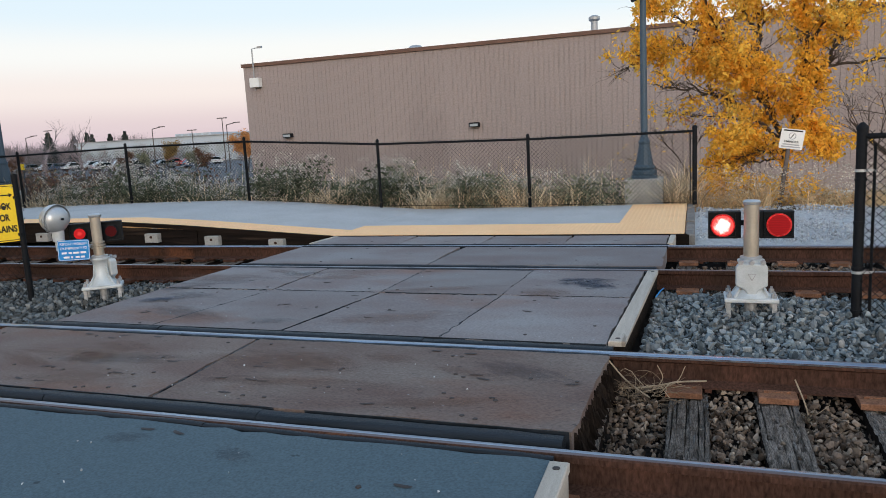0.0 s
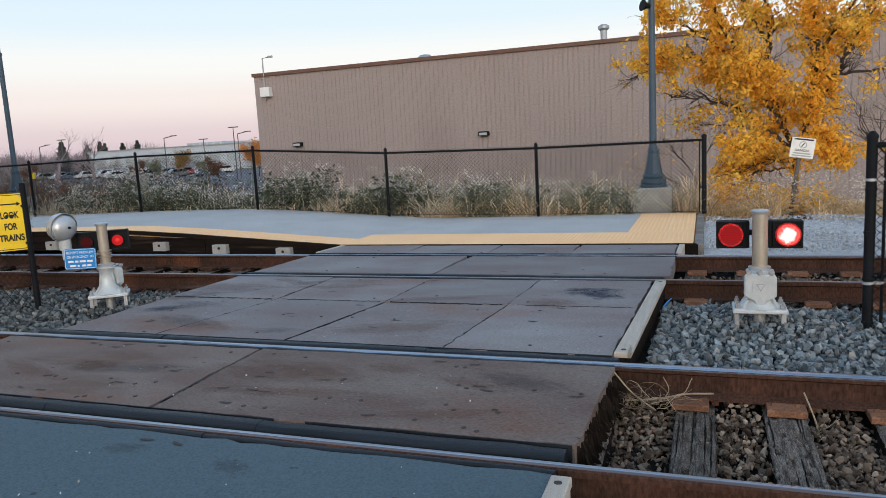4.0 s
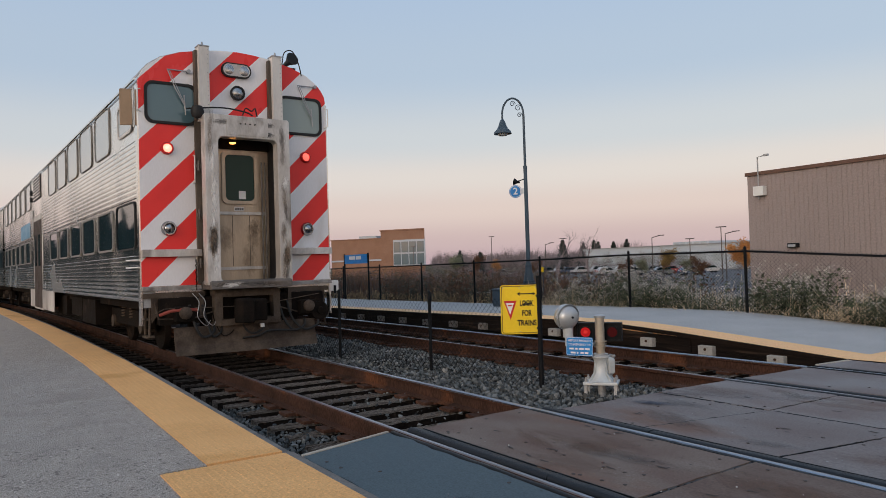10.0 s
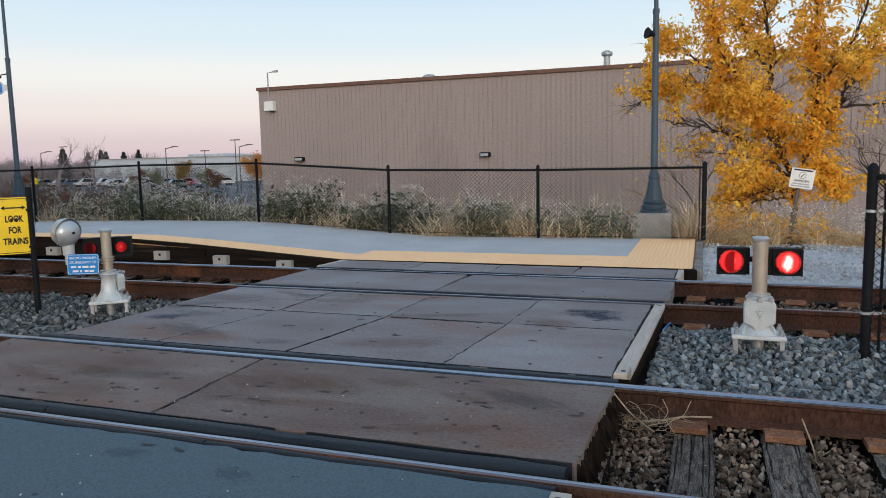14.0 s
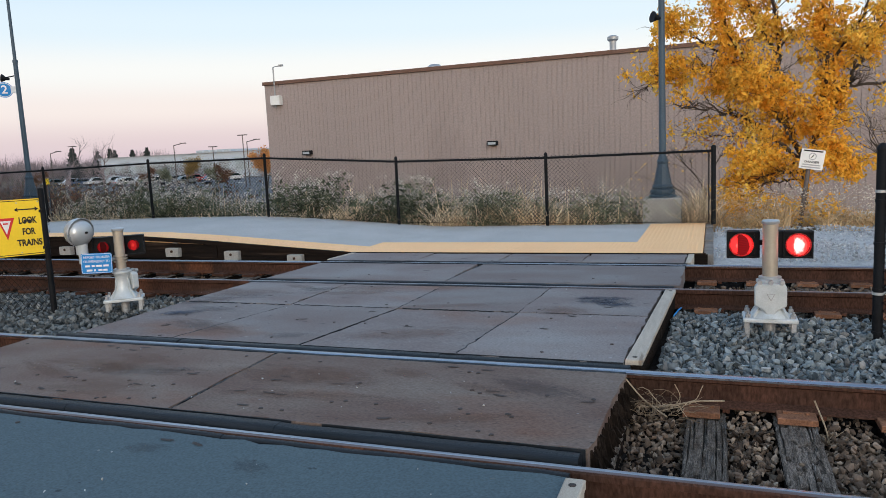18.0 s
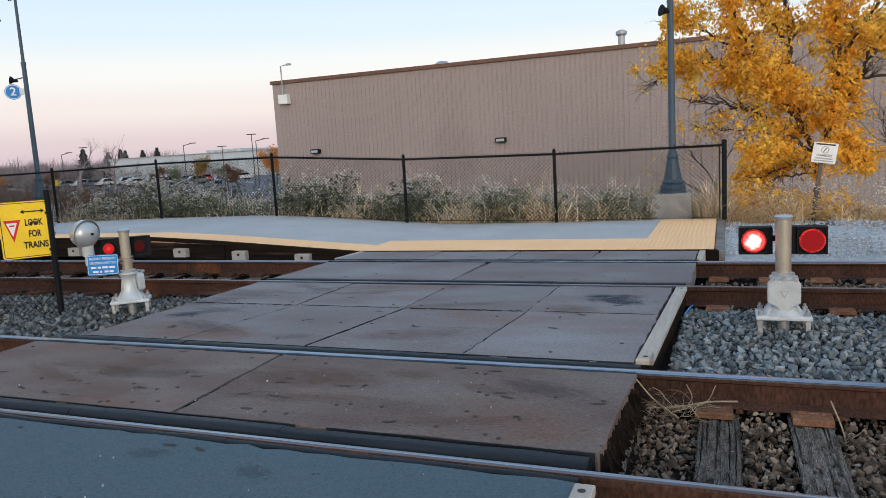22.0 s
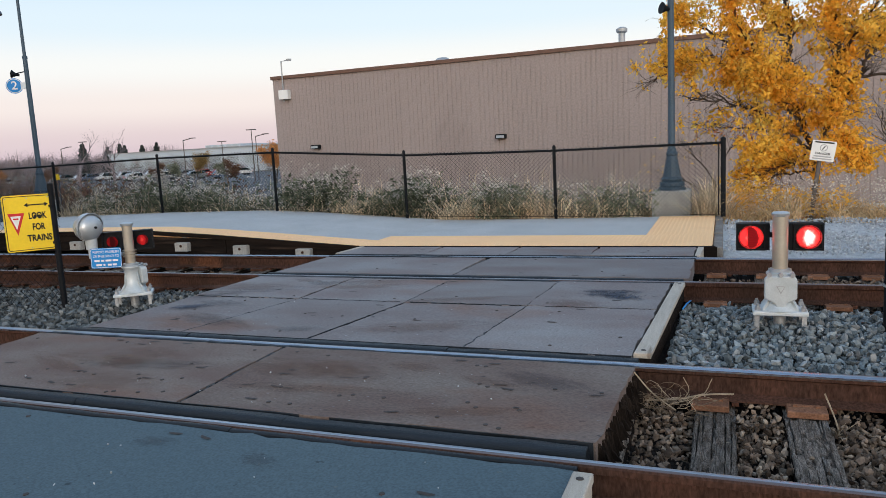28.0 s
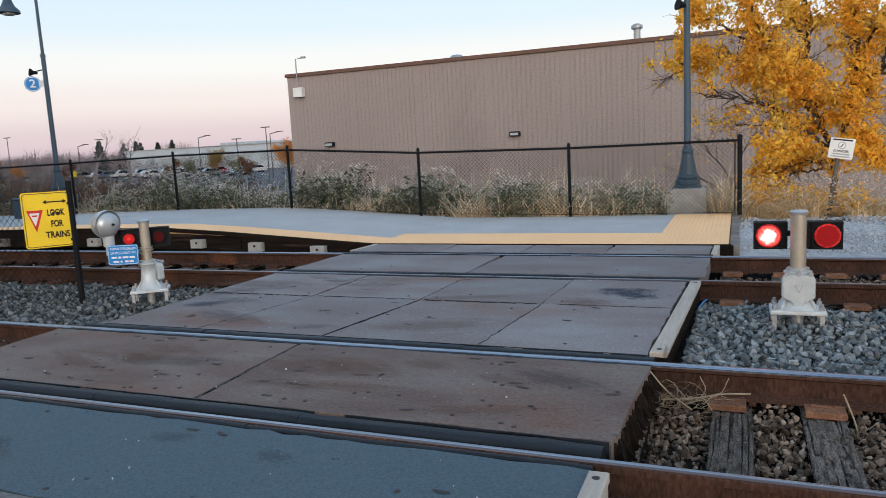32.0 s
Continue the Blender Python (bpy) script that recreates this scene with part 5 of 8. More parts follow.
def build_signal(at, label, bell=False, lamp_y=0.10, spread=0.205, turn=0):
    g = thing("crossing_signal", at, label, "railway signal", "crossing signals")
    part("foot_plate", Mesh().slab([(-0.195, -0.14), (0.195, -0.14), (0.195, 0.14), (-0.195, 0.14)], 0.17, 0.205, 0.008), M["zinc"], g, "cast foot plate", bevel=0.01)
    for x in (-0.165, 0.165):
        for y in (-0.11, 0.11):
            part("leg", Mesh().box(x - 0.017, x + 0.017, y - 0.015, y + 0.015, -0.05, 0.17), M["grey_steel"], g)
    part("ground_tube", Mesh().cyl((0, 0, -0.05), (0, 0, 0.18), 0.045, 0.045, 14), M["grey_steel"], g, smooth=True)
    part("base_casting", Mesh().lathe([(0.15, 0.205), (0.12, 0.24), (0.082, 0.30), (0.074, 0.42), (0.085, 0.46), (0.10, 0.475), (0.10, 0.49), (0.072, 0.495)], n=20), M["zinc"], g, "cast aluminium base", smooth=True)
    for k in (40, 140, 220, 320):
        part("casting_rib", Mesh().outline([(0.07, 0.205), (0.165, 0.205), (0.16, 0.225), (0.10, 0.30), (0.085, 0.40), (0.07, 0.42)], pose(0, 0, 0, 90, 0, 0) @ Matrix.Translation((0, 0, -0.008)), 0.016), M["zinc"], g, at=pose(0, 0, 0, 0, 0, k))
    for x in (-0.16, 0.16):
        for y in (-0.10, 0.10):
            part("foot_bolt", Mesh().cyl((x, y, 0.20), (x, y, 0.235), 0.022, 0.02, 6).cyl((x, y, 0.235), (x, y, 0.255), 0.011, 0.011, 8), M["grey_steel"], g, "steel foot bolt")
    part("cap_ring", Mesh().lathe([(0.078, 0.486), (0.082, 0.495), (0.082, 0.515), (0.066, 0.52)], n=20), M["silver"], g, smooth=True)
    jb = part("junction_box", Mesh().outline([(-0.115, 0.30), (-0.115, 0.45), (-0.09, 0.475), (0.09, 0.475), (0.115, 0.45), (0.115, 0.30), (0.05, 0.265), (0.03, 0.225), (-0.03, 0.225), (-0.05, 0.265)],
                                             pose(0, -0.045, 0, 90, 0, 0), 0.075), M["zinc"], g, "cast junction box", bevel=0.012, at=pose(0, 0, 0, 0, 0, turn))
    part("cover", Mesh().outline(rounded(0.11, 0.10, 0.01, cy=0.375), pose(0, -0.121, 0, 90, 0, 0), 0.006), M["zinc"], jb)
    part("cover_mark", Mesh().outline([(-0.032, 0.40), (0.032, 0.40), (0.0, 0.34)], pose(0, -0.128, 0, 90, 0, 0), 0.002), M["grey_steel"], jb)
    part("cover_mark", Mesh().outline([(-0.023, 0.395), (0.023, 0.395), (0.0, 0.352)], pose(0, -0.1305, 0, 90, 0, 0), 0.002), M["zinc"], jb)
    for x in (-0.08, 0.0, 0.08):
        part("bolt", Mesh().cyl((x, -0.10, 0.485), (x, -0.135, 0.485), 0.02, 0.018, 8), M["grey_steel"], jb)
    part("mast", Mesh().cyl((0, 0, 0.49), (0, 0, 0.935), 0.052 if bell else 0.056, 0.052 if bell else 0.056, 20), M["mast"], g, "tan aluminium mast", smooth=True)
    part("mast_cap", Mesh().lathe([(0.060, 0.925), (0.064, 0.93), (0.065, 0.948), (0.052, 0.958), (0.004, 0.962)], n=20), M["silver"], g, "pale mast cap", smooth=True)
    part("crossarm", Mesh().cyl((-0.2, lamp_y + 0.06, 0.76), (0.2, lamp_y + 0.06, 0.76), 0.022, 0.022, 10), M["black"], g, smooth=True)
    kinds = ("lit_side", "dim_side") if bell else ("lit", "lens_glow")
    lamp_head(g, -spread, lamp_y, 0.75, 0, 0.94, *kinds)
    lamp_head(g, spread - (0.045 if bell else 0), lamp_y, 0.75, 1, 0.94, *kinds)
    return g


sig_right = build_signal(pose(-0.12, 3.0, -0.155), "short flashing pedestrian signal on a tan mast in grey ballast")
sig_left = build_signal(pose(-6.52, 2.92, -0.155, 0, 0, 38), "short flashing signal with bell and blue sign in grey ballast", True, 0.12, 0.175, 125)


def build_bell():
    s = sig_left
    c = (-0.355, -0.02, 0.935)
    # the gong faces the crossing; a hood shelters it from behind and above
    tilt = 44
    nx, ny = math.sin(radians(tilt)), -math.cos(radians(tilt))
    gm = pose(0, 0, 0, 90, 0, tilt).to_3x3()
    part("bell_dome", Mesh().lathe([(0.139, -0.035), (0.142, -0.02), (0.136, 0.01), (0.118, 0.045), (0.085, 0.072), (0.04, 0.085), (0.004, 0.087)], c, 28, gm), M["silver"], s, "silver bell gong", smooth=True)
    part("bell_hood", Mesh().lathe([(0.03, -0.125), (0.09, -0.12), (0.130, -0.095), (0.150, -0.05), (0.152, -0.02), (0.146, -0.02), (0.144, -0.05), (0.10, -0.10)], c, 28, gm), M["silver"], s, "silver bell hood", smooth=True)
    lip = [Vector(c) + Vector((math.cos(radians(k)) * 0.152 * -ny, math.cos(radians(k)) * 0.152 * nx, 0.152 * math.sin(radians(k)))) + Vector((nx, ny, 0)) * w for k in range(-20, 201, 10) for w in (-0.02, 0.035 * max(0.0, math.sin(radians(k * 0.82 + 16))))]
    part("bell_crescent", Mesh().add(lip + [Vector(c) + (p - Vector(c)) * 0.96 for p in lip], [q for i in range(22) for q in ((2 * i, 2 * i + 2, 2 * i + 3, 2 * i + 1), (46 + 2 * i + 1, 46 + 2 * i + 3, 46 + 2 * i + 2, 46 + 2 * i), (2 * i + 1, 2 * i + 3, 46 + 2 * i + 3, 46 + 2 * i + 1))]), M["silver"], s, "curved rain lip of the bell", smooth=True)
    part("bell_nut", Mesh().cyl(Vector(c) + Vector((nx, ny, 0)) * 0.08, Vector(c) + Vector((nx, ny, 0)) * 0.105, 0.014, 0.012, 8), M["black"], s)
    part("bell_base", Mesh().cyl((c[0] - 0.01, c[1] + 0.03, 0.70), (c[0] - 0.01, c[1] + 0.03, 0.86), 0.058, 0.062, 14).cyl((c[0] - 0.01, c[1] + 0.03, 0.60), (c[0] - 0.01, c[1] + 0.03, 0.70), 0.040, 0.040, 12), M["zinc"], s, smooth=True)
    part("bell_arm", Mesh().tube([(0, 0, 0.63), (-0.2, 0.02, 0.61), (c[0] - 0.01, c[1] + 0.03, 0.62)], 0.02, 8), M["zinc"], s, smooth=True)
    for h in (0.59, 0.62, 0.65):
        part("clamp_band", Mesh().cyl((0, 0, h), (0, 0, h + 0.012), 0.072, 0.072, 16), M["mast"], s, smooth=True)
    p = part("notice_plate", Mesh().outline(rounded(0.30, 0.215, 0.02), Matrix(), 0.004), M["sign_blue"], s, "blue emergency notice with white lettering", at=pose(-0.222, -0.10, 0.605, 90, 0, 0) @ pose(0, 0, 0, 0, 0, -2))
    z = 0.0046
    a, b = rounded(0.292, 0.202, 0.018), rounded(0.284, 0.194, 0.016)
    n = len(a)
    part("border", Mesh().add([(x, y, z) for x, y in a + b], [(i, (i + 1) % n, n + (i + 1) % n, n + i) for i in range(n)]), M["sign_white"], p)
    text("lettering", "REPORT PROBLEM", 0.036, M["sign_white"], p, pose(0, 0.065, z), 0.25)
    text("lettering", "OR EMERGENCY TO", 0.036, M["sign_white"], p, pose(0, 0.02, z), 0.25)
    for y, x0, x1 in ((-0.027, -0.115, -0.065), (-0.027, -0.05, -0.02), (-0.027, -0.008, 0.05), (-0.027, 0.062, 0.115), (-0.072, -0.10, -0.045), (-0.072, -0.03, -0.012), (-0.072, 0.012, 0.05), (-0.072, 0.06, 0.10)):
        part("word_bar", Mesh().outline([(x0, y - 0.010), (x1, y - 0.010), (x1, y + 0.010), (x0, y + 0.010)], Matrix.Translation((0, 0, z)), 0.0008), M["sign_white"], p)


build_bell()


# ---- platform lamps ----
def build_lamp(at, label, disc=False):
    g = thing("street_lamp", at, label, "street lamp", "platform lamps")
    part("pedestal", Mesh().slab([(-0.34, -0.34), (0.34, -0.34), (0.34, 0.34), (-0.34, 0.34)], -0.55, 0.50, 0.02), M["block"], g, "square concrete pedestal")
    part("base", Mesh().lathe([(0.255, 0.5), (0.255, 0.545), (0.215, 0.56), (0.225, 0.585), (0.225, 0.645), (0.18, 0.665), (0.195, 0.69), (0.195, 0.72), (0.165, 0.745), (0.15, 0.84), (0.118, 1.0), (0.095, 1.13), (0.108, 1.16), (0.108, 1.19), (0.085, 1.22), (0.072, 1.28)], n=12), M["lamp_blue"], g,
         "fluted slate-blue base")
    part("pole", Mesh().cyl((0, 0, 1.25), (0, 0, 4.2), 0.066, 0.056, 14), M["lamp_blue"], g, smooth=True)
    part("pole_collar", Mesh().cyl((0, 0, 4.17), (0, 0, 4.25), 0.064, 0.064, 14), M["lamp_blue"], g, smooth=True)
    part("upper_pole", Mesh().cyl((0, 0, 4.2), (0, 0, 5.86), 0.042, 0.036, 12), M["lamp_blue"], g, smooth=True)
    # the arm reaches out over the platform
    ax, ay = -0.50, -0.866
    arc = [(ax * 0.33 * (1 - math.cos(radians(a))), ay * 0.33 * (1 - math.cos(radians(a))), 5.86 + 0.5 * math.sin(radians(a))) for a in range(0, 181, 12)]
    part("arm", Mesh().tube(arc + [(ax * 0.66, ay * 0.66, 5.68)], 0.03, 10), M["lamp_blue"], g, "arched lamp arm", smooth=True)
    for cx, cz, r in ((-0.16, 6.06, 0.11), (-0.12, 5.84, 0.08), (-0.33, 6.19, 0.09)):
        part("scroll", Mesh().tube([(-ax * (cx + r * (1 - k / 26) * math.cos(k * 0.45)), -ay * (cx + r * (1 - k / 26) * math.cos(k * 0.45)), cz + r * (1 - k / 26) * math.sin(k * 0.45)) for k in range(20)], 0.011, 6), M["lamp_blue"], g, smooth=True)
    part("shade", Mesh().lathe([(0.275, 5.26), (0.26, 5.33), (0.17, 5.42), (0.115, 5.54), (0.085, 5.64), (0.05, 5.70), (0.03, 5.72)], (ax * 0.66, ay * 0.66, 0), 20), M["lamp_blue"], g, "bell-shaped shade", smooth=True)
    part("lens", Mesh().lathe([(0.15, 5.26), (0.13, 5.21), (0.004, 5.19)], (ax * 0.66, ay * 0.66, 0), 16), M["pale_glass"], g, smooth=True)
    sx, sz = (-0.36, 3.80) if disc else (-0.10, 3.80)
    part("loudspeaker", Mesh().lathe([(0.028, -0.12), (0.045, -0.03), (0.10, 0.055), (0.105, 0.068)], (sx, -0.08, sz), 16, pose(0, 0, 0, 80, 0, -55).to_3x3()), M["black"], g, "dark horn loudspeaker", smooth=True)
    part("speaker_arm", Mesh().cyl((0, 0, sz + 0.06), (sx - 0.02, -0.08, sz + 0.01), 0.015, 0.015, 8), M["black"], g)
    if disc:
        m = plate_frame(-0.36, -0.12, 3.50, -45)
        p = part("track_disc", Mesh().outline([(0.20 * math.cos(2 * math.pi * i / 28), 0.20 * math.sin(2 * math.pi * i / 28)) for i in range(28)], Matrix(), 0.008), M["sign_blue"], g, "round blue sign with a white number", at=m)
        a = [(0.185 * math.cos(2 * math.pi * i / 28), 0.185 * math.sin(2 * math.pi * i / 28), 0.0095) for i in range(28)]
        b = [(0.17 * math.cos(2 * math.pi * i / 28), 0.17 * math.sin(2 * math.pi * i / 28), 0.0095) for i in range(28)]
        part("ring", Mesh().add(a + b, [(i, (i + 1) % 28, 28 + (i + 1) % 28, 28 + i) for i in range(28)]), M["sign_white"], p)
        text("lettering", "2", 0.30, M["sign_white"], p, pose(0, 0, 0.0095), 0.14, 0.004)
        part("disc_bracket", Mesh().box(-0.24, 0.0, -0.03, 0.0, 3.42, 3.58), M["sign_white"], g)
    return g


build_lamp(pose(-1.43, 11.2, -0.08), "slate-blue platform lamp post on a concrete pedestal behind the fence")
build_lamp(pose(-17.68, 11.25, 0.14), "slate-blue platform lamp with arched arm and round blue sign", True)


def build_marker_post():
    g = thing("marker_post", pose(-17.3, 11.5, -0.25), "thin post with a small yellow marker behind the fence", "post")
    part("post", Mesh().cyl((0, 0, 0), (0, 0, 1.5), 0.018, 0.018, 8), M["lamp_blue"], g)
    part("marker", Mesh().slab([(-0.06, -0.03), (0.06, -0.03), (0.06, -0.019), (-0.06, -0.019)], 1.36, 1.52, 0.003), M["sign_yellow"], g, "small yellow plate")


build_marker_post()


def build_station_sign():
    g = thing("station_sign", pose(-26.5, 9.75, 0.12), "blue station name board between two black posts", "sign")
    for x in (-1.05, 1.05):
        part("post", Mesh().cyl((x, 0, 0), (x, 0, 1.86), 0.036, 0.036, 10), M["black"], g, smooth=True)
    p = part("name_board", Mesh().box(-0.98, 0.98, -0.03, 0.03, 1.46, 1.82), M["sign_blue"], g, "blue name board")
    part("word_bar", Mesh().box(-0.55, 0.0, -0.036, -0.03, 1.62, 1.76), M["sign_white"], p)
    part("word_bar", Mesh().box(0.07, 0.5, -0.036, -0.03, 1.62, 1.76), M["sign_white"], p)
    c = thing("utility_cabinet", pose(-16.6, 9.4, 0.21), "small dark steel cabinet on the far platform by the fence", "cabinet")
    part("body", Mesh().slab([(-0.25, -0.2), (0.25, -0.2), (0.25, 0.2), (-0.25, 0.2)], 0, 0.46, 0.02), M["lamp_blue"], c, "dark cabinet body")
    part("lid", Mesh().slab([(-0.27, -0.22), (0.27, -0.22), (0.27, 0.22), (-0.27, 0.22)], 0.46, 0.50, 0.02), M["lamp_blue"], c)


build_station_sign()


# ---- the train ----
def striped(name, phase, slope=1.0, period=0.964):
    """Red and white diagonal warning stripes, a little faded and dirty."""
    m = material(name, (0.84, 0.84, 0.86), (0.79, 0.79, 0.815), 0.34, 0, 1.5, 40, 0.0, (0.66, 0.65, 0.65), -0.01, (1, 1, 0.35), grain=(0.97, 1.02))
    nt = m.node_tree
    N, L = nt.nodes.new, nt.links.new
    bs = nt.nodes["Principled BSDF"]
    old = bs.inputs["Base Color"].links[0].from_socket
    tc, sep = N("ShaderNodeTexCoord"), N("ShaderNodeSeparateXYZ")
    L(tc.outputs["Object"], sep.inputs[0])

    def calc(op, a, b):
        n = N("ShaderNodeMath")
        n.operation = op
        for i, v in enumerate((a, b)):
            if isinstance(v, (int, float)):
                n.inputs[i].default_value = v
            else:
                L(v, n.inputs[i])
        return n.outputs[0]
    u = calc("SUBTRACT", sep.outputs["Z"], calc("MULTIPLY", sep.outputs["Y"], slope))
    w = calc("FRACT", calc("DIVIDE", calc("ADD", u, phase + 22), period), 0)
    red = calc("LESS_THAN", w, 0.5)
    dirt = N("ShaderNodeTexNoise")
    dirt.inputs["Scale"].default_value = 3.0
    L(tc.outputs["Object"], dirt.inputs["Vector"])
    rmix, mix = N("ShaderNodeMix"), N("ShaderNodeMix")
    rmix.data_type = mix.data_type = "RGBA"
    rmix.inputs["A"].default_value, rmix.inputs["B"].default_value = (0.93, 0.050, 0.044, 1), (0.78, 0.038, 0.036, 1)
    L(dirt.outputs["Fac"], rmix.inputs["Factor"])
    L(red, mix.inputs["Factor"])
    L(old, mix.inputs["A"])
    L(rmix.outputs["Result"], mix.inputs["B"])
    L(mix.outputs["Result"], bs.inputs["Base Color"])
    return m


M["stripe_left"] = striped("warning_stripes", 0.304)
M["stripe_right"] = striped("warning_stripes", 0.232)
M["stripe_top"] = striped("warning_stripes", 0.247)
M["stainless"] = material("stainless_side", (0.70, 0.68, 0.65), (0.76, 0.745, 0.72), 0.20, 1.0, 0.5, 30, 0.0, (0.60, 0.575, 0.55), 0.03, grain=(0.96, 1.03))
M["steel_grimy"] = material("grimy_steel_sill", (0.18, 0.162, 0.148), (0.38, 0.36, 0.34), 0.55, 0.1, 4, 40, 0.08, (0.09, 0.075, 0.065), 0.0, (1, 1, 0.4), grain=(0.8, 1.1))
M["grime_grey"] = rubbed("dark_grey_grime", (0.10, 0.09, 0.082), 0.6)
M["grime_brown"] = rubbed("brown_rust_grime", (0.20, 0.14, 0.095), 0.36)
M["grime_pale"] = rubbed("bare_metal_scrape", (0.82, 0.81, 0.78), 0.6)
M["steel_worn"] = material("worn_steel_frame", (0.44, 0.41, 0.38), (0.68, 0.66, 0.635), 0.40, 0.2, 3.2, 40, 0.05, (0.20, 0.165, 0.14), 0.05, (1, 1, 0.4), grain=(0.88, 1.06))
M["post_paint"] = material("dull_white_post", (0.60, 0.58, 0.55), (0.70, 0.685, 0.66), 0.5, 0.0, 3, 40, 0.05, (0.50, 0.45, 0.40), -0.01, (1, 1, 0.25), grain=(0.94, 1.04))
M["door_steel"] = material("dull_bronze_door", (0.50, 0.395, 0.29), (0.37, 0.285, 0.21), 0.40, 0.35, 2.2, 40, 0.04, (0.13, 0.10, 0.075), 0.04, (1, 1.5, 0.35), grain=(0.93, 1.05))
# Brown door leaf, darkened: the shade of its recess is in the colour.
M["door_dark"] = material("brown_door_with_shade", (0.045, 0.030, 0.024), (0.065, 0.045, 0.036), 0.6, 0.0, 3, 40, 0.05)
M["under"] = material("grimy_underframe", (0.008, 0.007, 0.006), (0.017, 0.013, 0.011), 0.92, 0.0, 4, 40, 0.5, (0.040, 0.027, 0.020), 0.0, spec=0.08)
M["dusty"] = material("dusty_tan_steel", (0.070, 0.054, 0.043), (0.118, 0.094, 0.075), 0.85, 0.0, 4, 40, 0.3, (0.035, 0.027, 0.022), 0.03, spec=0.1)
M["plow"] = material("dusty_pilot_plate", (0.050, 0.039, 0.032), (0.105, 0.083, 0.067), 0.85, 0.0, 4, 40, 0.3, (0.030, 0.024, 0.02), 0.02, spec=0.1)
M["roof"] = material("train_roof", (0.40, 0.40, 0.41), (0.48, 0.48, 0.49), 0.5, 0.3, 1.0, 30, 0.1)
M["cab_glass"] = glass("cab_glass", (0.085, 0.155, 0.18), 0.04)
# Paler tint: the bright view through the cab is put into the colour.
M["cab_glass_lit"] = glass("cab_glass_bright_cab_tint", (0.25, 0.315, 0.31), 0.04)
M["door_glass"] = glass("door_glass", (0.012, 0.040, 0.032), 0.04, 1.28)
M["worn_dark"] = material("dark_worn_sill", (0.10, 0.084, 0.072), (0.23, 0.21, 0.195), 0.5, 0.3, 4, 40, 0.1, (0.06, 0.05, 0.045), 0.05, (1, 0.4, 1))
M["recess"] = material("rusty_recess_with_shade", (0.060, 0.042, 0.032), (0.15, 0.12, 0.095), 0.75, 0.1, 3, 40, 0.1, (0.20, 0.175, 0.15), 0.0, (1, 1, 0.2))
M["gasket_grey"] = material("weathered_gasket", (0.20, 0.195, 0.185), (0.28, 0.27, 0.255), 0.6, 0, 9, 60, 0.1)
M["gasket"] = material("window_gasket", (0.014, 0.015, 0.016), (0.022, 0.023, 0.024), 0.6, 0, 9, 60, 0.1)
M["tan_mirror"] = plain("tan_mirror_back", (0.34, 0.24, 0.16), 0.6)
M["door_lamp"] = glowing("amber_lamp", (1.0, 0.42, 0.10), 5.0)
M["headlight"] = glowing("lit_marker_lamp", (1.0, 0.40, 0.28), 2.2, (1.0, 0.90, 0.78), 0.062)
M["red_marker"] = glowing("red_marker_lamp", (1.0, 0.16, 0.12), 1.6, (1.0, 0.8, 0.75), 0.05)
M["chrome"] = material("lamp_reflector", (0.46, 0.47, 0.48), (0.24, 0.25, 0.26), 0.22, 1.0, 20, 60, 0.1)

HALF, BOT, LEN = 1.62, 1.00, 26.2


def section():
    """Outline of a car's body from one sill over the roof to the other."""
    up = [(HALF, BOT), (HALF, 4.46), (1.597, 4.58), (1.54, 4.68), (1.45, 4.785), (1.26, 4.92), (0.95, 5.04), (0.5, 5.135), (0.0, 5.165)]
    return up + [(-y, z) for y, z in reversed(up[:-1])]


def ring_plate(m, outer, inner, fm, t):
    """A flat frame between two outlines of as many points."""
    n = len(outer)
    p = [fm @ Vector((x, y, z)) for z in (0, t) for x, y in outer + inner]
    f = []
    for i in range(n):
        j = (i + 1) % n
        f += [(i, j, n + j, n + i), (2 * n + i, 3 * n + i, 3 * n + j, 2 * n + j), (i, 2 * n + i, 2 * n + j, j), (n + i, n + j, 3 * n + j, 3 * n + i)]
    return m.add(p, f)


def side_window(car, x, z, w, h, s, mat, frame_mat, edge=0.09):
    """A gasketed window in the side s (-1 towards the near platform)."""
    fm = pose(x, s * (HALF + 0.004), z, 90, 0, 0 if s < 0 else 180)
    r = min(w, h) * 0.2
    win = part("window", ring_plate(Mesh(), rounded(w, h, r), rounded(w - edge, h - edge, r * 0.8), fm, 0.022), frame_mat, car, "rounded window in a rubber gasket")
    part("pane", Mesh().outline(rounded(w - edge + 0.005, h - edge + 0.005, r * 0.8), fm, 0.006), mat, win)
    return win


def flutes(car, x0, x1, z0, z1, pitch, s, mat, name="fluting"):
    m = Mesh()
    prof, n = [], int(round((z1 - z0) / pitch))
    for i in range(n):
        z = z0 + (z1 - z0) * i / n
        d = (z1 - z0) / n
        prof += [(HALF + 0.003, z), (HALF + 0.019, z + d * 0.10), (HALF + 0.0205, z + d * 0.5), (HALF + 0.019, z + d * 0.88)]
    prof.append((HALF + 0.003, z1))
    m.sweep([(s * y, z) for y, z in prof], [(x0, 0, 0), (x1, 0, 0)], closed=False)
    return part(name, m, mat, car, "ribbed stainless-steel cladding")


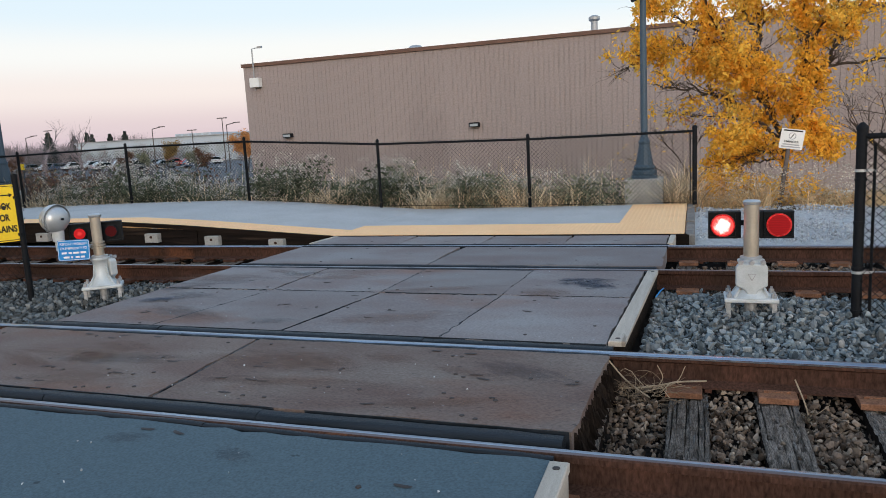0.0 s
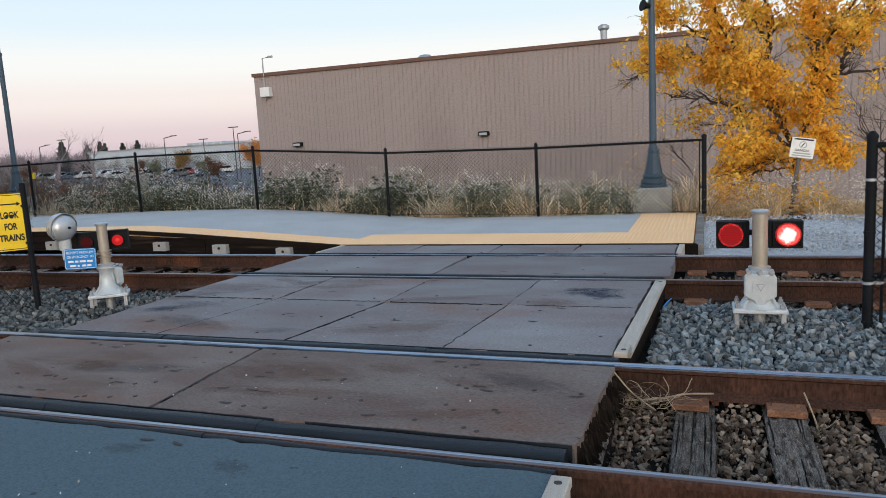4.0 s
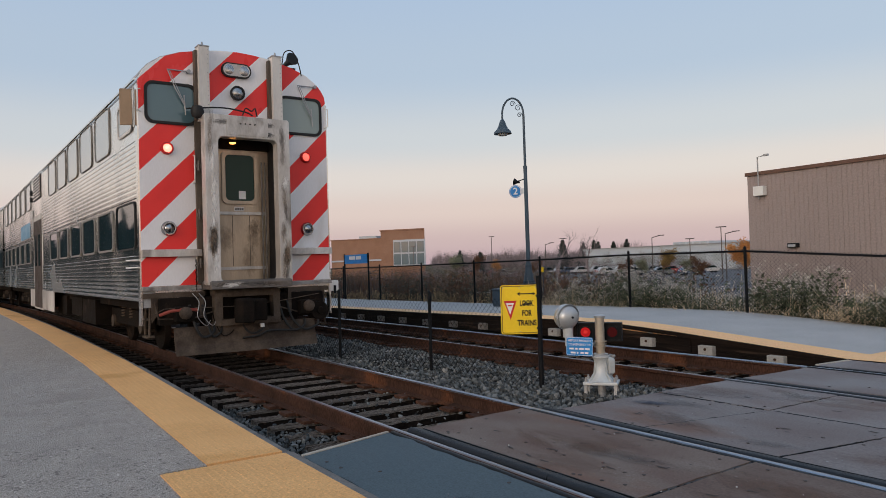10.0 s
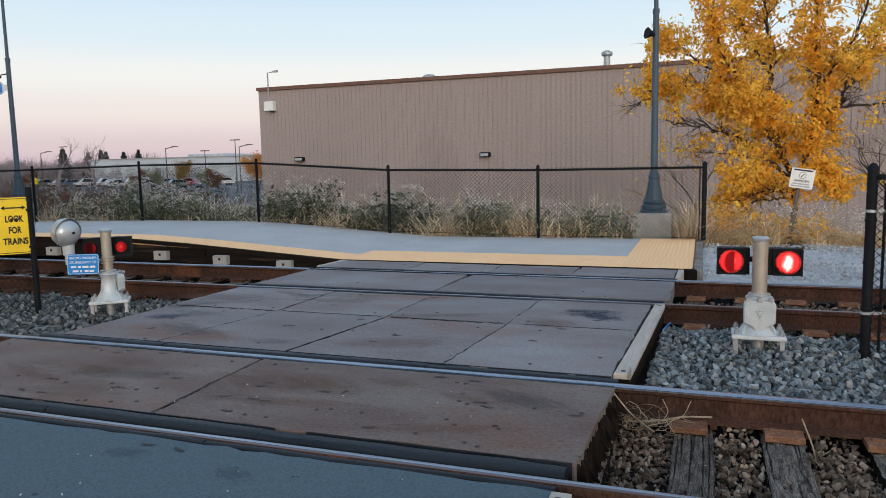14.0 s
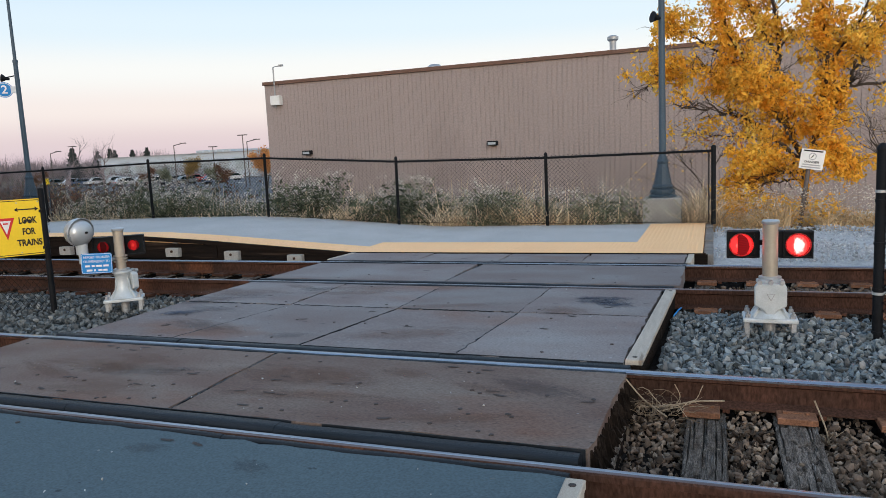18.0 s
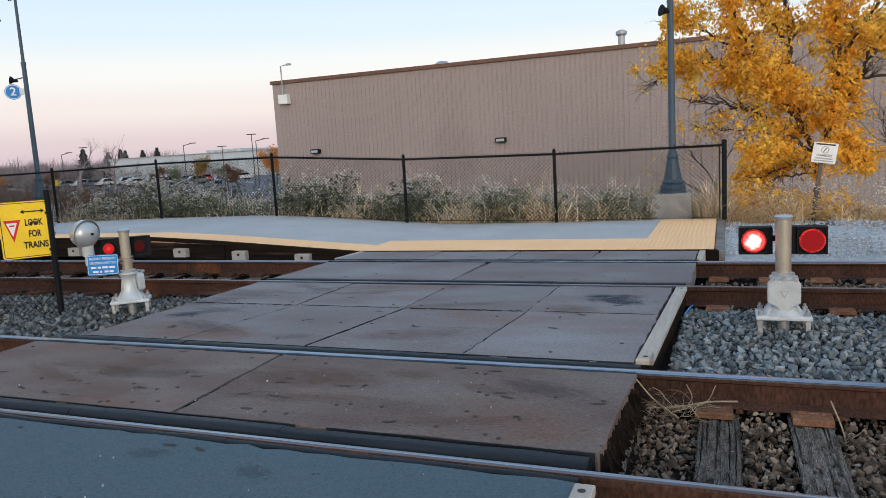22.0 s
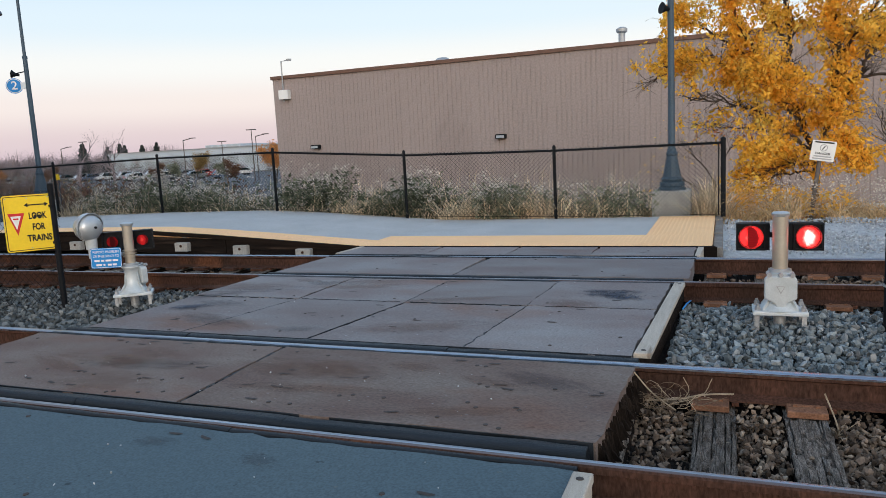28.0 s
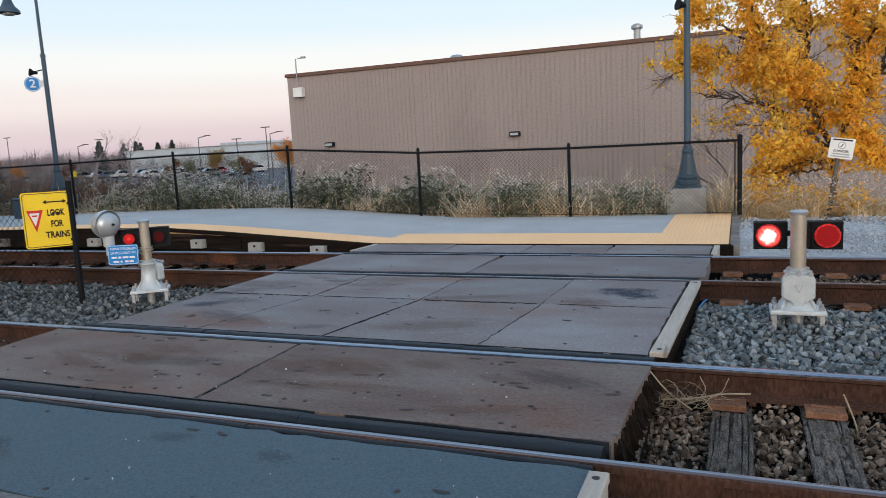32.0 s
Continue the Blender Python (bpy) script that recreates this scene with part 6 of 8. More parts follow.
def build_truck(car, xc):
    t = part("truck_frame", Mesh().box(xc - 1.6, xc + 1.6, -1.12, -0.98, 0.42, 0.72).box(xc - 1.6, xc + 1.6, 0.98, 1.12, 0.42, 0.72).box(xc - 0.25, xc + 0.25, -1.1, 1.1, 0.5, 0.85), M["under"], car, "grimy truck frame")
    for dx in (-1.25, 1.25):
        for y in (-0.78, 0.72):
            part("wheel", Mesh().lathe([(0.44, 0), (0.44, 0.03), (0.42, 0.10), (0.30, 0.09), (0.12, 0.13), (0.004, 0.13)], (xc + dx, y + 0.06, 0.43), 24, pose(0, 0, 0, 90 if y < 0 else -90, 0, 0).to_3x3()), M["under"], t, "steel wheel", smooth=True)
        for y in (-1.05, 1.05):
            part("axle_box", Mesh().cyl((xc + dx, y - 0.12, 0.45), (xc + dx, y + 0.12, 0.45), 0.13, 0.13, 12), M["plow"], t, "dusty axle box", smooth=True)
    for y in (-1.06, 1.06):
        for dx in (-0.35, 0.35):
            m = Mesh().tube([(xc + dx + 0.09 * math.cos(k * 0.9), y + 0.09 * math.sin(k * 0.9), 0.55 + k * 0.008) for k in range(36)], 0.018, 6)
            part("spring", m, M["plow"], t, "coil spring")


def build_car(at, label, cab=False):
    car = thing("train_car", at, label, "train", "cars of the train")
    sec = section()
    part("body", Mesh().sweep(sec, [(-0.02, 0, 0), (-LEN, 0, 0)]), M["stainless"], car, "stainless-steel body shell")
    part("roof", Mesh().sweep([(y * 1.004, z + 0.012) for y, z in sec[2:-2]] + [(y * 0.98, z - 0.06) for y, z in reversed(sec[2:-2])], [(-0.03, 0, 0), (-LEN + 0.02, 0, 0)]), M["roof"], car, "pale roof", smooth=True)
    for s in (-1, 1):
        # ribbed belts, stopping at the centre doors and the end posts
        for x0, x1 in ((-12.2, -0.10), (-26.0, -14.6)):
            flutes(car, x0, x1, 1.02, 1.73, 0.079, s, M["stainless"])
            flutes(car, x0, x1, 2.64, 3.55, 0.083, s, M["stainless"])
            part("letter_band", Mesh().box(x0, x1, min(s * HALF, s * (HALF + 0.012)), max(s * HALF, s * (HALF + 0.012)), 3.56, 3.60), M["stainless"], car)
            part("drip_rail", Mesh().box(x0, x1, min(s * HALF, s * (HALF + 0.035)), max(s * HALF, s * (HALF + 0.035)), 4.53, 4.56), M["stainless"], car)
        low = [-0.965, -2.72, -4.50, -6.20, -8.04, -9.84] + [-16.3, -18.1, -19.9, -21.7, -23.5, -25.1]
        for i, x in enumerate(low):
            side_window(car, x, 2.225, 1.45, 0.78 if i == 0 else 0.74, s, M["dark_glass"], M["gasket"] if i == 0 else M["gasket_grey"], 0.05 if i == 0 else 0.07)
        for x in [-2.87, -4.66, -6.45, -8.2, -9.98, -15.9, -17.7, -19.5, -21.3, -23.1, -24.9]:
            side_window(car, x, 4.07, 1.42, 0.87, s, M["pale_glass"], M["gasket_grey"], 0.030)
        if cab:
            side_window(car, -0.88, 4.03, 1.09, 0.56, s, M["pale_glass"], M["steel_worn"])
        # centre doors
        d = part("door_pocket", Mesh().box(-14.55, -12.3, s * HALF - 0.01, s * HALF + 0.01, 0.42, 3.32), M["steel_worn"], car, "steel door surround")
        for x in (-13.86, -12.92):
            lf = part("door_leaf", Mesh().box(x - 0.46, x + 0.46, s * (HALF + 0.012) - 0.012, s * (HALF + 0.012) + 0.012, 0.48, 3.15), M["door_dark"], d, "brown sliding door leaf, its recess shade put into the colour")
            part("door_pane", Mesh().box(x - 0.2, x + 0.2, s * (HALF + 0.03) - 0.008, s * (HALF + 0.03) + 0.008, 1.75, 2.7), M["dark_glass"], lf)
        part("step_well", Mesh().box(-15.6, -10.0, s * HALF - 0.02, s * HALF + 0.004, 0.46, 1.01), M["steel_worn"], car, "steel step-well panel")
        v = part("vent_grille", Mesh().box(-14.3, -12.5, s * (HALF + 0.01) - 0.01, s * (HALF + 0.01) + 0.01, 3.80, 4.52), M["gasket"], car, "louvred vent")
        for i in range(8):
            part("louvre", Mesh().box(-14.28, -12.52, s * (HALF + 0.03) - 0.012, s * (HALF + 0.03) + 0.012, 3.83 + i * 0.088, 3.86 + i * 0.088), M["stainless"], v)
        for z in (3.92, 4.14):
            part("side_lamp", Mesh().cyl((-14.9, s * HALF, z), (-14.9, s * (HALF + 0.06), z), 0.09, 0.07, 10), M["gasket"], car)
        part("service_panel", Mesh().box(-18.4, -15.4, s * (HALF + 0.028) - 0.004, s * (HALF + 0.028) + 0.004, 2.72, 3.22), plain("blue_decal", (0.16, 0.34, 0.50), 0.4), car, "faded blue side panel")
    for x, h in ((-9.8, 0.12), (-12.6, 0.16), (-15.5, 0.12), (-20.0, 0.14)):
        part("roof_vent", Mesh().slab([(x - 0.35, -0.95), (x + 0.35, -0.95), (x + 0.35, -0.55), (x - 0.35, -0.55)], 4.94, 5.06 + h, 0.03), M["gasket"], car, "dark roof vent")
    # under the floor
    part("underframe", Mesh().box(-LEN + 0.1, -0.1, -1.35, 1.35, 0.82, 1.03), M["under"], car, "grimy underframe")
    for x0, x1, y0, y1, z0 in ((-6.6, -5.0, -1.45, -0.7, 0.36), (-8.6, -7.0, -1.4, -0.6, 0.45), (-10.9, -9.3, -1.42, -0.5, 0.4), (-16.5, -15.0, -1.42, -0.6, 0.4), (-6.8, -5.2, 0.6, 1.42, 0.4), (-10.5, -8.0, 0.6, 1.42, 0.45)):
        part("equipment_box", Mesh().slab([(x0, y0), (x1, y0), (x1, y1), (x0, y1)], z0, 0.9, 0.01), M["under"], car, "dark underfloor equipment box", bevel=0.02)
    build_truck(car, -3.45)
    build_truck(car, -LEN + 3.45)
    part("coupler", Mesh().box(-LEN - 0.5, -LEN, -0.18, 0.18, 0.65, 0.95), M["under"], car)
    if not cab:
        part("vestibule", Mesh().box(-0.02, 0.30, -0.6, 0.6, 1.1, 3.6), M["gasket"], car, "black gangway bellows")
    return car


def build_cab_end(car):
    fx = pose(0, 0, 0, 90, 0, 90)          # plates: local x is across (y), local y is up, local z points ahead

    def plate(name, poly, x, t, mat, label="", parent=None):
        return part(name, Mesh().outline(poly, Matrix.Translation((x, 0, 0)) @ fx, t), mat, parent or car, label)
    left = [(-HALF, 1.235), (-0.62, 1.235), (-0.62, 5.10), (-0.95, 5.03), (-1.26, 4.91), (-1.45, 4.775), (-1.54, 4.67), (-1.597, 4.57), (-HALF, 4.45)]
    plate("end_panel", left, 0.0, 0.05, M["stripe_left"], "end panel with red and white warning stripes")
    plate("end_panel", [(-y, z) for y, z in reversed(left)], 0.0, 0.05, M["stripe_right"], "end panel with red and white warning stripes")
    plate("upper_panel", [(-0.62, 3.9), (0.62, 3.9), (0.62, 5.105), (0.3, 5.145), (0, 5.16), (-0.3, 5.145), (-0.62, 5.105)], 0.01, 0.05, M["stripe_top"], "upper centre panel with red and white warning stripes")
    # corner posts and lower sill
    for s in (-1, 1):
        part("corner_post", Mesh().box(-0.08, 0.045, s * (HALF + 0.008) - 0.016, s * (HALF + 0.008) + 0.016, 0.62, 4.42), M["stainless"], car, "steel corner post")
        part("collision_post", Mesh().slab([(0.05, s * 0.63 - 0.083), (0.24, s * 0.63 - 0.083), (0.24, s * 0.63 + 0.083), (0.05, s * 0.63 + 0.083)], 3.90, 5.13, 0.008), M["post_paint"], car, "pale riveted collision post")
        # Brown strips: rust, with the shadow gaps beside posts and gangway in the colour.
        part("post_flange", Mesh().box(0.05, 0.16, s * 0.63 - 0.128, s * 0.63 - 0.086, 3.92, 5.07), M["recess"], car, "rusty brown strip put in for the shadow gap beside the post")
        part("post_recess", Mesh().box(0.05, 0.10, s * 0.66 - 0.10, s * 0.66 + 0.10, 1.24, 3.92), M["recess"], car, "rusty strip beside the gangway with the recess's shade in its colour")
        for z in (1.5, 2.3, 3.1):
            part("recess_hinge", Mesh().cyl((0.12, s * 0.72, z), (0.12, s * 0.72, z + 0.16), 0.02, 0.02, 8).box(0.09, 0.13, s * 0.72 - 0.035, s * 0.72 + 0.035, z + 0.05, z + 0.1), M["worn_dark"], car)
        cp = Mesh()
        for i in range(16):
            cp.cyl((0.24, s * 0.63 + 0.06, 3.95 + i * 0.075), (0.246, s * 0.63 + 0.06, 3.95 + i * 0.075), 0.008, 0.006, 6)
        part("rivet_row", cp, M["grey_steel"], car)
        part("post_cap", Mesh().box(0.04, 0.25, s * 0.63 - 0.09, s * 0.63 + 0.09, 5.13, 5.145).cyl((0.15, s * 0.63, 5.14), (0.15, s * 0.63, 5.22), 0.03, 0.012, 8), M["grey_steel"], car)
        a, b = (s * 0.72, s * HALF) if s > 0 else (s * HALF, s * 0.72)
        part("step_bar", Mesh().slab([(0.05, a), (0.14, a), (0.14, b + 0.02), (0.05, b + 0.02)], 1.70, 1.815, 0.012), M["steel_worn"], car, "grey horizontal handrail bar")
        part("end_sill", Mesh().slab([(0.0, a), (0.13, a), (0.13, b), (0.0, b)], 1.165, 1.226, 0.01), M["steel_grimy"], car, "worn pale sill edge")
        part("sill_beam", Mesh().slab([(0.02, a), (0.10, a), (0.10, b - 0.06 * s), (0.02, b - 0.06 * s)], 1.045, 1.125, 0.01), M["dusty"], car, "dusty beam under the sill")
        for z in (1.3, 2.9):
            part("grab_iron", Mesh().tube([(0.05, s * 0.78, z), (0.12, s * 0.78, z), (0.12, s * 0.78, z + 0.45), (0.05, s * 0.78, z + 0.45)], 0.012, 6), M["steel_worn"], car)
        part("uncoupling_lever", Mesh().tube([(0.1, s * 1.45, 0.98), (0.2, s * 1.42, 0.72), (0.22, s * 0.9, 0.70), (0.3, s * 0.5, 0.82)], 0.013, 6), M["plow"], car, smooth=True)
        part("side_step", Mesh().tube([(-0.25, s * 1.5, 1.0), (-0.25, s * 1.52, 0.45), (0.02, s * 1.52, 0.45), (0.02, s * 1.5, 1.0)], 0.018, 6).box(-0.25, 0.02, s * 1.5 - 0.06, s * 1.5 + 0.06, 0.42, 0.45).box(-0.25, 0.02, s * 1.5 - 0.06, s * 1.5 + 0.06, 0.70, 0.72),
             M["dusty"], car, "dusty corner step")
        # cab windows with wipers
        cx = s * 1.12
        w = 0.82
        g = rounded(w, 0.68, 0.13, 5, cx, 4.17)
        win = part("cab_window", ring_plate(Mesh(), g, rounded(w - 0.085, 0.595, 0.11, 5, cx, 4.17), Matrix.Translation((0.05, 0, 0)) @ fx, 0.03), M["gasket"], car, "cab window in a thick black gasket")
        plate("pane", rounded(w - 0.075, 0.605, 0.11, 5, cx, 4.17), 0.052, 0.006, M["cab_glass" if s < 0 else "cab_glass_lit"], "", win)
        part("wiper", Mesh().tube([(0.10, cx - 0.05, 4.70), (0.12, cx + 0.06, 4.40), (0.10, cx + 0.20, 4.16)], 0.009, 6).tube([(0.10, cx - 0.02, 4.70), (0.12, cx + 0.09, 4.42), (0.10, cx + 0.21, 4.17)], 0.006, 6).tube([(0.09, cx + 0.20, 4.32), (0.09, cx + 0.22, 4.0)], 0.010, 6).tube([(0.10, cx - 0.06, 4.71), (0.08, cx + 0.28, 4.72)], 0.011, 6).cyl((0.05, cx + 0.28, 4.72), (0.12, cx + 0.28, 4.72), 0.03, 0.03, 10),
             M["grey_steel"], win, "windscreen wiper")
        part("window_handle", Mesh().tube([(0.05, s * (HALF - 0.03), 4.0), (0.10, s * (HALF + 0.02), 4.02), (0.10, s * (HALF + 0.02), 4.34), (0.05, s * (HALF - 0.03), 4.36)], 0.012, 6), M["sign_white"], car)
        # marker and ditch lamps
        for z, mat, rr in ((3.44, M["headlight"] if s < 0 else M["red_marker"], 0.085), (2.15, None, 0.10)):
            c = Vector((0.05, s * 1.197, z))
            h = part("lamp_housing", Mesh().lathe([(rr * 1.2, 0), (rr * 1.2, 0.03), (rr, 0.06), (rr * 0.85, 0.06), (rr * 0.8, 0.02)], c, 20, pose(0, 0, 0, 0, 90, 0).to_3x3()), M["sign_red"] if mat else M["chrome"], car, "round end lamp", smooth=True)
            lens = part("lamp_lens", Mesh().lathe([(rr * 0.84, 0), (rr * 0.6, 0.03), (0.004, 0.045)], (0, 0, 0), 18), mat or M["chrome"], car, "round lamp lens", smooth=True, at=Matrix.Translation(c + Vector((0.03, 0, 0))) @ pose(0, 0, 0, 0, 90, 0))
    # gangway frame round the end door
    o, i = rounded(1.44, 2.76, 0.04, 4, -0.01, 2.60), rounded(1.0, 2.36, 0.09, 4, -0.01, 2.44)
    gf = part("gangway_frame", ring_plate(Mesh(), o, i, Matrix.Translation((0.30, 0, 0)) @ fx, 0.20), M["steel_worn"], car, "scuffed steel gangway frame", bevel=0.012)
    part("gangway_bellows", ring_plate(Mesh(), rounded(1.12, 2.70, 0.04, 4, 0, 2.59), rounded(1.02, 2.42, 0.08, 4, 0, 2.47), Matrix.Translation((0.0, 0, 0)) @ fx, 0.31), M["gasket"], car, "dark gangway bellows")
    plate("header_plate", rounded(0.70, 0.26, 0.03, 3, -0.02, 3.79), 0.50, 0.010, M["steel_worn"], "worn header plate")
    for k in range(4):
        part("bolt", Mesh().cyl((0.508, -0.14 + 0.08 * k, 3.85), (0.522, -0.14 + 0.08 * k, 3.85), 0.014, 0.012, 8), M["under"], car)
    th = part("threshold", Mesh().slab([(0.0, -0.70), (0.56, -0.70), (0.56, 0.68), (0.0, 0.68)], 1.15, 1.29, 0.02), M["worn_dark"], car, "worn steel threshold", bevel=0.015)
    d = part("end_door", Mesh().box(-0.05, 0.0, -0.56, 0.56, 1.2, 3.66), M["door_steel"], car, "dull bronze-coloured end door")
    part("door_window", ring_plate(Mesh(), rounded(0.62, 0.90, 0.10, 4, 0.0, 3.02), rounded(0.50, 0.78, 0.08, 4, 0.0, 3.02), fx, 0.03), M["door_steel"], d, "rounded door window frame")
    plate("door_pane", rounded(0.51, 0.79, 0.08, 4, 0.0, 3.02), 0.002, 0.005, M["door_glass"], "", d)
    # Near-black box in place of the shaded ceiling above the door.
    part("door_header", Mesh().box(0.0, 0.06, -0.52, 0.52, 3.50, 3.66), M["under"], car, "dark box put in for the shaded recess over the door")
    part("lock_case", Mesh().slab([(0.0, -0.50), (0.05, -0.50), (0.05, -0.40), (0.0, -0.40)], 1.95, 2.42, 0.01), M["worn_dark"], d, "worn lock case")
    for y in (-0.14, 0.16):
        part("door_seam", Mesh().box(0.0, 0.004, y - 0.004, y + 0.004, 1.52, 2.38), M["recess"], d)
    plate("paper_notice", [(-0.02, 2.66), (0.10, 2.66), (0.10, 2.80), (-0.02, 2.80)], 0.009, 0.001, M["sign_white"], "white paper notice", d)
    plate("number_plate", rounded(0.17, 0.075, 0.01, 3, -0.02, 2.49), 0.003, 0.004, M["steel_worn"], "", d)
    for k in range(4):
        plate("digit_bar", [(-0.09 + 0.04 * k, 2.47), (-0.065 + 0.04 * k, 2.47), (-0.065 + 0.04 * k, 2.51), (-0.09 + 0.04 * k, 2.51)], 0.008, 0.001, M["sign_black"], "", d)
    part("push_bar", Mesh().box(0.0, 0.04, -0.42, 0.44, 2.39, 2.44), M["steel_worn"], d)
    part("kick_bar", Mesh().box(0.0, 0.03, -0.40, 0.42, 1.46, 1.51), M["steel_worn"], d)
    part("door_handle", Mesh().cyl((0.0, -0.40, 2.2), (0.05, -0.40, 2.2), 0.03, 0.03, 10).box(0.03, 0.06, -0.42, -0.38, 2.0, 2.2), M["grey_steel"], d)
    for y in (0.37, 0.43):
        part("door_pipe", Mesh().cyl((0.06, y, 1.22), (0.06, y, 3.3), 0.014, 0.014, 8), M["worn_dark"], d, smooth=True)
    part("door_lamp", Mesh().lathe([(0.055, 0), (0.045, -0.02), (0.004, -0.03)], (0.22, -0.18, 3.58), 12), M["door_lamp"], car, "lit amber lamp over the door")
    # grime worn into the gangway frame, the threshold and the door
    disc = Mesh().add([(math.cos(2 * math.pi * k / 20), math.sin(2 * math.pi * k / 20), 0) for k in range(20)], [tuple(range(20))]).data("grime_patch")
    blot = {}
    for k in ("grime_grey", "grime_brown", "grime_pale"):
        blot[k] = disc.copy()
        blot[k].materials.append(M[k])
    g = random.Random(77)

    def grime(x, y, z, a, b, kind, owner):
        part("grime_patch", blot[kind], M[kind], owner, at=Matrix.Translation((x, y, z)) @ fx @ pose(0, 0, 0, 0, 0, g.uniform(-8, 8)) @ Matrix.Diagonal((a, b, 1, 1)))

    for k in range(16):
        s = -1 if k % 2 else 1
        grime(0.5015 + 0.0003 * k, s * 0.61 - 0.01 + g.uniform(-0.03, 0.03), 1.4 + 2.4 * k / 15 + g.uniform(-0.1, 0.1), g.uniform(0.05, 0.085), g.uniform(0.15, 0.36), g.choice(("grime_grey", "grime_brown", "grime_pale")), gf)
    for k in range(4):
        grime(0.5015 + 0.0003 * k, g.uniform(-0.5, 0.5), 3.86 - 0.16 * (k % 2), g.uniform(0.1, 0.22), 0.06, "grime_grey", gf)
    for k in range(14):
        s = -1 if k % 2 else 1
        grime(0.5068 + 0.0003 * k, s * 0.61 - 0.01 + g.uniform(-0.05, 0.05), g.uniform(1.34, 2.1), g.uniform(0.05, 0.10), g.uniform(0.10, 0.30), g.choice(("grime_brown", "grime_grey", "grime_brown")), gf)
    for y, a, kind in ((-0.5, 0.2, "grime_grey"), (0.2, 0.3, "grime_grey"), (-0.35, 0.3, "grime_pale"), (0.0, 0.32, "grime_grey"), (0.4, 0.25, "grime_brown")):
        grime(0.5615, y, 1.22, a, 0.055, kind, th)
    for k in range(4):
        grime(0.0045 + 0.0003 * k, g.uniform(-0.30, 0.26), g.uniform(1.6, 2.3), g.uniform(0.12, 0.2), g.uniform(0.2, 0.38), "grime_brown", d)
    # headlight pair, bell and horn
    h = part("headlight_housing", Mesh().outline(rounded(0.51, 0.245, 0.115, 5, -0.04, 4.835), Matrix.Translation((0.06, 0, 0)) @ fx, 0.05), M["gasket"], car, "black twin headlight housing")
    plate("reflector_plate", rounded(0.46, 0.20, 0.095, 5, -0.04, 4.835), 0.110, 0.003, M["steel_worn"], "dull reflector plate", h)
    for y in (-0.17, 0.09):
        part("headlight", Mesh().lathe([(0.085, 0), (0.05, 0.008), (0.004, 0.012)], (0.114, y, 4.835), 16, pose(0, 0, 0, 0, 90, 0).to_3x3()), M["chrome"], h, "unlit headlight", smooth=True)
    part("oscillating_lamp", Mesh().lathe([(0.02, -0.06), (0.12, 0.0), (0.125, 0.05), (0.10, 0.06), (0.09, 0.03), (0.004, 0.02)], (0.12, -0.05, 4.435), 20, pose(0, 0, 0, 0, 90, 0).to_3x3()), M["gasket"], car, "round dark oscillating lamp", smooth=True)
    part("lamp_glass", Mesh().lathe([(0.095, 0.0), (0.05, 0.02), (0.004, 0.025)], (0.165, -0.05, 4.435), 16, pose(0, 0, 0, 0, 90, 0).to_3x3()), M["chrome"], car, smooth=True)
    part("hose_rack", Mesh().tube(flowing([(0.3, -0.95, 4.06), (0.34, -0.4, 4.12), (0.36, 0.0, 4.08), (0.36, 0.12, 4.03)]), 0.014, 6).tube(flowing([(0.36, -0.05, 4.02), (0.38, 0.0, 4.14), (0.38, 0.1, 4.10), (0.38, 0.16, 4.15), (0.36, 0.2, 4.02)]), 0.012, 6), M["gasket"], car, "black hose and bracket", smooth=True)
    part("mirror_head", Mesh().lathe([(0.004, -0.11), (0.08, -0.08), (0.11, 0), (0.08, 0.09), (0.004, 0.11)], (0.32, -0.78, 4.02), 12), M["gasket"], car, "black round lamp head", smooth=True)
    part("side_mirror", Mesh().slab([(-0.28, -1.83), (-0.24, -1.83), (-0.18, -1.66), (-0.22, -1.66)], 3.82, 4.40, 0.01), M["tan_mirror"], car, "tan-backed wing mirror", bevel=0.02)
    part("mirror_arm", Mesh().tube([(-0.22, -1.7, 4.38), (-0.2, -1.62, 4.42)], 0.016, 6).tube([(-0.22, -1.7, 3.86), (-0.2, -1.62, 3.8)], 0.016, 6).tube([(-0.17, -1.645, 3.78), (-0.17, -1.645, 4.44)], 0.012, 6), M["grey_steel"], car)
    part("horn", Mesh().lathe([(0.03, -0.18), (0.05, 0.0), (0.12, 0.16)], (-0.15, 1.0, 5.17), 14, pose(0, 0, 0, 0, 75, 10).to_3x3()).box(-0.35, -0.05, 0.8, 1.1, 4.95, 5.06), M["gasket"], car, "black roof horn", smooth=True)
    part("roof_cable", Mesh().tube(flowing([(0.0, 0.82, 5.05), (0.05, 0.85, 5.28), (0.06, 1.0, 5.32), (0.05, 1.12, 5.1), (0.06, 1.16, 4.9)]), 0.010, 6), M["gasket"], car, "looped roof cable", smooth=True)
    # coupler, hoses and pilot plate
    part("buffer_beam", Mesh().slab([(0.02, -1.40), (0.20, -1.40), (0.20, 1.40), (0.02, 1.40)], 0.62, 1.04, 0.02), M["under"], car, "grimy buffer beam")
    part("coupler_head", Mesh().slab([(0.15, -0.24), (0.62, -0.20), (0.62, 0.20), (0.15, 0.24)], 0.62, 0.98, 0.03).slab([(0.5, -0.32), (0.74, -0.26), (0.74, -0.06), (0.5, -0.02)], 0.60, 1.0, 0.03), M["under"], car, "rusty knuckle coupler", bevel=0.03)
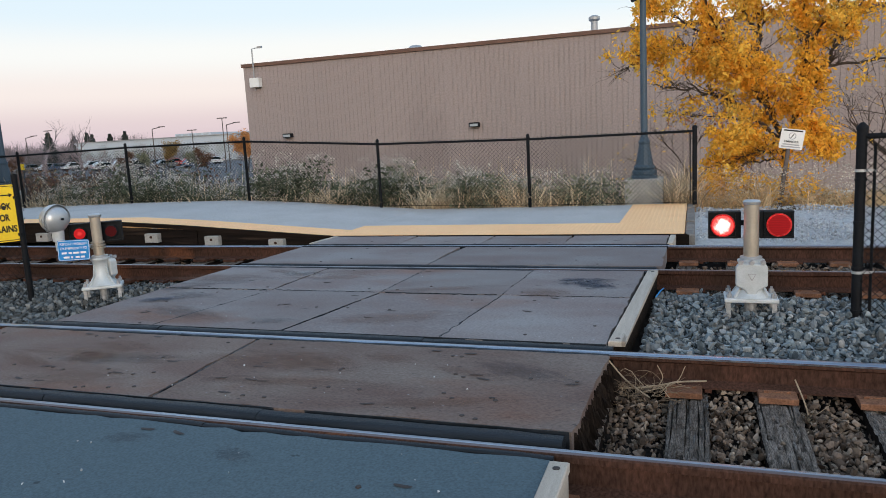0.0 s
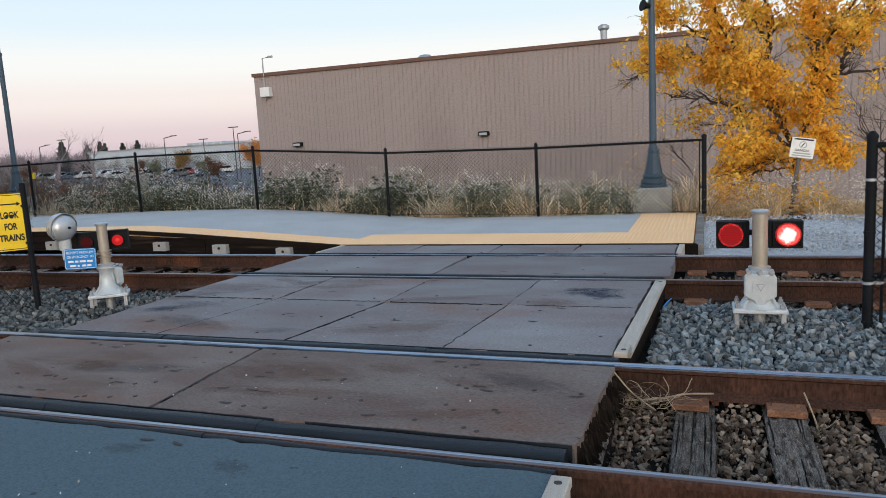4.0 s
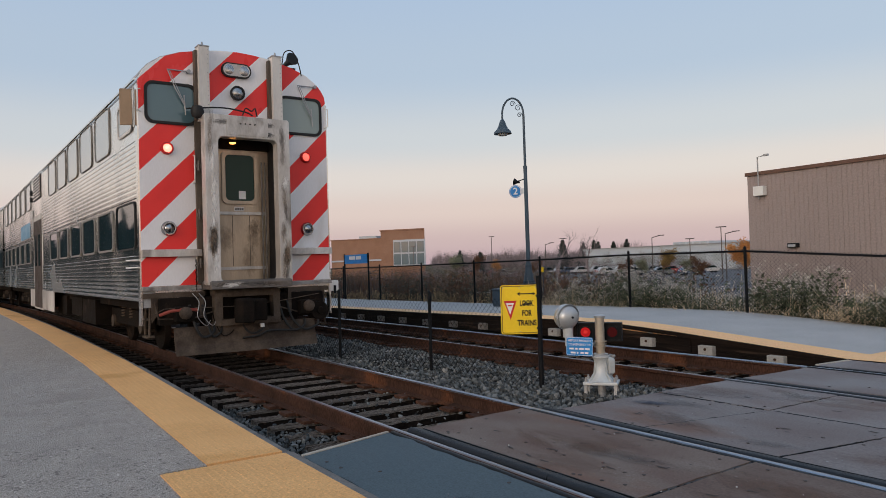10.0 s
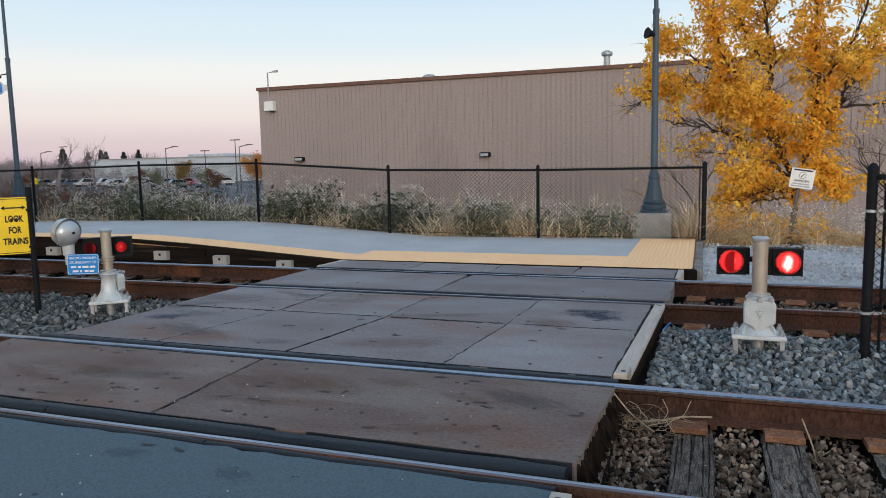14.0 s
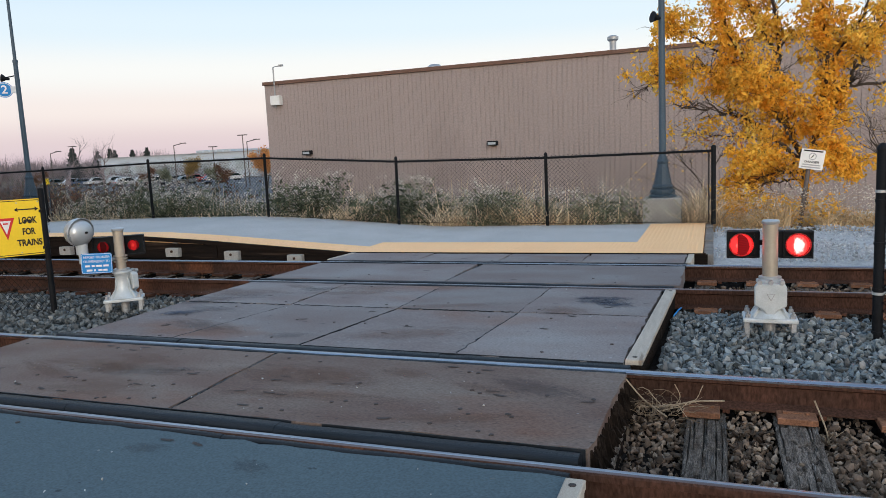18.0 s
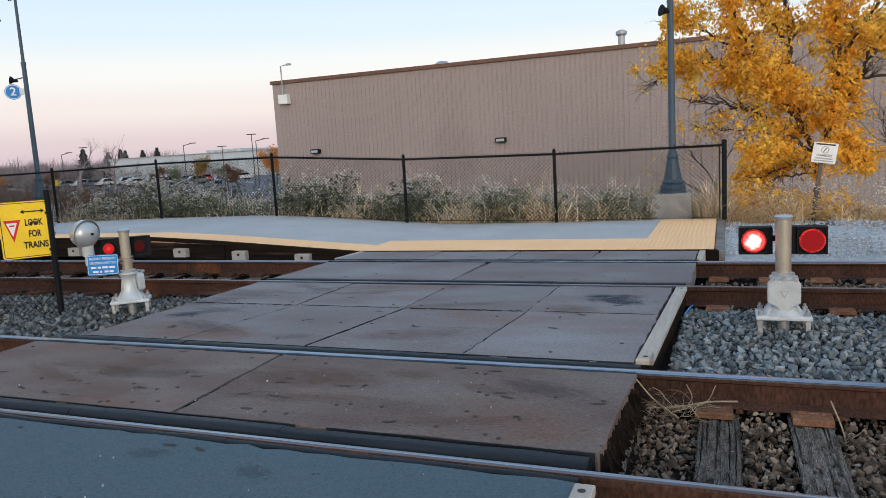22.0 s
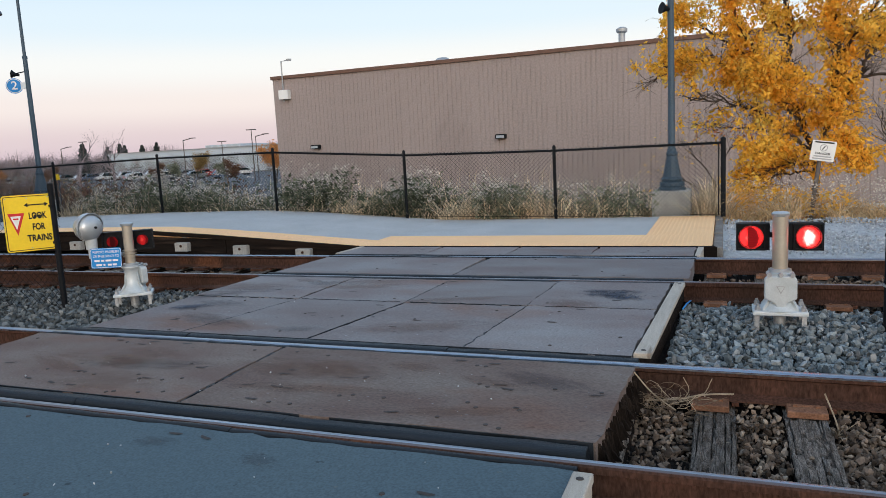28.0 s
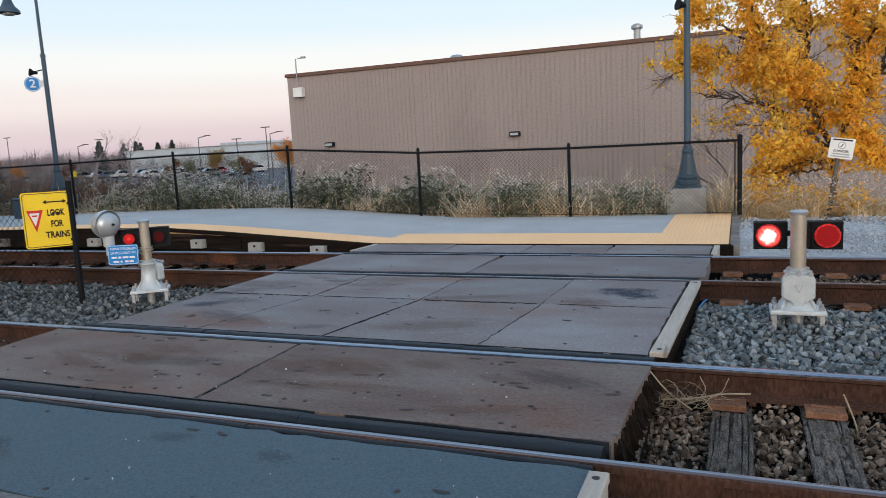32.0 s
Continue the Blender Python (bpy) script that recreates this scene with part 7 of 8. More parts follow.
    part("coupler_carrier", Mesh().box(0.1, 0.42, -0.5, 0.5, 0.56, 0.66).box(0.12, 0.38, -0.58, -0.46, 0.56, 1.08).box(0.12, 0.38, 0.40, 0.52, 0.56, 1.06).box(0.10, 0.36, -0.58, 0.52, 1.02, 1.14), M["dusty"], car, "dusty tan coupler carrier")
    for y0, y1, mat in ((-0.95, -0.62, "gasket"), (-0.75, -0.5, "gasket"), (0.55, 0.95, "gasket"), (0.7, 1.2, "gasket"), (-0.62, -0.3, "under"), (-0.2, 0.2, "gasket")):
        part("air_hose", Mesh().tube(flowing([(0.22, y0, 0.92), (0.34, y0 + 0.05, 0.60), (0.38, (y0 + y1) / 2, 0.40), (0.36, y1, 0.46), (0.30, y1 + 0.04, 0.58)]), 0.021 if mat == "gasket" else 0.009, 8), M[mat], car, "hanging air hose", smooth=True)
    for y in (-1.05, 1.05):
        part("receptacle", Mesh().box(0.2, 0.36, y - 0.15, y + 0.15, 0.66, 0.9), M["under"], car, "jumper cable receptacle", bevel=0.02)
        part("receptacle_cap", Mesh().lathe([(0.10, 0.0), (0.10, 0.04), (0.07, 0.06), (0.004, 0.06)], (0.36, y, 0.80), 12, pose(0, 0, 0, 0, 90, 0).to_3x3()), M["plow"], car, smooth=True)
        part("beam_bracket", Mesh().box(0.05, 0.24, y * 0.72 - 0.03, y * 0.72 + 0.03, 0.70, 1.12), M["plow"], car, "dusty bracket")
        part("sill_gusset", Mesh().outline([(y * 1.42, 1.06), (y * 1.42 - math.copysign(0.30, y), 1.06), (y * 1.42, 0.66)] if y < 0 else [(y * 1.42, 0.66), (y * 1.42 - 0.30, 1.06), (y * 1.42, 1.06)], Matrix.Translation((0.06, 0, 0)) @ fx, 0.03), M["plow"], car)
    for i in range(7):
        part("spring_coil", Mesh().tube([(0.12 + 0.04 * math.cos(k), -1.25 + 0.07 * i + 0.03 * math.sin(k), 1.02 - 0.01 * k) for k in range(8)], 0.010, 5), M["under"], car)
    part("brake_drum", Mesh().cyl((0.1, 1.28, 0.70), (0.34, 1.28, 0.70), 0.17, 0.16, 16).cyl((0.34, 1.28, 0.70), (0.38, 1.28, 0.70), 0.07, 0.06, 10), M["under"], car, "dark brake cylinder", smooth=True)
    part("signal_pipe", Mesh().tube([(0.24, -1.5, 0.80), (0.30, -1.35, 0.88), (0.30, -0.3, 0.86), (0.28, 0.5, 0.90), (0.26, 1.3, 1.0)], 0.008, 6), M["dusty"], car, "dusty pipe along the beam", smooth=True)
    part("number_panel", Mesh().box(0.02, 0.05, -1.60, -1.42, 0.90, 1.16), M["grey_steel"], car, "grey corner plate")
    for y0 in (-0.90, -0.80):
        part("jumper_cable", Mesh().tube(flowing([(0.24, y0, 1.10), (0.38, y0 + 0.06, 0.96), (0.42, y0 + 0.02, 0.74), (0.40, y0 + 0.16, 0.58), (0.36, y0 + 0.24, 0.66)]), 0.006, 6), M["grey_steel"], car, "thin grey hanging cable", smooth=True)
    for i in range(9):
        part("chain_link", Mesh().tube([(0.13 + 0.012 * math.cos(k * 0.9), -0.80 + 0.014 * math.sin(k * 0.9) * (i % 2), 1.62 - 0.055 * i + 0.03 * math.sin(k * 0.9)) for k in range(8)], 0.006, 5), M["under"], car)
    part("red_cable", Mesh().tube([(0.26, -1.42, 0.78), (0.34, -1.28, 0.84), (0.36, -1.05, 0.86), (0.34, -0.86, 0.84)], 0.026, 8), plain("faded_red", (0.26, 0.055, 0.04), 0.7), car, "short red cable", smooth=True)
    rows = [(0.10, 0.13), (0.03, 0.28), (0.0, 0.42), (-0.01, 0.57)]
    skin = [(0.36 - 0.10 * abs(y) + d + back, y, z) for back in (0, 0.03) for y in (-1.2, -0.8, -0.4, 0.0, 0.4, 0.8, 1.2) for d, z in rows]
    at = lambda k, i, j: 28 * k + 4 * i + j
    faces = [q for i in range(6) for j in range(3) for q in ((at(0, i, j), at(0, i, j + 1), at(0, i + 1, j + 1), at(0, i + 1, j)), (at(1, i, j), at(1, i + 1, j), at(1, i + 1, j + 1), at(1, i, j + 1)))]
    faces += [q for i in range(6) for q in ((at(0, i, 0), at(0, i + 1, 0), at(1, i + 1, 0), at(1, i, 0)), (at(0, i, 3), at(1, i, 3), at(1, i + 1, 3), at(0, i + 1, 3)))]
    faces += [q for j in range(3) for q in ((at(0, 0, j), at(1, 0, j), at(1, 0, j + 1), at(0, 0, j + 1)), (at(0, 6, j), at(0, 6, j + 1), at(1, 6, j + 1), at(1, 6, j)))]
    m = Mesh().add(skin, faces)
    part("pilot_plate", m, M["plow"], car, "dusty steel pilot plate")
    part("hose_end", Mesh().tube(flowing([(0.40, -0.15, 0.34), (0.44, 0.1, 0.36), (0.45, 0.3, 0.43), (0.45, 0.75, 0.40)]), 0.018, 8), M["gasket"], car, "black hose lying across the pilot plate", smooth=True)
    part("hose_plug", Mesh().box(0.44, 0.49, 0.13, 0.19, 0.50, 0.56), M["sign_white"], car, "small white hose plug")
    part("marker_plate", Mesh().slab([(-0.06, 1.64), (0.04, 1.64), (0.04, 1.80), (-0.06, 1.80)], 1.02, 1.21, 0.01), M["sign_white"], car, "white plate at the corner")
    part("plate_hook", Mesh().cyl((0.05, 1.72, 0.98), (0.05, 1.72, 1.12), 0.025, 0.025, 8), M["black"], car)
    for z in (1.66, 1.54):
        for s in (-1, 1):
            part("side_grab_rail", Mesh().tube([(-0.12, s * (HALF + 0.02), z), (-0.16, s * (HALF + 0.085), z), (-0.62, s * (HALF + 0.085), z), (-0.66, s * (HALF + 0.02), z)], 0.012, 6), M["sign_white"], car, "pale side grab rail")
    for y in (-0.9, 0.9):
        part("pilot_stay", Mesh().box(0.04, 0.10, y - 0.04, y + 0.04, 0.40, 0.72), M["under"], car)


cab_car = build_car(pose(-12.70, 0.745, 0, 0, 0.15, 2.0), "double-deck stainless-steel commuter car with red and white striped cab end", True)
build_cab_end(cab_car)
second = build_car(pose(-12.70 - 26.8 * math.cos(radians(2.0)), 0.745 - 26.8 * math.sin(radians(2.0)), 0.07, 0, 0, 4.4), "double-deck stainless-steel commuter coach coupled behind the cab car")


# ---- the warehouse ----
def build_warehouse():
    w = thing("warehouse", pose(0, 30, -1.7), "long tan ribbed-metal warehouse behind the railway fence", "building")
    x0, x1, top = -22.62, 46.0, 7.14
    pitch = 0.228
    n = int((x1 - x0) / pitch)
    pts = []
    g = random.Random(31)
    for i in range(n):
        x = x0 + i * pitch
        d = g.uniform(0.013, 0.024) if i % 16 else 0.004
        pts += [(x, 0.0), (x + 0.166, 0.0), (x + 0.176, d), (x + 0.212, d)]
    pts.append((x1, 0.0))
    m = Mesh()
    m.v = [(x, y, 0.0) for x, y in pts] + [(x, y, top) for x, y in pts]
    k = len(pts)
    m.f = [(i, i + 1, k + i + 1, k + i) for i in range(k - 1)]
    part("front_wall", m, M["siding"], w, "tan ribbed metal wall")
    part("wall_core", Mesh().box(x0, x1, 0.05, 0.3, 0, top).box(x0, x0 + 0.25, 0.3, 40, 0, top).box(x1 - 0.25, x1, 0.3, 40, 0, top).box(x0, x1, 39.7, 40, 0, top), M["siding"], w)
    part("roof", Mesh().box(x0, x1, 0.0, 40, top, top + 0.12), M["grey_steel"], w)
    part("coping", Mesh().box(x0 - 0.08, x1 + 0.08, -0.09, 0.12, top - 0.02, top + 0.15).box(x0 - 0.075, x0 + 0.1, 0.121, 40, top - 0.02, top + 0.146), M["coping"], w, "brown metal coping")
    for x in (-20.24, -10.25):
        l = part("wall_lamp", Mesh().slab([(x - 0.24, -0.26), (x + 0.24, -0.26), (x + 0.24, 0.0), (x - 0.24, 0.0)], 3.43, 3.64, 0.03), M["black"], w, "dark wall-pack lamp")
        part("lamp_lens", Mesh().box(x - 0.19, x + 0.19, -0.285, -0.255, 3.46, 3.58), M["pale_glass"], l)
    v = part("roof_vent", Mesh().cyl((-4.8, 1.2, top), (-4.8, 1.2, top + 0.75), 0.15, 0.15, 12), M["grey_steel"], w, "galvanised roof vent", smooth=True)
    part("vent_cap", Mesh().lathe([(0.19, top + 0.70), (0.25, top + 0.76), (0.25, top + 0.88), (0.12, top + 0.95)], (-4.8, 1.2, 0), 14), M["grey_steel"], v, smooth=True)
    part("roof_dome", Mesh().lathe([(0.42, top + 0.1), (0.40, top + 0.3), (0.25, top + 0.42), (0.01, top + 0.46)], (-13.55, 1.4, 0), 16), M["grey_steel"], w, smooth=True)
    part("corner_mast", Mesh().tube([(-21.92, -0.15, 5.92), (-21.92, -0.15, 8.0), (-21.47, -0.15, 8.05)], 0.035, 6).box(-21.57, -21.32, -0.2, -0.1, 8.0, 8.1), M["grey_steel"], w, "thin mast at the corner")
    part("corner_box", Mesh().slab([(-22.12, -0.32), (-21.57, -0.32), (-21.57, -0.02), (-22.12, -0.02)], 6.07, 6.54, 0.02), M["sign_white"], w, "white equipment box")


build_warehouse()


# ---- far buildings, cars and poles ----
def build_distance():
    b = thing("brick_building", pose(-150, 90, -1.75, 0, 0, 36.9), "tan brick building with a corner of white-framed windows", "building")
    part("wall", Mesh().box(-26, -11.7, 0, 20, 0, 10.1), M["brick"], b, "tan brick wing")
    tall = part("wall", Mesh().slab([(-11.7, -0.8), (0, -0.8), (-9.5, 20), (-11.7, 20)], 0, 11.9), M["brick"], b, "taller tan brick corner block")
    part("roof_edge", Mesh().slab([(-11.9, -1.0), (0.1, -1.0), (-9.4, 20), (-11.9, 20)], 11.9, 12.2).box(-26.2, -11.9, -0.2, 20, 10.1, 10.3), M["brick"], b)
    part("roof_unit", Mesh().box(-21, -16, 6, 12, 10.1, 11.2), M["white_wall"], b)
    part("base_band", Mesh().box(-26, -11.8, -0.3, 0, 4.6, 5.0), M["white_wall"], b)
    wf = part("window_wall", Mesh().box(-8.3, 0.15, -1.0, -0.8, 3.2, 9.6), M["white_wall"], b, "white window framing")
    for i in range(4):
        for j in range(2):
            part("pane", Mesh().box(-8.1 + i * 2.05, -6.35 + i * 2.05, -1.12, -1.0, 3.5 + j * 3.0, 6.1 + j * 3.0), M["shop_glass"], wf)
    w = thing("white_building", pose(-135, 152, -1.8), "long white commercial building with a stepped roof across the car park", "building")
    part("wall", Mesh().box(-25, 27, 0, 30, 0, 6.3), M["white_wall"], w, "white clad wall")
    part("roof_edge", Mesh().box(-25.3, 27.3, -0.3, 30, 6.3, 6.5), M["grey_steel"], w)
    part("upper_block", Mesh().box(7, 18, 2, 20, 6.5, 7.2), M["white_wall"], w)
    for i in range(5):
        part("window", Mesh().box(7.4 + i * 2.1, 8.9 + i * 2.1, 1.9, 2.0, 6.6, 7.05), M["pale_glass"], w)
    for i in range(9):
        part("window", Mesh().box(-22.5 + i * 5.4, -19.2 + i * 5.4, -0.12, 0.0, 2.0, 4.2), M["pale_glass"], w)
    paint = [(0.35, 0.03, 0.03), (0.55, 0.56, 0.58), (0.06, 0.07, 0.09), (0.62, 0.62, 0.62), (0.10, 0.14, 0.22), (0.40, 0.05, 0.04), (0.20, 0.21, 0.22)]
    mats = [material("car_paint", c, tuple(v * 0.9 for v in c), 0.25, 0.2, 2, 30, 0) for c in paint]
    g = random.Random(3)
    spots = [(-86 - 4.6 * i + g.uniform(-0.8, 0.8), 112 + 0.4 * i) for i in range(13)] + [(-79 - 7.5 * i, 98 + 1.2 * i) for i in range(4)] + [(-128 - 5 * i, 96 + 1.5 * i) for i in range(5)]
    for i, (x, y) in enumerate(spots):
        mat = mats[g.randrange(len(mats))]
        c = thing("car", pose(x, y, -1.66, 0, 0, g.choice((62, 242)) + g.uniform(-3, 3)), "parked car in the far car park", "car", "parked cars")
        h = g.uniform(1.42, 1.7)
        prof = [(-2.2, 0.35), (2.2, 0.35), (2.22, 0.75), (1.25, 0.92), (0.55, h), (-1.2, h), (-1.95, 0.95), (-2.2, 0.9)]
        part("body", Mesh().outline(prof, pose(0, 0.88, 0, 90, 0, 0), 1.76), mat, c, "painted car body", bevel=0.08)
        part("glazing", Mesh().outline([(1.05, 0.96), (0.5, h - 0.08), (-1.15, h - 0.08), (-1.7, 0.98)], pose(0, 0.90, 0, 90, 0, 0), 1.80), M["dark_glass"], c)
        for wx in (-1.35, 1.35):
            for wy in (-0.85, 0.65):
                part("wheel", Mesh().cyl((wx, wy, 0.33), (wx, wy + 0.2, 0.33), 0.33, 0.33, 14), M["rubber"], c)
        for wy in (-0.65, 0.65):
            part("tail_light", Mesh().box(-2.24, -2.2, wy - 0.2, wy + 0.2, 0.72, 0.86), M["sign_red"], c)
    for x, y, h, kind in ((-71.7, 80, 6.1, 0), (-68.2, 84, 5.7, 1), (-60.1, 80, 6.9, 1), (-60.9, 82, 6.1, 0), (-90.5, 80, 6.8, 1), (-95, 80, 6.0, 0), (-113, 82, 8.2, 1), (-146, 84, 7.5, 1)):
        p = thing("car_park_lamp", pose(x, y, -1.7), "thin car-park lamp post with a flat head", "street lamp", "car park lamps")
        part("pole", Mesh().cyl((0, 0, 0), (0, 0, h), 0.08, 0.055, 8), M["stem_grey"], p)
        if kind:
            part("head", Mesh().box(-0.7, 0.7, -0.15, 0.15, h, h + 0.12), M["stem_grey"], p)
        else:
            part("head", Mesh().cyl((0, 0, h), (1.5, 0, h + 0.25), 0.06, 0.06, 6).box(1.2, 2.1, -0.15, 0.15, h + 0.2, h + 0.32), M["stem_grey"], p)
    # screen of trees behind the near platform, seen only mirrored in the train
    t = Mesh()
    g = random.Random(8)
    xs = [-270 + 2.5 * i for i in range(90)]
    zs = [8.4 + 1.3 * math.sin(i * 0.31) + g.uniform(-1.8, 1.8) for i in range(90)]
    t.v = [(x, -18, -1) for x in xs] + [(x, -18 + g.uniform(-1, 1), z) for x, z in zip(xs, zs)]
    t.f = [(i, i + 1, 90 + i + 1, 90 + i) for i in range(89)]
    tagged(part("backdrop", t, M["far_green"]), "dark line of trees far behind the near platform", "backdrop", kind="structure")


build_distance()


# ---- plants ----
def blades(name, P, H, W, lean, mat, label, category, parent=None, droop=0.3):
    """Bent narrow blades: three quads each, from roots P, heights H."""
    n = len(P)
    a = rng.uniform(0, 2 * np.pi, n)
    d = np.stack([np.cos(a), np.sin(a)], -1)
    l = rng.uniform(0, lean, n) * H
    side = np.stack([-d[:, 1], d[:, 0]], -1) * W[:, None]
    out = []
    for u, k, wk in ((0, 0, 1), (0.45, 0.25, 0.85), (0.8, 0.65, 0.6), (1.0, 1.15, 0.12)):
        zz = H * (u - droop * max(0, u - 0.6) ** 1.5)
        c = P + np.concatenate([d * (l * k)[:, None], zz[:, None]], -1)
        s = np.concatenate([side * wk, np.zeros((n, 1))], -1)
        out += [c - s, c + s]
    v = np.stack(out, 1).reshape(-1, 3)
    f = (np.array([(0, 1, 3, 2), (2, 3, 5, 4), (4, 5, 7, 6)])[None] + 8 * np.arange(n)[:, None, None]).reshape(-1, 4)
    return bulk(name, v, f, mat, label, category, parent)


def leaves(name, P, size, mat, label="", category="", parent=None, hang=0.35, wide=0.26):
    """Small folded leaves at P."""
    n = len(P)
    u = rng.normal(size=(n, 3))
    u[:, 2] = u[:, 2] * 0.5 - hang
    u /= np.linalg.norm(u, axis=1)[:, None]
    w = np.cross(u, rng.normal(size=(n, 3)))
    w /= np.linalg.norm(w, axis=1)[:, None] + 1e-9
    nrm = np.cross(u, w)
    s = (size * rng.uniform(0.6, 1.3, n))[:, None]
    v = np.stack([P, P + u * s * 0.5 + w * s * wide + nrm * s * 0.06, P + u * s, P + u * s * 0.5 - w * s * wide + nrm * s * 0.06], 1).reshape(-1, 3)
    f = (np.array([(0, 1, 2), (0, 2, 3)])[None] + 4 * np.arange(n)[:, None, None]).reshape(-1, 3)
    return bulk(name, v, f, mat, label, category, parent)


def grow(g, p, d, length, r, depth, m, tips, spread=0.75, wobble=0.18, up=0.12, kids=(2, 4)):
    """Branches: bent tapering tubes; gathers the outer twigs' points in tips."""
    pts, rs = [p.copy()], [r]
    n = 5
    for i in range(n):
        d = (d + Vector((g.gauss(0, wobble), g.gauss(0, wobble), g.gauss(0, wobble * 0.7) + up * 0.4))).normalized()
        p = p + d * (length / n)
        pts.append(p.copy())
        rs.append(r * (1 - 0.55 * (i + 1) / n))
        if depth <= 1:
            tips.append((p.copy(), d.copy()))
    m.tube(pts, rs, 6 if r > 0.03 else 4)
    if depth == 0:
        return
    for k in range(g.randint(*kids)):
        j = g.randint(2, n)
        q = pts[j]
        nd = (d + Vector((g.gauss(0, spread), g.gauss(0, spread), g.gauss(0, spread * 0.6)))).normalized()
        grow(g, q, nd, length * g.uniform(0.55, 0.82), rs[j] * 0.72, depth - 1, m, tips, spread, wobble, up, kids)


def build_yellow_tree():
    t = thing("tree", pose(1.25, 13.5, -0.6), "autumn tree with bright yellow-orange leaves beside the warehouse", "tree")
    g = random.Random(21)
    m, tips = Mesh(), []
    # limbs: girth, leafiness, then the way from the trunk outwards (across, height), with a lean towards or away from the track
    limbs = [(0.095, 0.0, 0.0, [(0.0, 0.0), (-0.02, 0.8), (-0.03, 1.5)]),
             (0.060, 1.0, 0.3, [(-0.03, 1.45), (-0.40, 2.5), (-0.50, 3.5), (-0.58, 4.6), (-0.7, 5.8)]),
             (0.066, 1.0, -0.2, [(-0.03, 1.45), (0.22, 2.25), (0.32, 3.2), (0.22, 4.3), (0.3, 5.6)]),
             (0.050, 1.0, 0.4, [(0.18, 2.15), (0.70, 3.0), (1.1, 3.7), (1.6, 4.7)]),
             (0.040, 0.16, -0.4, [(-0.12, 1.6), (-1.02, 2.35), (-1.68, 2.65), (-2.4, 2.72)]),
             (0.042, 1.1, -0.3, [(-0.36, 2.4), (-1.10, 3.5), (-1.55, 4.3), (-1.75, 5.1)]),
             (0.038, 1.1, 0.2, [(-0.42, 2.75), (-1.30, 3.15), (-2.0, 3.55), (-2.75, 3.55), (-3.3, 3.25)]),
             (0.030, 1.1, 0.1, [(-0.9, 3.2), (-1.7, 3.9), (-2.3, 4.3), (-2.9, 4.5)]),
             (0.030, 1.1, -0.4, [(-0.03, 1.3), (-0.55, 1.32), (-1.25, 1.12)]),
             (0.024, 0.9, -0.2, [(0.10, 1.8), (0.40, 1.75), (0.62, 1.55)]),
             (0.036, 0.4, 0.3, [(0.28, 2.9), (0.95, 3.0), (1.7, 3.05), (2.4, 3.1)]),
             (0.018, 0.12, 0.3, [(-0.35, 1.75), (-1.05, 2.05), (-1.75, 2.15), (-2.35, 2.25)]),
             (0.040, 1.1, 0.5, [(-0.5, 3.6), (-1.0, 4.6), (-1.3, 5.6)]),
             (0.040, 1.1, -0.4, [(0.3, 3.3), (0.9, 4.3), (1.2, 5.6)]),
             (0.022, 1.2, -0.5, [(-0.05, 1.15), (-0.6, 1.15), (-1.0, 1.0), (-1.45, 0.82)]),
             (0.020, 1.2, -0.6, [(-0.2, 1.5), (-0.7, 1.75), (-1.15, 1.6)]),
             (0.034, 1.1, -0.5, [(-0.1, 1.7), (-0.45, 2.3), (-0.75, 2.75), (-0.9, 3.2)])]
    for r, leafy, lean, way in limbs:
        line = flowing([(x, lean * i / (len(way) - 1) * (1 + 0.4 * i), z) for i, (x, z) in enumerate(way)], 6)
        line = [p + Vector((g.gauss(0, 0.02), g.gauss(0, 0.03), g.gauss(0, 0.02))) if 0 < i < len(line) - 1 else p for i, p in enumerate(line)]
        n = len(line)
        m.tube(line, [r * (1 - 0.72 * i / n) for i in range(n)], 7)
        if not leafy:
            continue
        for i in range(3, n):
            for k in range(4):
                if g.random() > 0.35 + 0.55 * min(1.0, leafy) and leafy > 0.2:
                    continue
                ahead = (line[i] - line[i - 1]).normalized()
                d = (ahead * 0.7 + Vector((g.gauss(0, 0.62), g.gauss(0, 0.75), g.gauss(0.18, 0.42)))).normalized()
                own = []
                grow(g, line[i].copy(), d, g.uniform(0.28, 0.62), r * 0.22, 1, m, own, 0.6, 0.16, 0.06, (1, 3))
                tips += [p for p, _ in own if g.random() < leafy]
    part("trunk", m, M["bark"], t, "dark forked trunk and limbs")
    T = np.array(tips)
    # leaves hang in tight bunches along the twigs, with open gaps between the sprays
    gap = np.sin(T[:, 0] * 4.3 + 0.6) + np.sin(T[:, 1] * 3.1 + T[:, 2]) + np.sin(T[:, 2] * 4.9 + T[:, 0] * 1.3)
    T = T[gap > np.where(T[:, 2] > 3.5, -1.3, -0.65)]
    heads = T[rng.integers(0, len(T), 3400)] + rng.normal(0, 0.045, (3400, 3))
    P = np.repeat(heads, 10, 0)
    P = P + rng.normal(0, 0.062, P.shape) * np.array([1, 1, 1.1]) - np.array([0, 0, 0.04])
    leaves("crown", P, 0.108, M["leaf"], parent=t, hang=0.85, wide=0.23)
    # a few rusty leaves left on the bare low branch
    P = np.stack([rng.uniform(-2.4, -1.0, 120), rng.uniform(0.0, 0.6, 120), 2.05 + rng.normal(0, 0.16, 120)], -1)
    leaves("withered_leaves", P, 0.085, M["leaf_brown"], parent=t, hang=0.6)
    return t


M["leaf_brown"] = material("withered_leaf", (0.50, 0.22, 0.10), (0.36, 0.16, 0.08), 0.8, 0, 3, 20, 0, island=0.3)
build_yellow_tree()


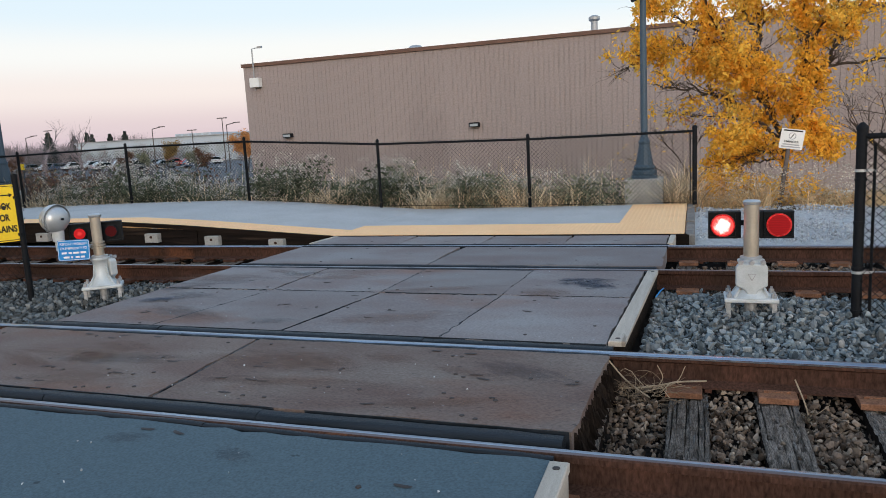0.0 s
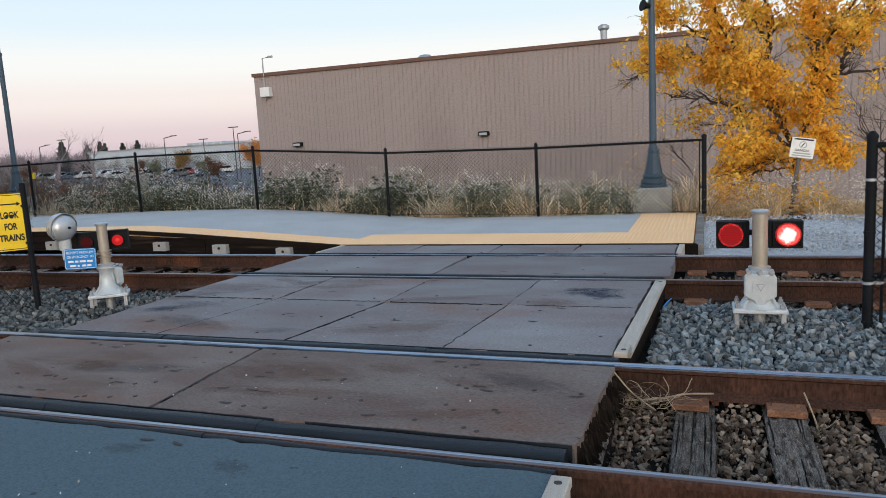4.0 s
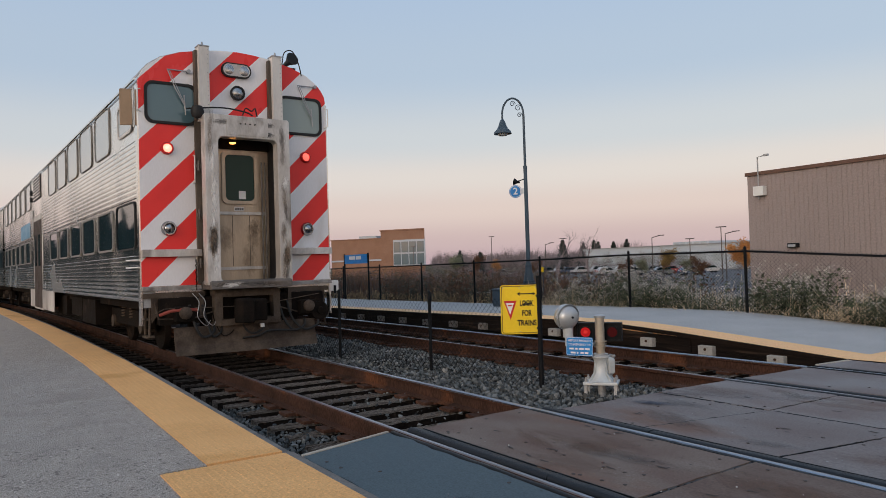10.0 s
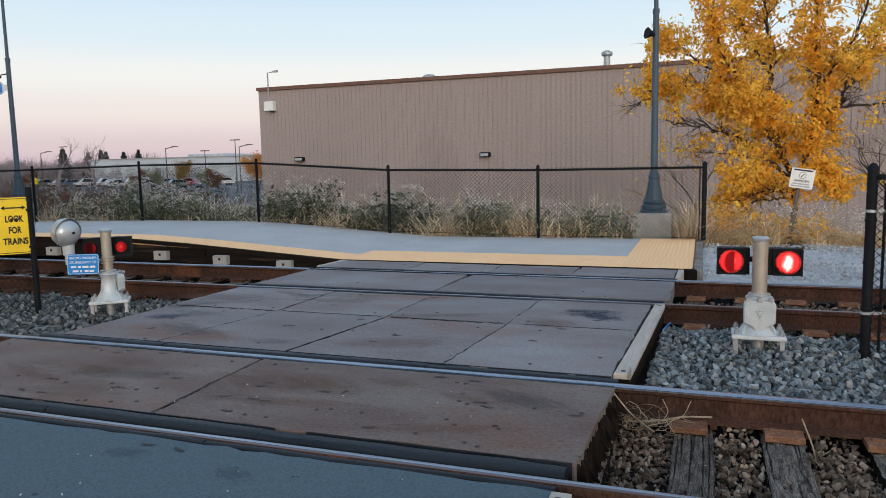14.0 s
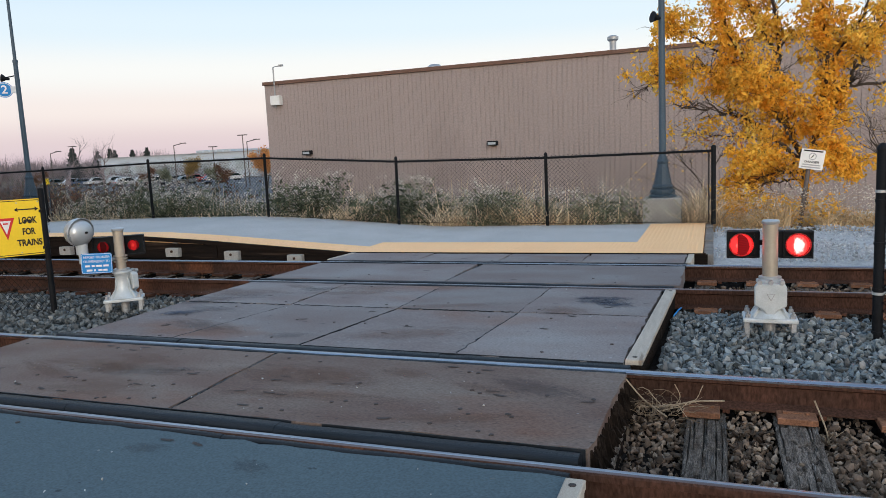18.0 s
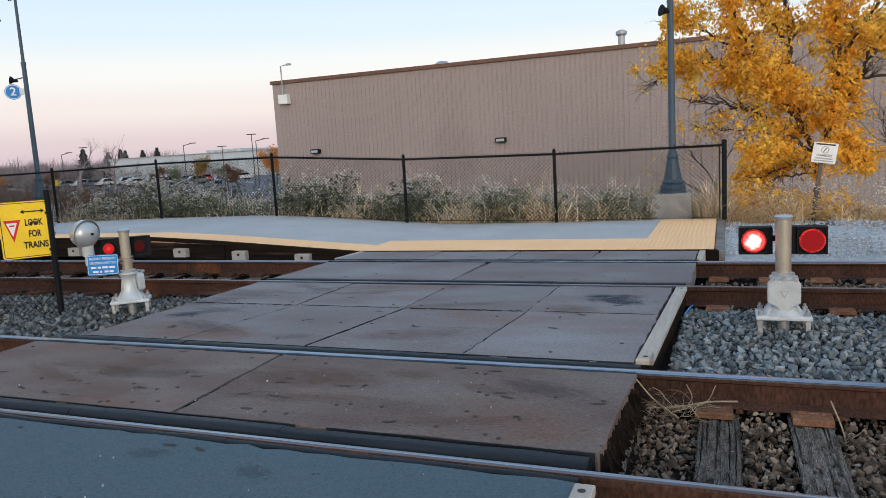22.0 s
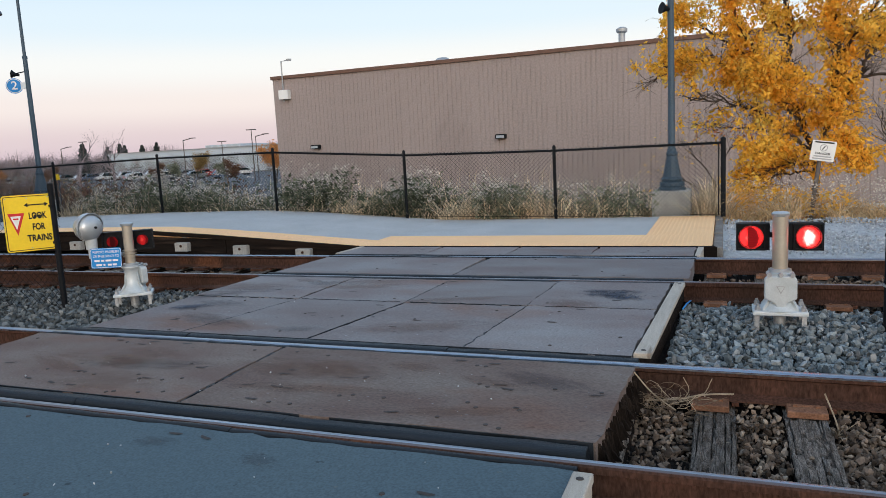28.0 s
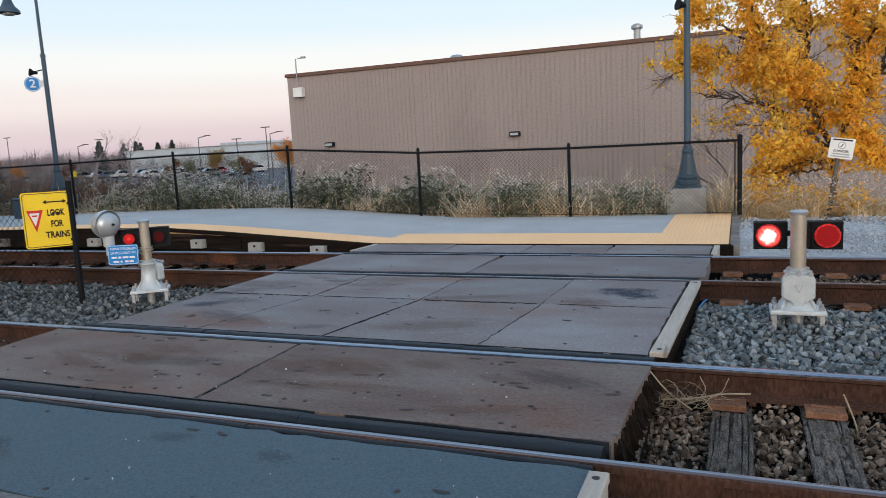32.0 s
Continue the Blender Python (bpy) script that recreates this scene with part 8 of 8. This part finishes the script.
def bare_tree(at, label, seed, h, depth=4, mat="bark", leaf=None, count=0, size=0.3, spread=0.6, name="tree"):
    t = thing(name, at, label, "tree")
    g = random.Random(seed)
    m, tips = Mesh(), []
    grow(g, Vector((0, 0, 0)), Vector((0, 0, 1)), h * 0.42, h * (0.018 if leaf else 0.024), depth, m, tips, spread, 0.12, 0.12, (3, 4))
    part("trunk", m, M[mat], t, "bare grey-brown limbs")
    if leaf:
        T = np.array([p for p, _ in tips])
        pick = T[rng.integers(0, len(T), count)]
        leaves("crown", pick + rng.normal(0, h * 0.045, pick.shape), size, M[leaf], parent=t, hang=0.1)
    return t


def conifer(at, h, seed):
    t = thing("conifer", at, "dark green conifer on the skyline", "tree", "skyline conifers")
    part("trunk", Mesh().cyl((0, 0, 0), (0, 0, h * 0.9), h * 0.02, h * 0.004, 6), M["bark"], t)
    n = 3600
    u = rng.random(n) ** 0.7
    a = rng.uniform(0, 2 * np.pi, n)
    r = (1 - u) ** 0.9 * h * 0.33 * rng.uniform(0.2, 1, n) * (1 + 0.25 * np.sin(u * 40))
    leaves("crown", np.stack([r * np.cos(a), r * np.sin(a), h * (0.08 + 0.92 * u)], -1), h * 0.05, M["far_green"], parent=t, hang=0.6)


for i, (x, y, h) in enumerate(((-173.5, 186, 9.8), (-180.5, 187, 9.4), (-187.0, 186, 9.6), (-191.0, 188, 10.2), (-194.5, 186, 9.4), (-134, 120, 8.3), (-137.5, 123, 6.6), (-129.5, 122, 6.2), (-150, 100, 6.4), (-146.5, 104, 5.8), (-158, 112, 6.2))):
    conifer(pose(x, y, -1.7), h, i)
for i, (x, y, h) in enumerate(((-89.5, 78, 10.6), (-84.0, 79, 9.8), (-118, 92, 6.2), (-124, 98, 6.6), (-131, 96, 6.0), (-138, 99, 6.8), (-101, 84, 5.4), (-95.5, 83, 5.2), (-146, 103, 6.6), (-128, 112, 6.5), (-134, 118, 6), (-142, 116, 6.5), (-108, 120, 6), (-80, 118, 8.2), (-126, 126, 6), (-138, 110, 6), (-150, 126, 7))):
    bare_tree(pose(x, y, -1.7), "bare leafless tree on the skyline", 40 + i, h, 4, "far_brown")
for i, (x, y, h, lf, n, s) in enumerate(((-50.6, 71, 5.0, "leaf_orange", 8000, 0.21), (-54.2, 80, 6.2, "russet", 5200, 0.17), (-68, 78, 4.9, "leaf_dull", 4200, 0.18), (-79, 82, 3.6, "russet", 2600, 0.18),
                                         (-128, 88, 5.5, "russet", 4200, 0.25), (-121, 90, 4.0, "leaf_orange", 2600, 0.2), (-136, 90, 6, "weed", 3600, 0.25), (-112, 92, 4, "russet", 2600, 0.2),
                                         (-60, 76, 3.6, "russet", 2600, 0.17), (-73, 80, 3.8, "weed", 2600, 0.17), (-64, 79, 3.4, "weed", 2600, 0.17))):
    if lf == "leaf_orange" and lf not in M:
        M[lf] = material("orange_leaf", (0.60, 0.29, 0.10), (0.50, 0.23, 0.08), 0.9, 0, 2, 20, 0, island=0.3)
    if lf == "leaf_dull" and lf not in M:
        M[lf] = material("dull_yellow_leaf", (0.30, 0.20, 0.07), (0.24, 0.15, 0.05), 0.9, 0, 2, 20, 0, island=0.3)
    bare_tree(pose(x, y, -1.7), "small autumn tree in the car park", 60 + i, h, 3, "bark", lf, n, s)


def build_weeds():
    def field(n, x0, x1, y0, y1, z):
        x, y = rng.uniform(x0, x1, n), rng.uniform(y0, y1, n)
        return np.stack([x, y + np.where(x < -8, -(x + 8) ** 2 / 1900, 0), np.full(n, z)], -1)

    def keep_off(P):
        """Clear of the lamp's pedestal, before it and at its sides."""
        return P[~((P[:, 0] > -2.0) & (P[:, 0] < -0.95) & (P[:, 1] < 11.6))]

    def patchy(P, s, thr):
        k = np.sin(P[:, 0] * s + 1.3) + np.sin(P[:, 0] * s * 2.3 + P[:, 1] * 1.7) + 0.7 * np.sin(P[:, 0] * s * 5.1)
        return P[k > thr]
    # straw along the fence, leaning every way
    P = keep_off(field(9000, -17, -0.45, 10.4, 12.2, -0.28))
    P = P[(P[:, 0] > -8.6) | (rng.random(len(P)) < 0.42)]
    tall = 0.62 + 0.18 * np.sin(P[:, 0] * 1.1) * np.sin(P[:, 0] * 2.7 + 1) + 0.10 * np.sin(P[:, 0] * 6.3)
    blades("dry_grass", P, rng.uniform(0.4, 1.45, len(P)) * tall, rng.uniform(0.006, 0.0135, len(P)), 1.3, M["straw"], "tall dry straw-coloured grass behind the fence", "grass", droop=0.8)
    P = field(10500, -0.4, 8.0, 10.3, 13.6, -0.3)
    P = P[~((np.abs(P[:, 0] - 1.0) < 0.26) & (P[:, 1] < 12.0))]
    blades("dry_grass", P, rng.uniform(0.25, 0.95, len(P)) * np.where(P[:, 0] > 1.5, 0.5, 1.0) * (0.85 + 0.25 * np.sin(P[:, 0] * 4.1 + P[:, 1])), rng.uniform(0.007, 0.014, len(P)), 2.0, M["straw_gold"], "tall arching golden dry grass under the yellow tree", "grass", droop=1.5)
    P = keep_off(patchy(field(3400, -17, -0.45, 10.33, 10.75, -0.24), 1.3, -0.4))
    blades("dry_grass", P, rng.uniform(0.3, 0.9, len(P)), rng.uniform(0.006, 0.013, len(P)), 1.6, M["straw"], "matted dry grass along the fence", "grass", droop=1.2)
    P = field(230, -0.3, 1.7, 11.4, 13.2, 0.0)
    P[:, 2] += rng.uniform(-0.12, 0.28, len(P))
    leaves("fallen_leaves", np.repeat(P, 4, 0) + rng.normal(0, 0.05, (len(P) * 4, 3)), 0.085, M["leaf"], "yellow leaves caught in the dry grass under the tree", "leaves", hang=0.5)
    # clumps of green weeds with pale seed heads
    spots = []
    for x0, x1, n, h in ((-17, -14.5, 10, 1.05), (-14.4, -11.9, 26, 1.38), (-11.9, -9.9, 14, 0.92), (-9.6, -8.5, 10, 1.38), (-8.4, -7.0, 7, 0.95), (-6.9, -5.7, 10, 1.32), (-5.6, -4.1, 11, 1.0), (-4.0, -2.1, 5, 0.95)):
        spots += [(x, y, h * k) for x, y, k in zip(rng.uniform(x0, x1, n), rng.uniform(10.5, 11.9, n), rng.uniform(0.6, 1.12, n))]
    roots, H, tips = [], [], []
    for x, y, h in spots:
        n = 32
        r = np.stack([rng.normal(x, 0.15, n), rng.normal(y, 0.15, n) + (-(x + 8) ** 2 / 1900 if x < -8 else 0), np.full(n, -0.27)], -1)
        hh = h * rng.uniform(0.7, 1.08, n)
        roots.append(r)
        H.append(hh)
        tips.append(r + np.stack([(r[:, 0] - x) * 1.1 + rng.normal(0, 0.06, n), rng.normal(0, 0.08, n), hh * 0.95], -1))
    roots, H, tips = np.concatenate(roots), np.concatenate(H), np.concatenate(tips)
    blades("weeds", roots, H, np.full(len(roots), 0.0045), 0.35, M["weed"], "tall green weeds with pale seed heads behind the fence", "weeds")
    k = np.repeat(np.arange(len(roots)), 9)
    u = rng.uniform(0.08, 0.92, len(k))
    Q = roots[k] * (1 - u[:, None]) + tips[k] * u[:, None] + rng.normal(0, 0.05, (len(k), 3))
    deep = Q[:, 0] < -5.6
    leaves("weed_leaves", Q[deep], 0.105, M["weed_deep"], "deep green leafy weeds behind the fence", "weeds", hang=0.2)
    leaves("weed_leaves", Q[~deep], 0.095, M["weed"], "pale green weed leaves behind the fence", "weeds", hang=0.2)
    k = np.repeat(np.arange(len(roots))[rng.random(len(roots)) < 0.36], 9)
    F = tips[k] + rng.normal(0, 1, (len(k), 3)) * np.array([0.05, 0.05, 0.035])
    leaves("seed_heads", F, 0.055, M["fluff"], "pale fluffy seed heads on the weeds", "weeds", hang=-0.2)
    k2 = np.concatenate([keep_off(field(1000, -17, -0.5, 10.45, 12.2, 0.0)), field(500, -0.4, 3.0, 10.4, 13.0, -0.08)])
    k2[:, 2] += rng.uniform(0.15, 0.72, len(k2)) - 0.1
    F2 = np.repeat(k2, 4, 0) + rng.normal(0, 1, (len(k2) * 4, 3)) * np.array([0.03, 0.03, 0.05])
    leaves("grass_plumes", F2, 0.045, M["fluff"], "pale dry plumes of the tall grass", "grass", hang=-0.4)
    # thin dead stalks that stand above the rest
    P = keep_off(field(520, -17, -0.5, 10.45, 12.0, -0.27))
    hh = rng.uniform(0.8, 1.4, len(P))
    blades("dead_stalks", P, hh, np.full(len(P), 0.0055), 0.5, M["straw"], "thin dead weed stalks behind the fence", "weeds", droop=0.2)
    P = field(5200, -42, -12, 10.5, 15.5, -0.35)
    H = rng.uniform(0.35, 0.95, len(P))
    blades("dry_grass", P, H, np.full(len(P), 0.010), 0.9, M["straw_gold"], "dry grass and brush behind the fence", "grass", droop=0.6)
    for mat, thr, top, what in (("brush_dark", 0.0, 1.55, "green and grey brush behind the fence"), ("russet", 0.5, 1.35, "russet and grey brush behind the fence")):
        P = patchy(field(5200, -42, -14, 10.8, 15.5, -0.35), 0.5 if mat == "brush_dark" else 0.73, thr)
        H = rng.uniform(0.5, top, len(P))
        Q = np.repeat(P, 5, 0)
        Q = Q + np.concatenate([rng.normal(0, 0.12, (len(Q), 2)), (np.repeat(H, 5) * rng.uniform(0.1, 1, len(Q)))[:, None]], -1)
        leaves("brush", Q, 0.11, M[mat], what, "shrub", hang=0.0)
        if mat == "brush_dark":
            F = np.repeat(P[::9] + np.stack([np.zeros(len(P[::9])), np.zeros(len(P[::9])), H[::9]], -1), 8, 0)
            F = F[(F[:, 0] > -20) & (F[:, 0] < -14)]
            leaves("seed_heads", F + rng.normal(0, 0.07, F.shape), 0.06, M["fluff"], "pale seed heads on the brush", "weeds", hang=-0.2)
    # leafless reddish and grey stems standing in the brush
    for mat, n, what in (("stem_red", 2600, "leafless red-brown stems in the brush behind the fence"), ("stem_grey", 2600, "leafless grey stems in the brush behind the fence")):
        P = patchy(field(n, -44, -14.5, 11.0, 15.5, -0.35), 0.61 if mat == "stem_red" else 0.43, -0.2)
        blades("stems", P, rng.uniform(0.8, 1.75, len(P)), rng.uniform(0.006, 0.014, len(P)), 0.55, M[mat], what, "shrub", droop=0.1)
    P = field(2500, -48, -20, 16, 26, -1.4)
    H = rng.uniform(0.6, 2.3, len(P))
    Q = np.repeat(P, 4, 0)
    Q = Q + np.concatenate([rng.normal(0, 0.25, (len(Q), 2)), (np.repeat(H, 4) * rng.uniform(0.1, 1, len(Q)))[:, None]], -1)
    leaves("brush", Q, 0.2, M["russet"], "russet brush on the slope before the car park", "shrub", hang=0.0)
    # bushes on the slope and round the car park
    for mat, n, what in (("russet", 90, "red-brown leafless bushes before the car park"), ("far_brown", 110, "grey-brown leafless bushes before the car park"), ("leaf_dull", 40, "dull yellow bushes before the car park"), ("far_green", 40, "dark green bushes before the car park")):
        x = rng.uniform(-125, -28, n)
        y = 20 + (-x - 28) * rng.uniform(0.15, 0.75, n) + rng.uniform(0, 8, n)
        h = rng.uniform(0.9, 2.4, n) * (1 + (-x - 28) / 320)
        Q = np.repeat(np.stack([x, y, np.full(n, -1.7)], -1), 300, 0)
        u, k = rng.random(len(Q)) ** 1.3, np.repeat(h, 300)
        Q = Q + np.stack([rng.normal(0, 0.45, len(Q)) * k * (1.15 - u * 0.7), rng.normal(0, 0.4, len(Q)) * k, k * (0.05 + 0.95 * u)], -1)
        leaves("bushes", Q, 0.16, M[mat], what, "shrub", hang=-0.1)
    # shrubs and small trees before the white building
    for mat, n, what in (("far_green", 34, "dark evergreen shrubs before the white building"), ("far_brown", 46, "bare shrubs before the white building")):
        x, y, h = rng.uniform(-156, -88, n), rng.uniform(116, 130, n), rng.uniform(1.8, 3.9, n)
        Q = np.repeat(np.stack([x, y, np.full(n, -1.7)], -1), 320, 0)
        u, k = rng.random(len(Q)), np.repeat(h, 320)
        Q = Q + np.stack([rng.normal(0, 0.55, len(Q)) * k * np.sqrt(1.02 - u), rng.normal(0, 0.4, len(Q)) * k, k * u], -1)
        leaves("shrubs", Q, 0.22, M[mat], what, "shrub", hang=-0.1)
    # woods along the skyline, the haze put into their pale colour
    n = 230
    x, y = rng.uniform(-340, -140, n), rng.uniform(198, 240, n)
    h = rng.uniform(7.2, 10.2, n) * (0.90 + 0.12 * np.sin(x * 0.09)) + np.clip((-x - 200) / 60, -1.2, 1.6)
    root = np.repeat(np.stack([x, y, np.full(n, -1.7)], -1), 60, 0)
    k = np.repeat(h * rng.uniform(0.75, 1.05, n), 60)
    root = root + np.stack([rng.normal(0, 0.9, len(k)), rng.normal(0, 0.9, len(k)), k * rng.uniform(0.0, 0.55, len(k))], -1)
    blades("far_woods", root, (k - root[:, 2] - 1.7) * rng.uniform(0.5, 1.0, len(k)), np.full(len(k), 0.055), 0.6, M["far_brown"], "grey-brown bare woods along the skyline, paled in colour for haze", "woods", droop=0.0)


build_weeds()
for i, (x, y, h) in enumerate(((3.6, 13.8, 4.2), (4.6, 14.4, 4.8), (-0.3, 14.6, 3.4))):
    bare_tree(pose(x, y, -0.9), "thin half-bare sapling beside the warehouse wall", 90 + i, h, 4, "bark", "leaf", 130, 0.065, 0.7, "sapling")


M["twig_pale"] = material("pale_dry_stick", (0.38, 0.30, 0.21), (0.28, 0.215, 0.145), 0.9, 0, 9, 50, 0.2)
M["twig"] = material("dry_twig", (0.15, 0.105, 0.066), (0.22, 0.16, 0.105), 0.9, 0, 9, 50, 0.2)


def build_debris():
    b = thing("dead_branches", pose(-0.85, 1.05, -0.2), "pile of dry pale twigs lying in the track by the rail", "branches")
    g = random.Random(5)
    for i in range(70):
        p0 = Vector((g.uniform(-0.15, 0.18), g.uniform(0.10, 0.32), g.uniform(0.0, 0.07)))
        k0 = g.uniform(0, 2 * math.pi)
        l = g.uniform(0.08, 0.24)
        d = Vector((math.cos(k0) * l * 1.1, math.sin(k0) * l * 0.5, g.uniform(-0.03, 0.09)))
        bow = g.uniform(-0.05, 0.06)
        pts = [p0 + d * (k / 5) + Vector((g.gauss(0, 0.008), g.gauss(0, 0.008), max(-0.02, bow * math.sin(k * 0.62)))) for k in range(6)]
        r = g.choice((0.0012, 0.0016, 0.0024))
        part("twig", Mesh().tube(pts, [r, r, r * 0.9, r * 0.8, r * 0.6, r * 0.4], 5), M["twig" if i % 4 else "twig_pale"], b)
    for pts, r in (([(-0.15, 0.24, 0.035), (0.05, 0.26, 0.05), (0.22, 0.28, 0.085), (0.38, 0.28, 0.10)], 0.0055), ([(-0.19, 0.30, 0.19), (-0.10, 0.26, 0.10), (-0.02, 0.22, 0.05), (0.06, 0.16, 0.02)], 0.0052),
                   ([(0.10, 0.30, 0.04), (0.13, 0.28, 0.11), (0.10, 0.26, 0.19)], 0.003), ([(0.02, 0.22, 0.03), (0.2, 0.30, 0.07), (0.26, 0.30, 0.18)], 0.003)):
        part("twig", Mesh().tube(flowing(pts), r, 6), M["twig_pale"], b, "thick pale stick")
    for k, (x, y) in enumerate(((0.05, 1.22), (0.9, 1.2), (-0.85, -0.45))):
        s = thing("dead_weed", pose(x, y, -0.27), "dry weed stalk between the ties", "weed")
        part("stalk", Mesh().tube(flowing([(0.02, 0, 0), (0.0, 0.03, 0.09), (-0.05, 0.08, 0.22)]), 0.0045, 6), M["twig_pale"], s, "pale broken stem")
        for i in range(11):
            d = Vector((g.gauss(0.05, 0.07), g.gauss(-0.04, 0.08), g.uniform(0.0, 0.12)))
            part("stalk", Mesh().tube([Vector((0, 0, 0)), d * 0.5 + Vector((0.01, 0, 0.01)), d], [0.0026, 0.002, 0.0012], 5), M["twig" if i % 3 else "twig_pale"], s)
    c = thing("water_trough", pose(1.98, 13.2, -0.42), "low grey-blue metal trough by the warehouse wall", "trough")
    part("body", Mesh().slab([(-0.45, -0.2), (0.45, -0.2), (0.45, 0.2), (-0.45, 0.2)], 0, 0.28, 0.02), M["grey_steel"], c, "grey-blue metal body")
    part("rim", Mesh().box(-0.47, 0.47, -0.22, 0.22, 0.28, 0.31), M["sign_white"], c)
    t = thing("blue_cable", pose(-0.83, 3.86, -0.13), "short blue cable end lying on the ballast", "cable")
    part("cable", Mesh().tube([(0.02, 0, 0.03), (0.0, -0.2, 0.05), (-0.03, -0.42, 0.045)], 0.007, 6), M["sign_blue"], t)


build_debris()


# ---- what moves: the lamps of both signals turn in and out by turns ----
def motions():
    half = 0.554
    turn = ((-3, 0), (-2, 45), (-1, 90), (1, 90), (2, 135), (3, 180))
    for d, (x, y, z), phase in DISCS:
        a = 0 if phase == 0 else 180
        rows = [(0.0, a)]
        t = 0.222
        while t < 31.8:
            rows += [(t + k / FPS, a + turned) for k, turned in turn]
            a += 180
            t += half
        rows.append((32.0, a))
        walk(d, [(s, pose(x, y, z, 90, 0, k)) for s, k in rows])


motions()
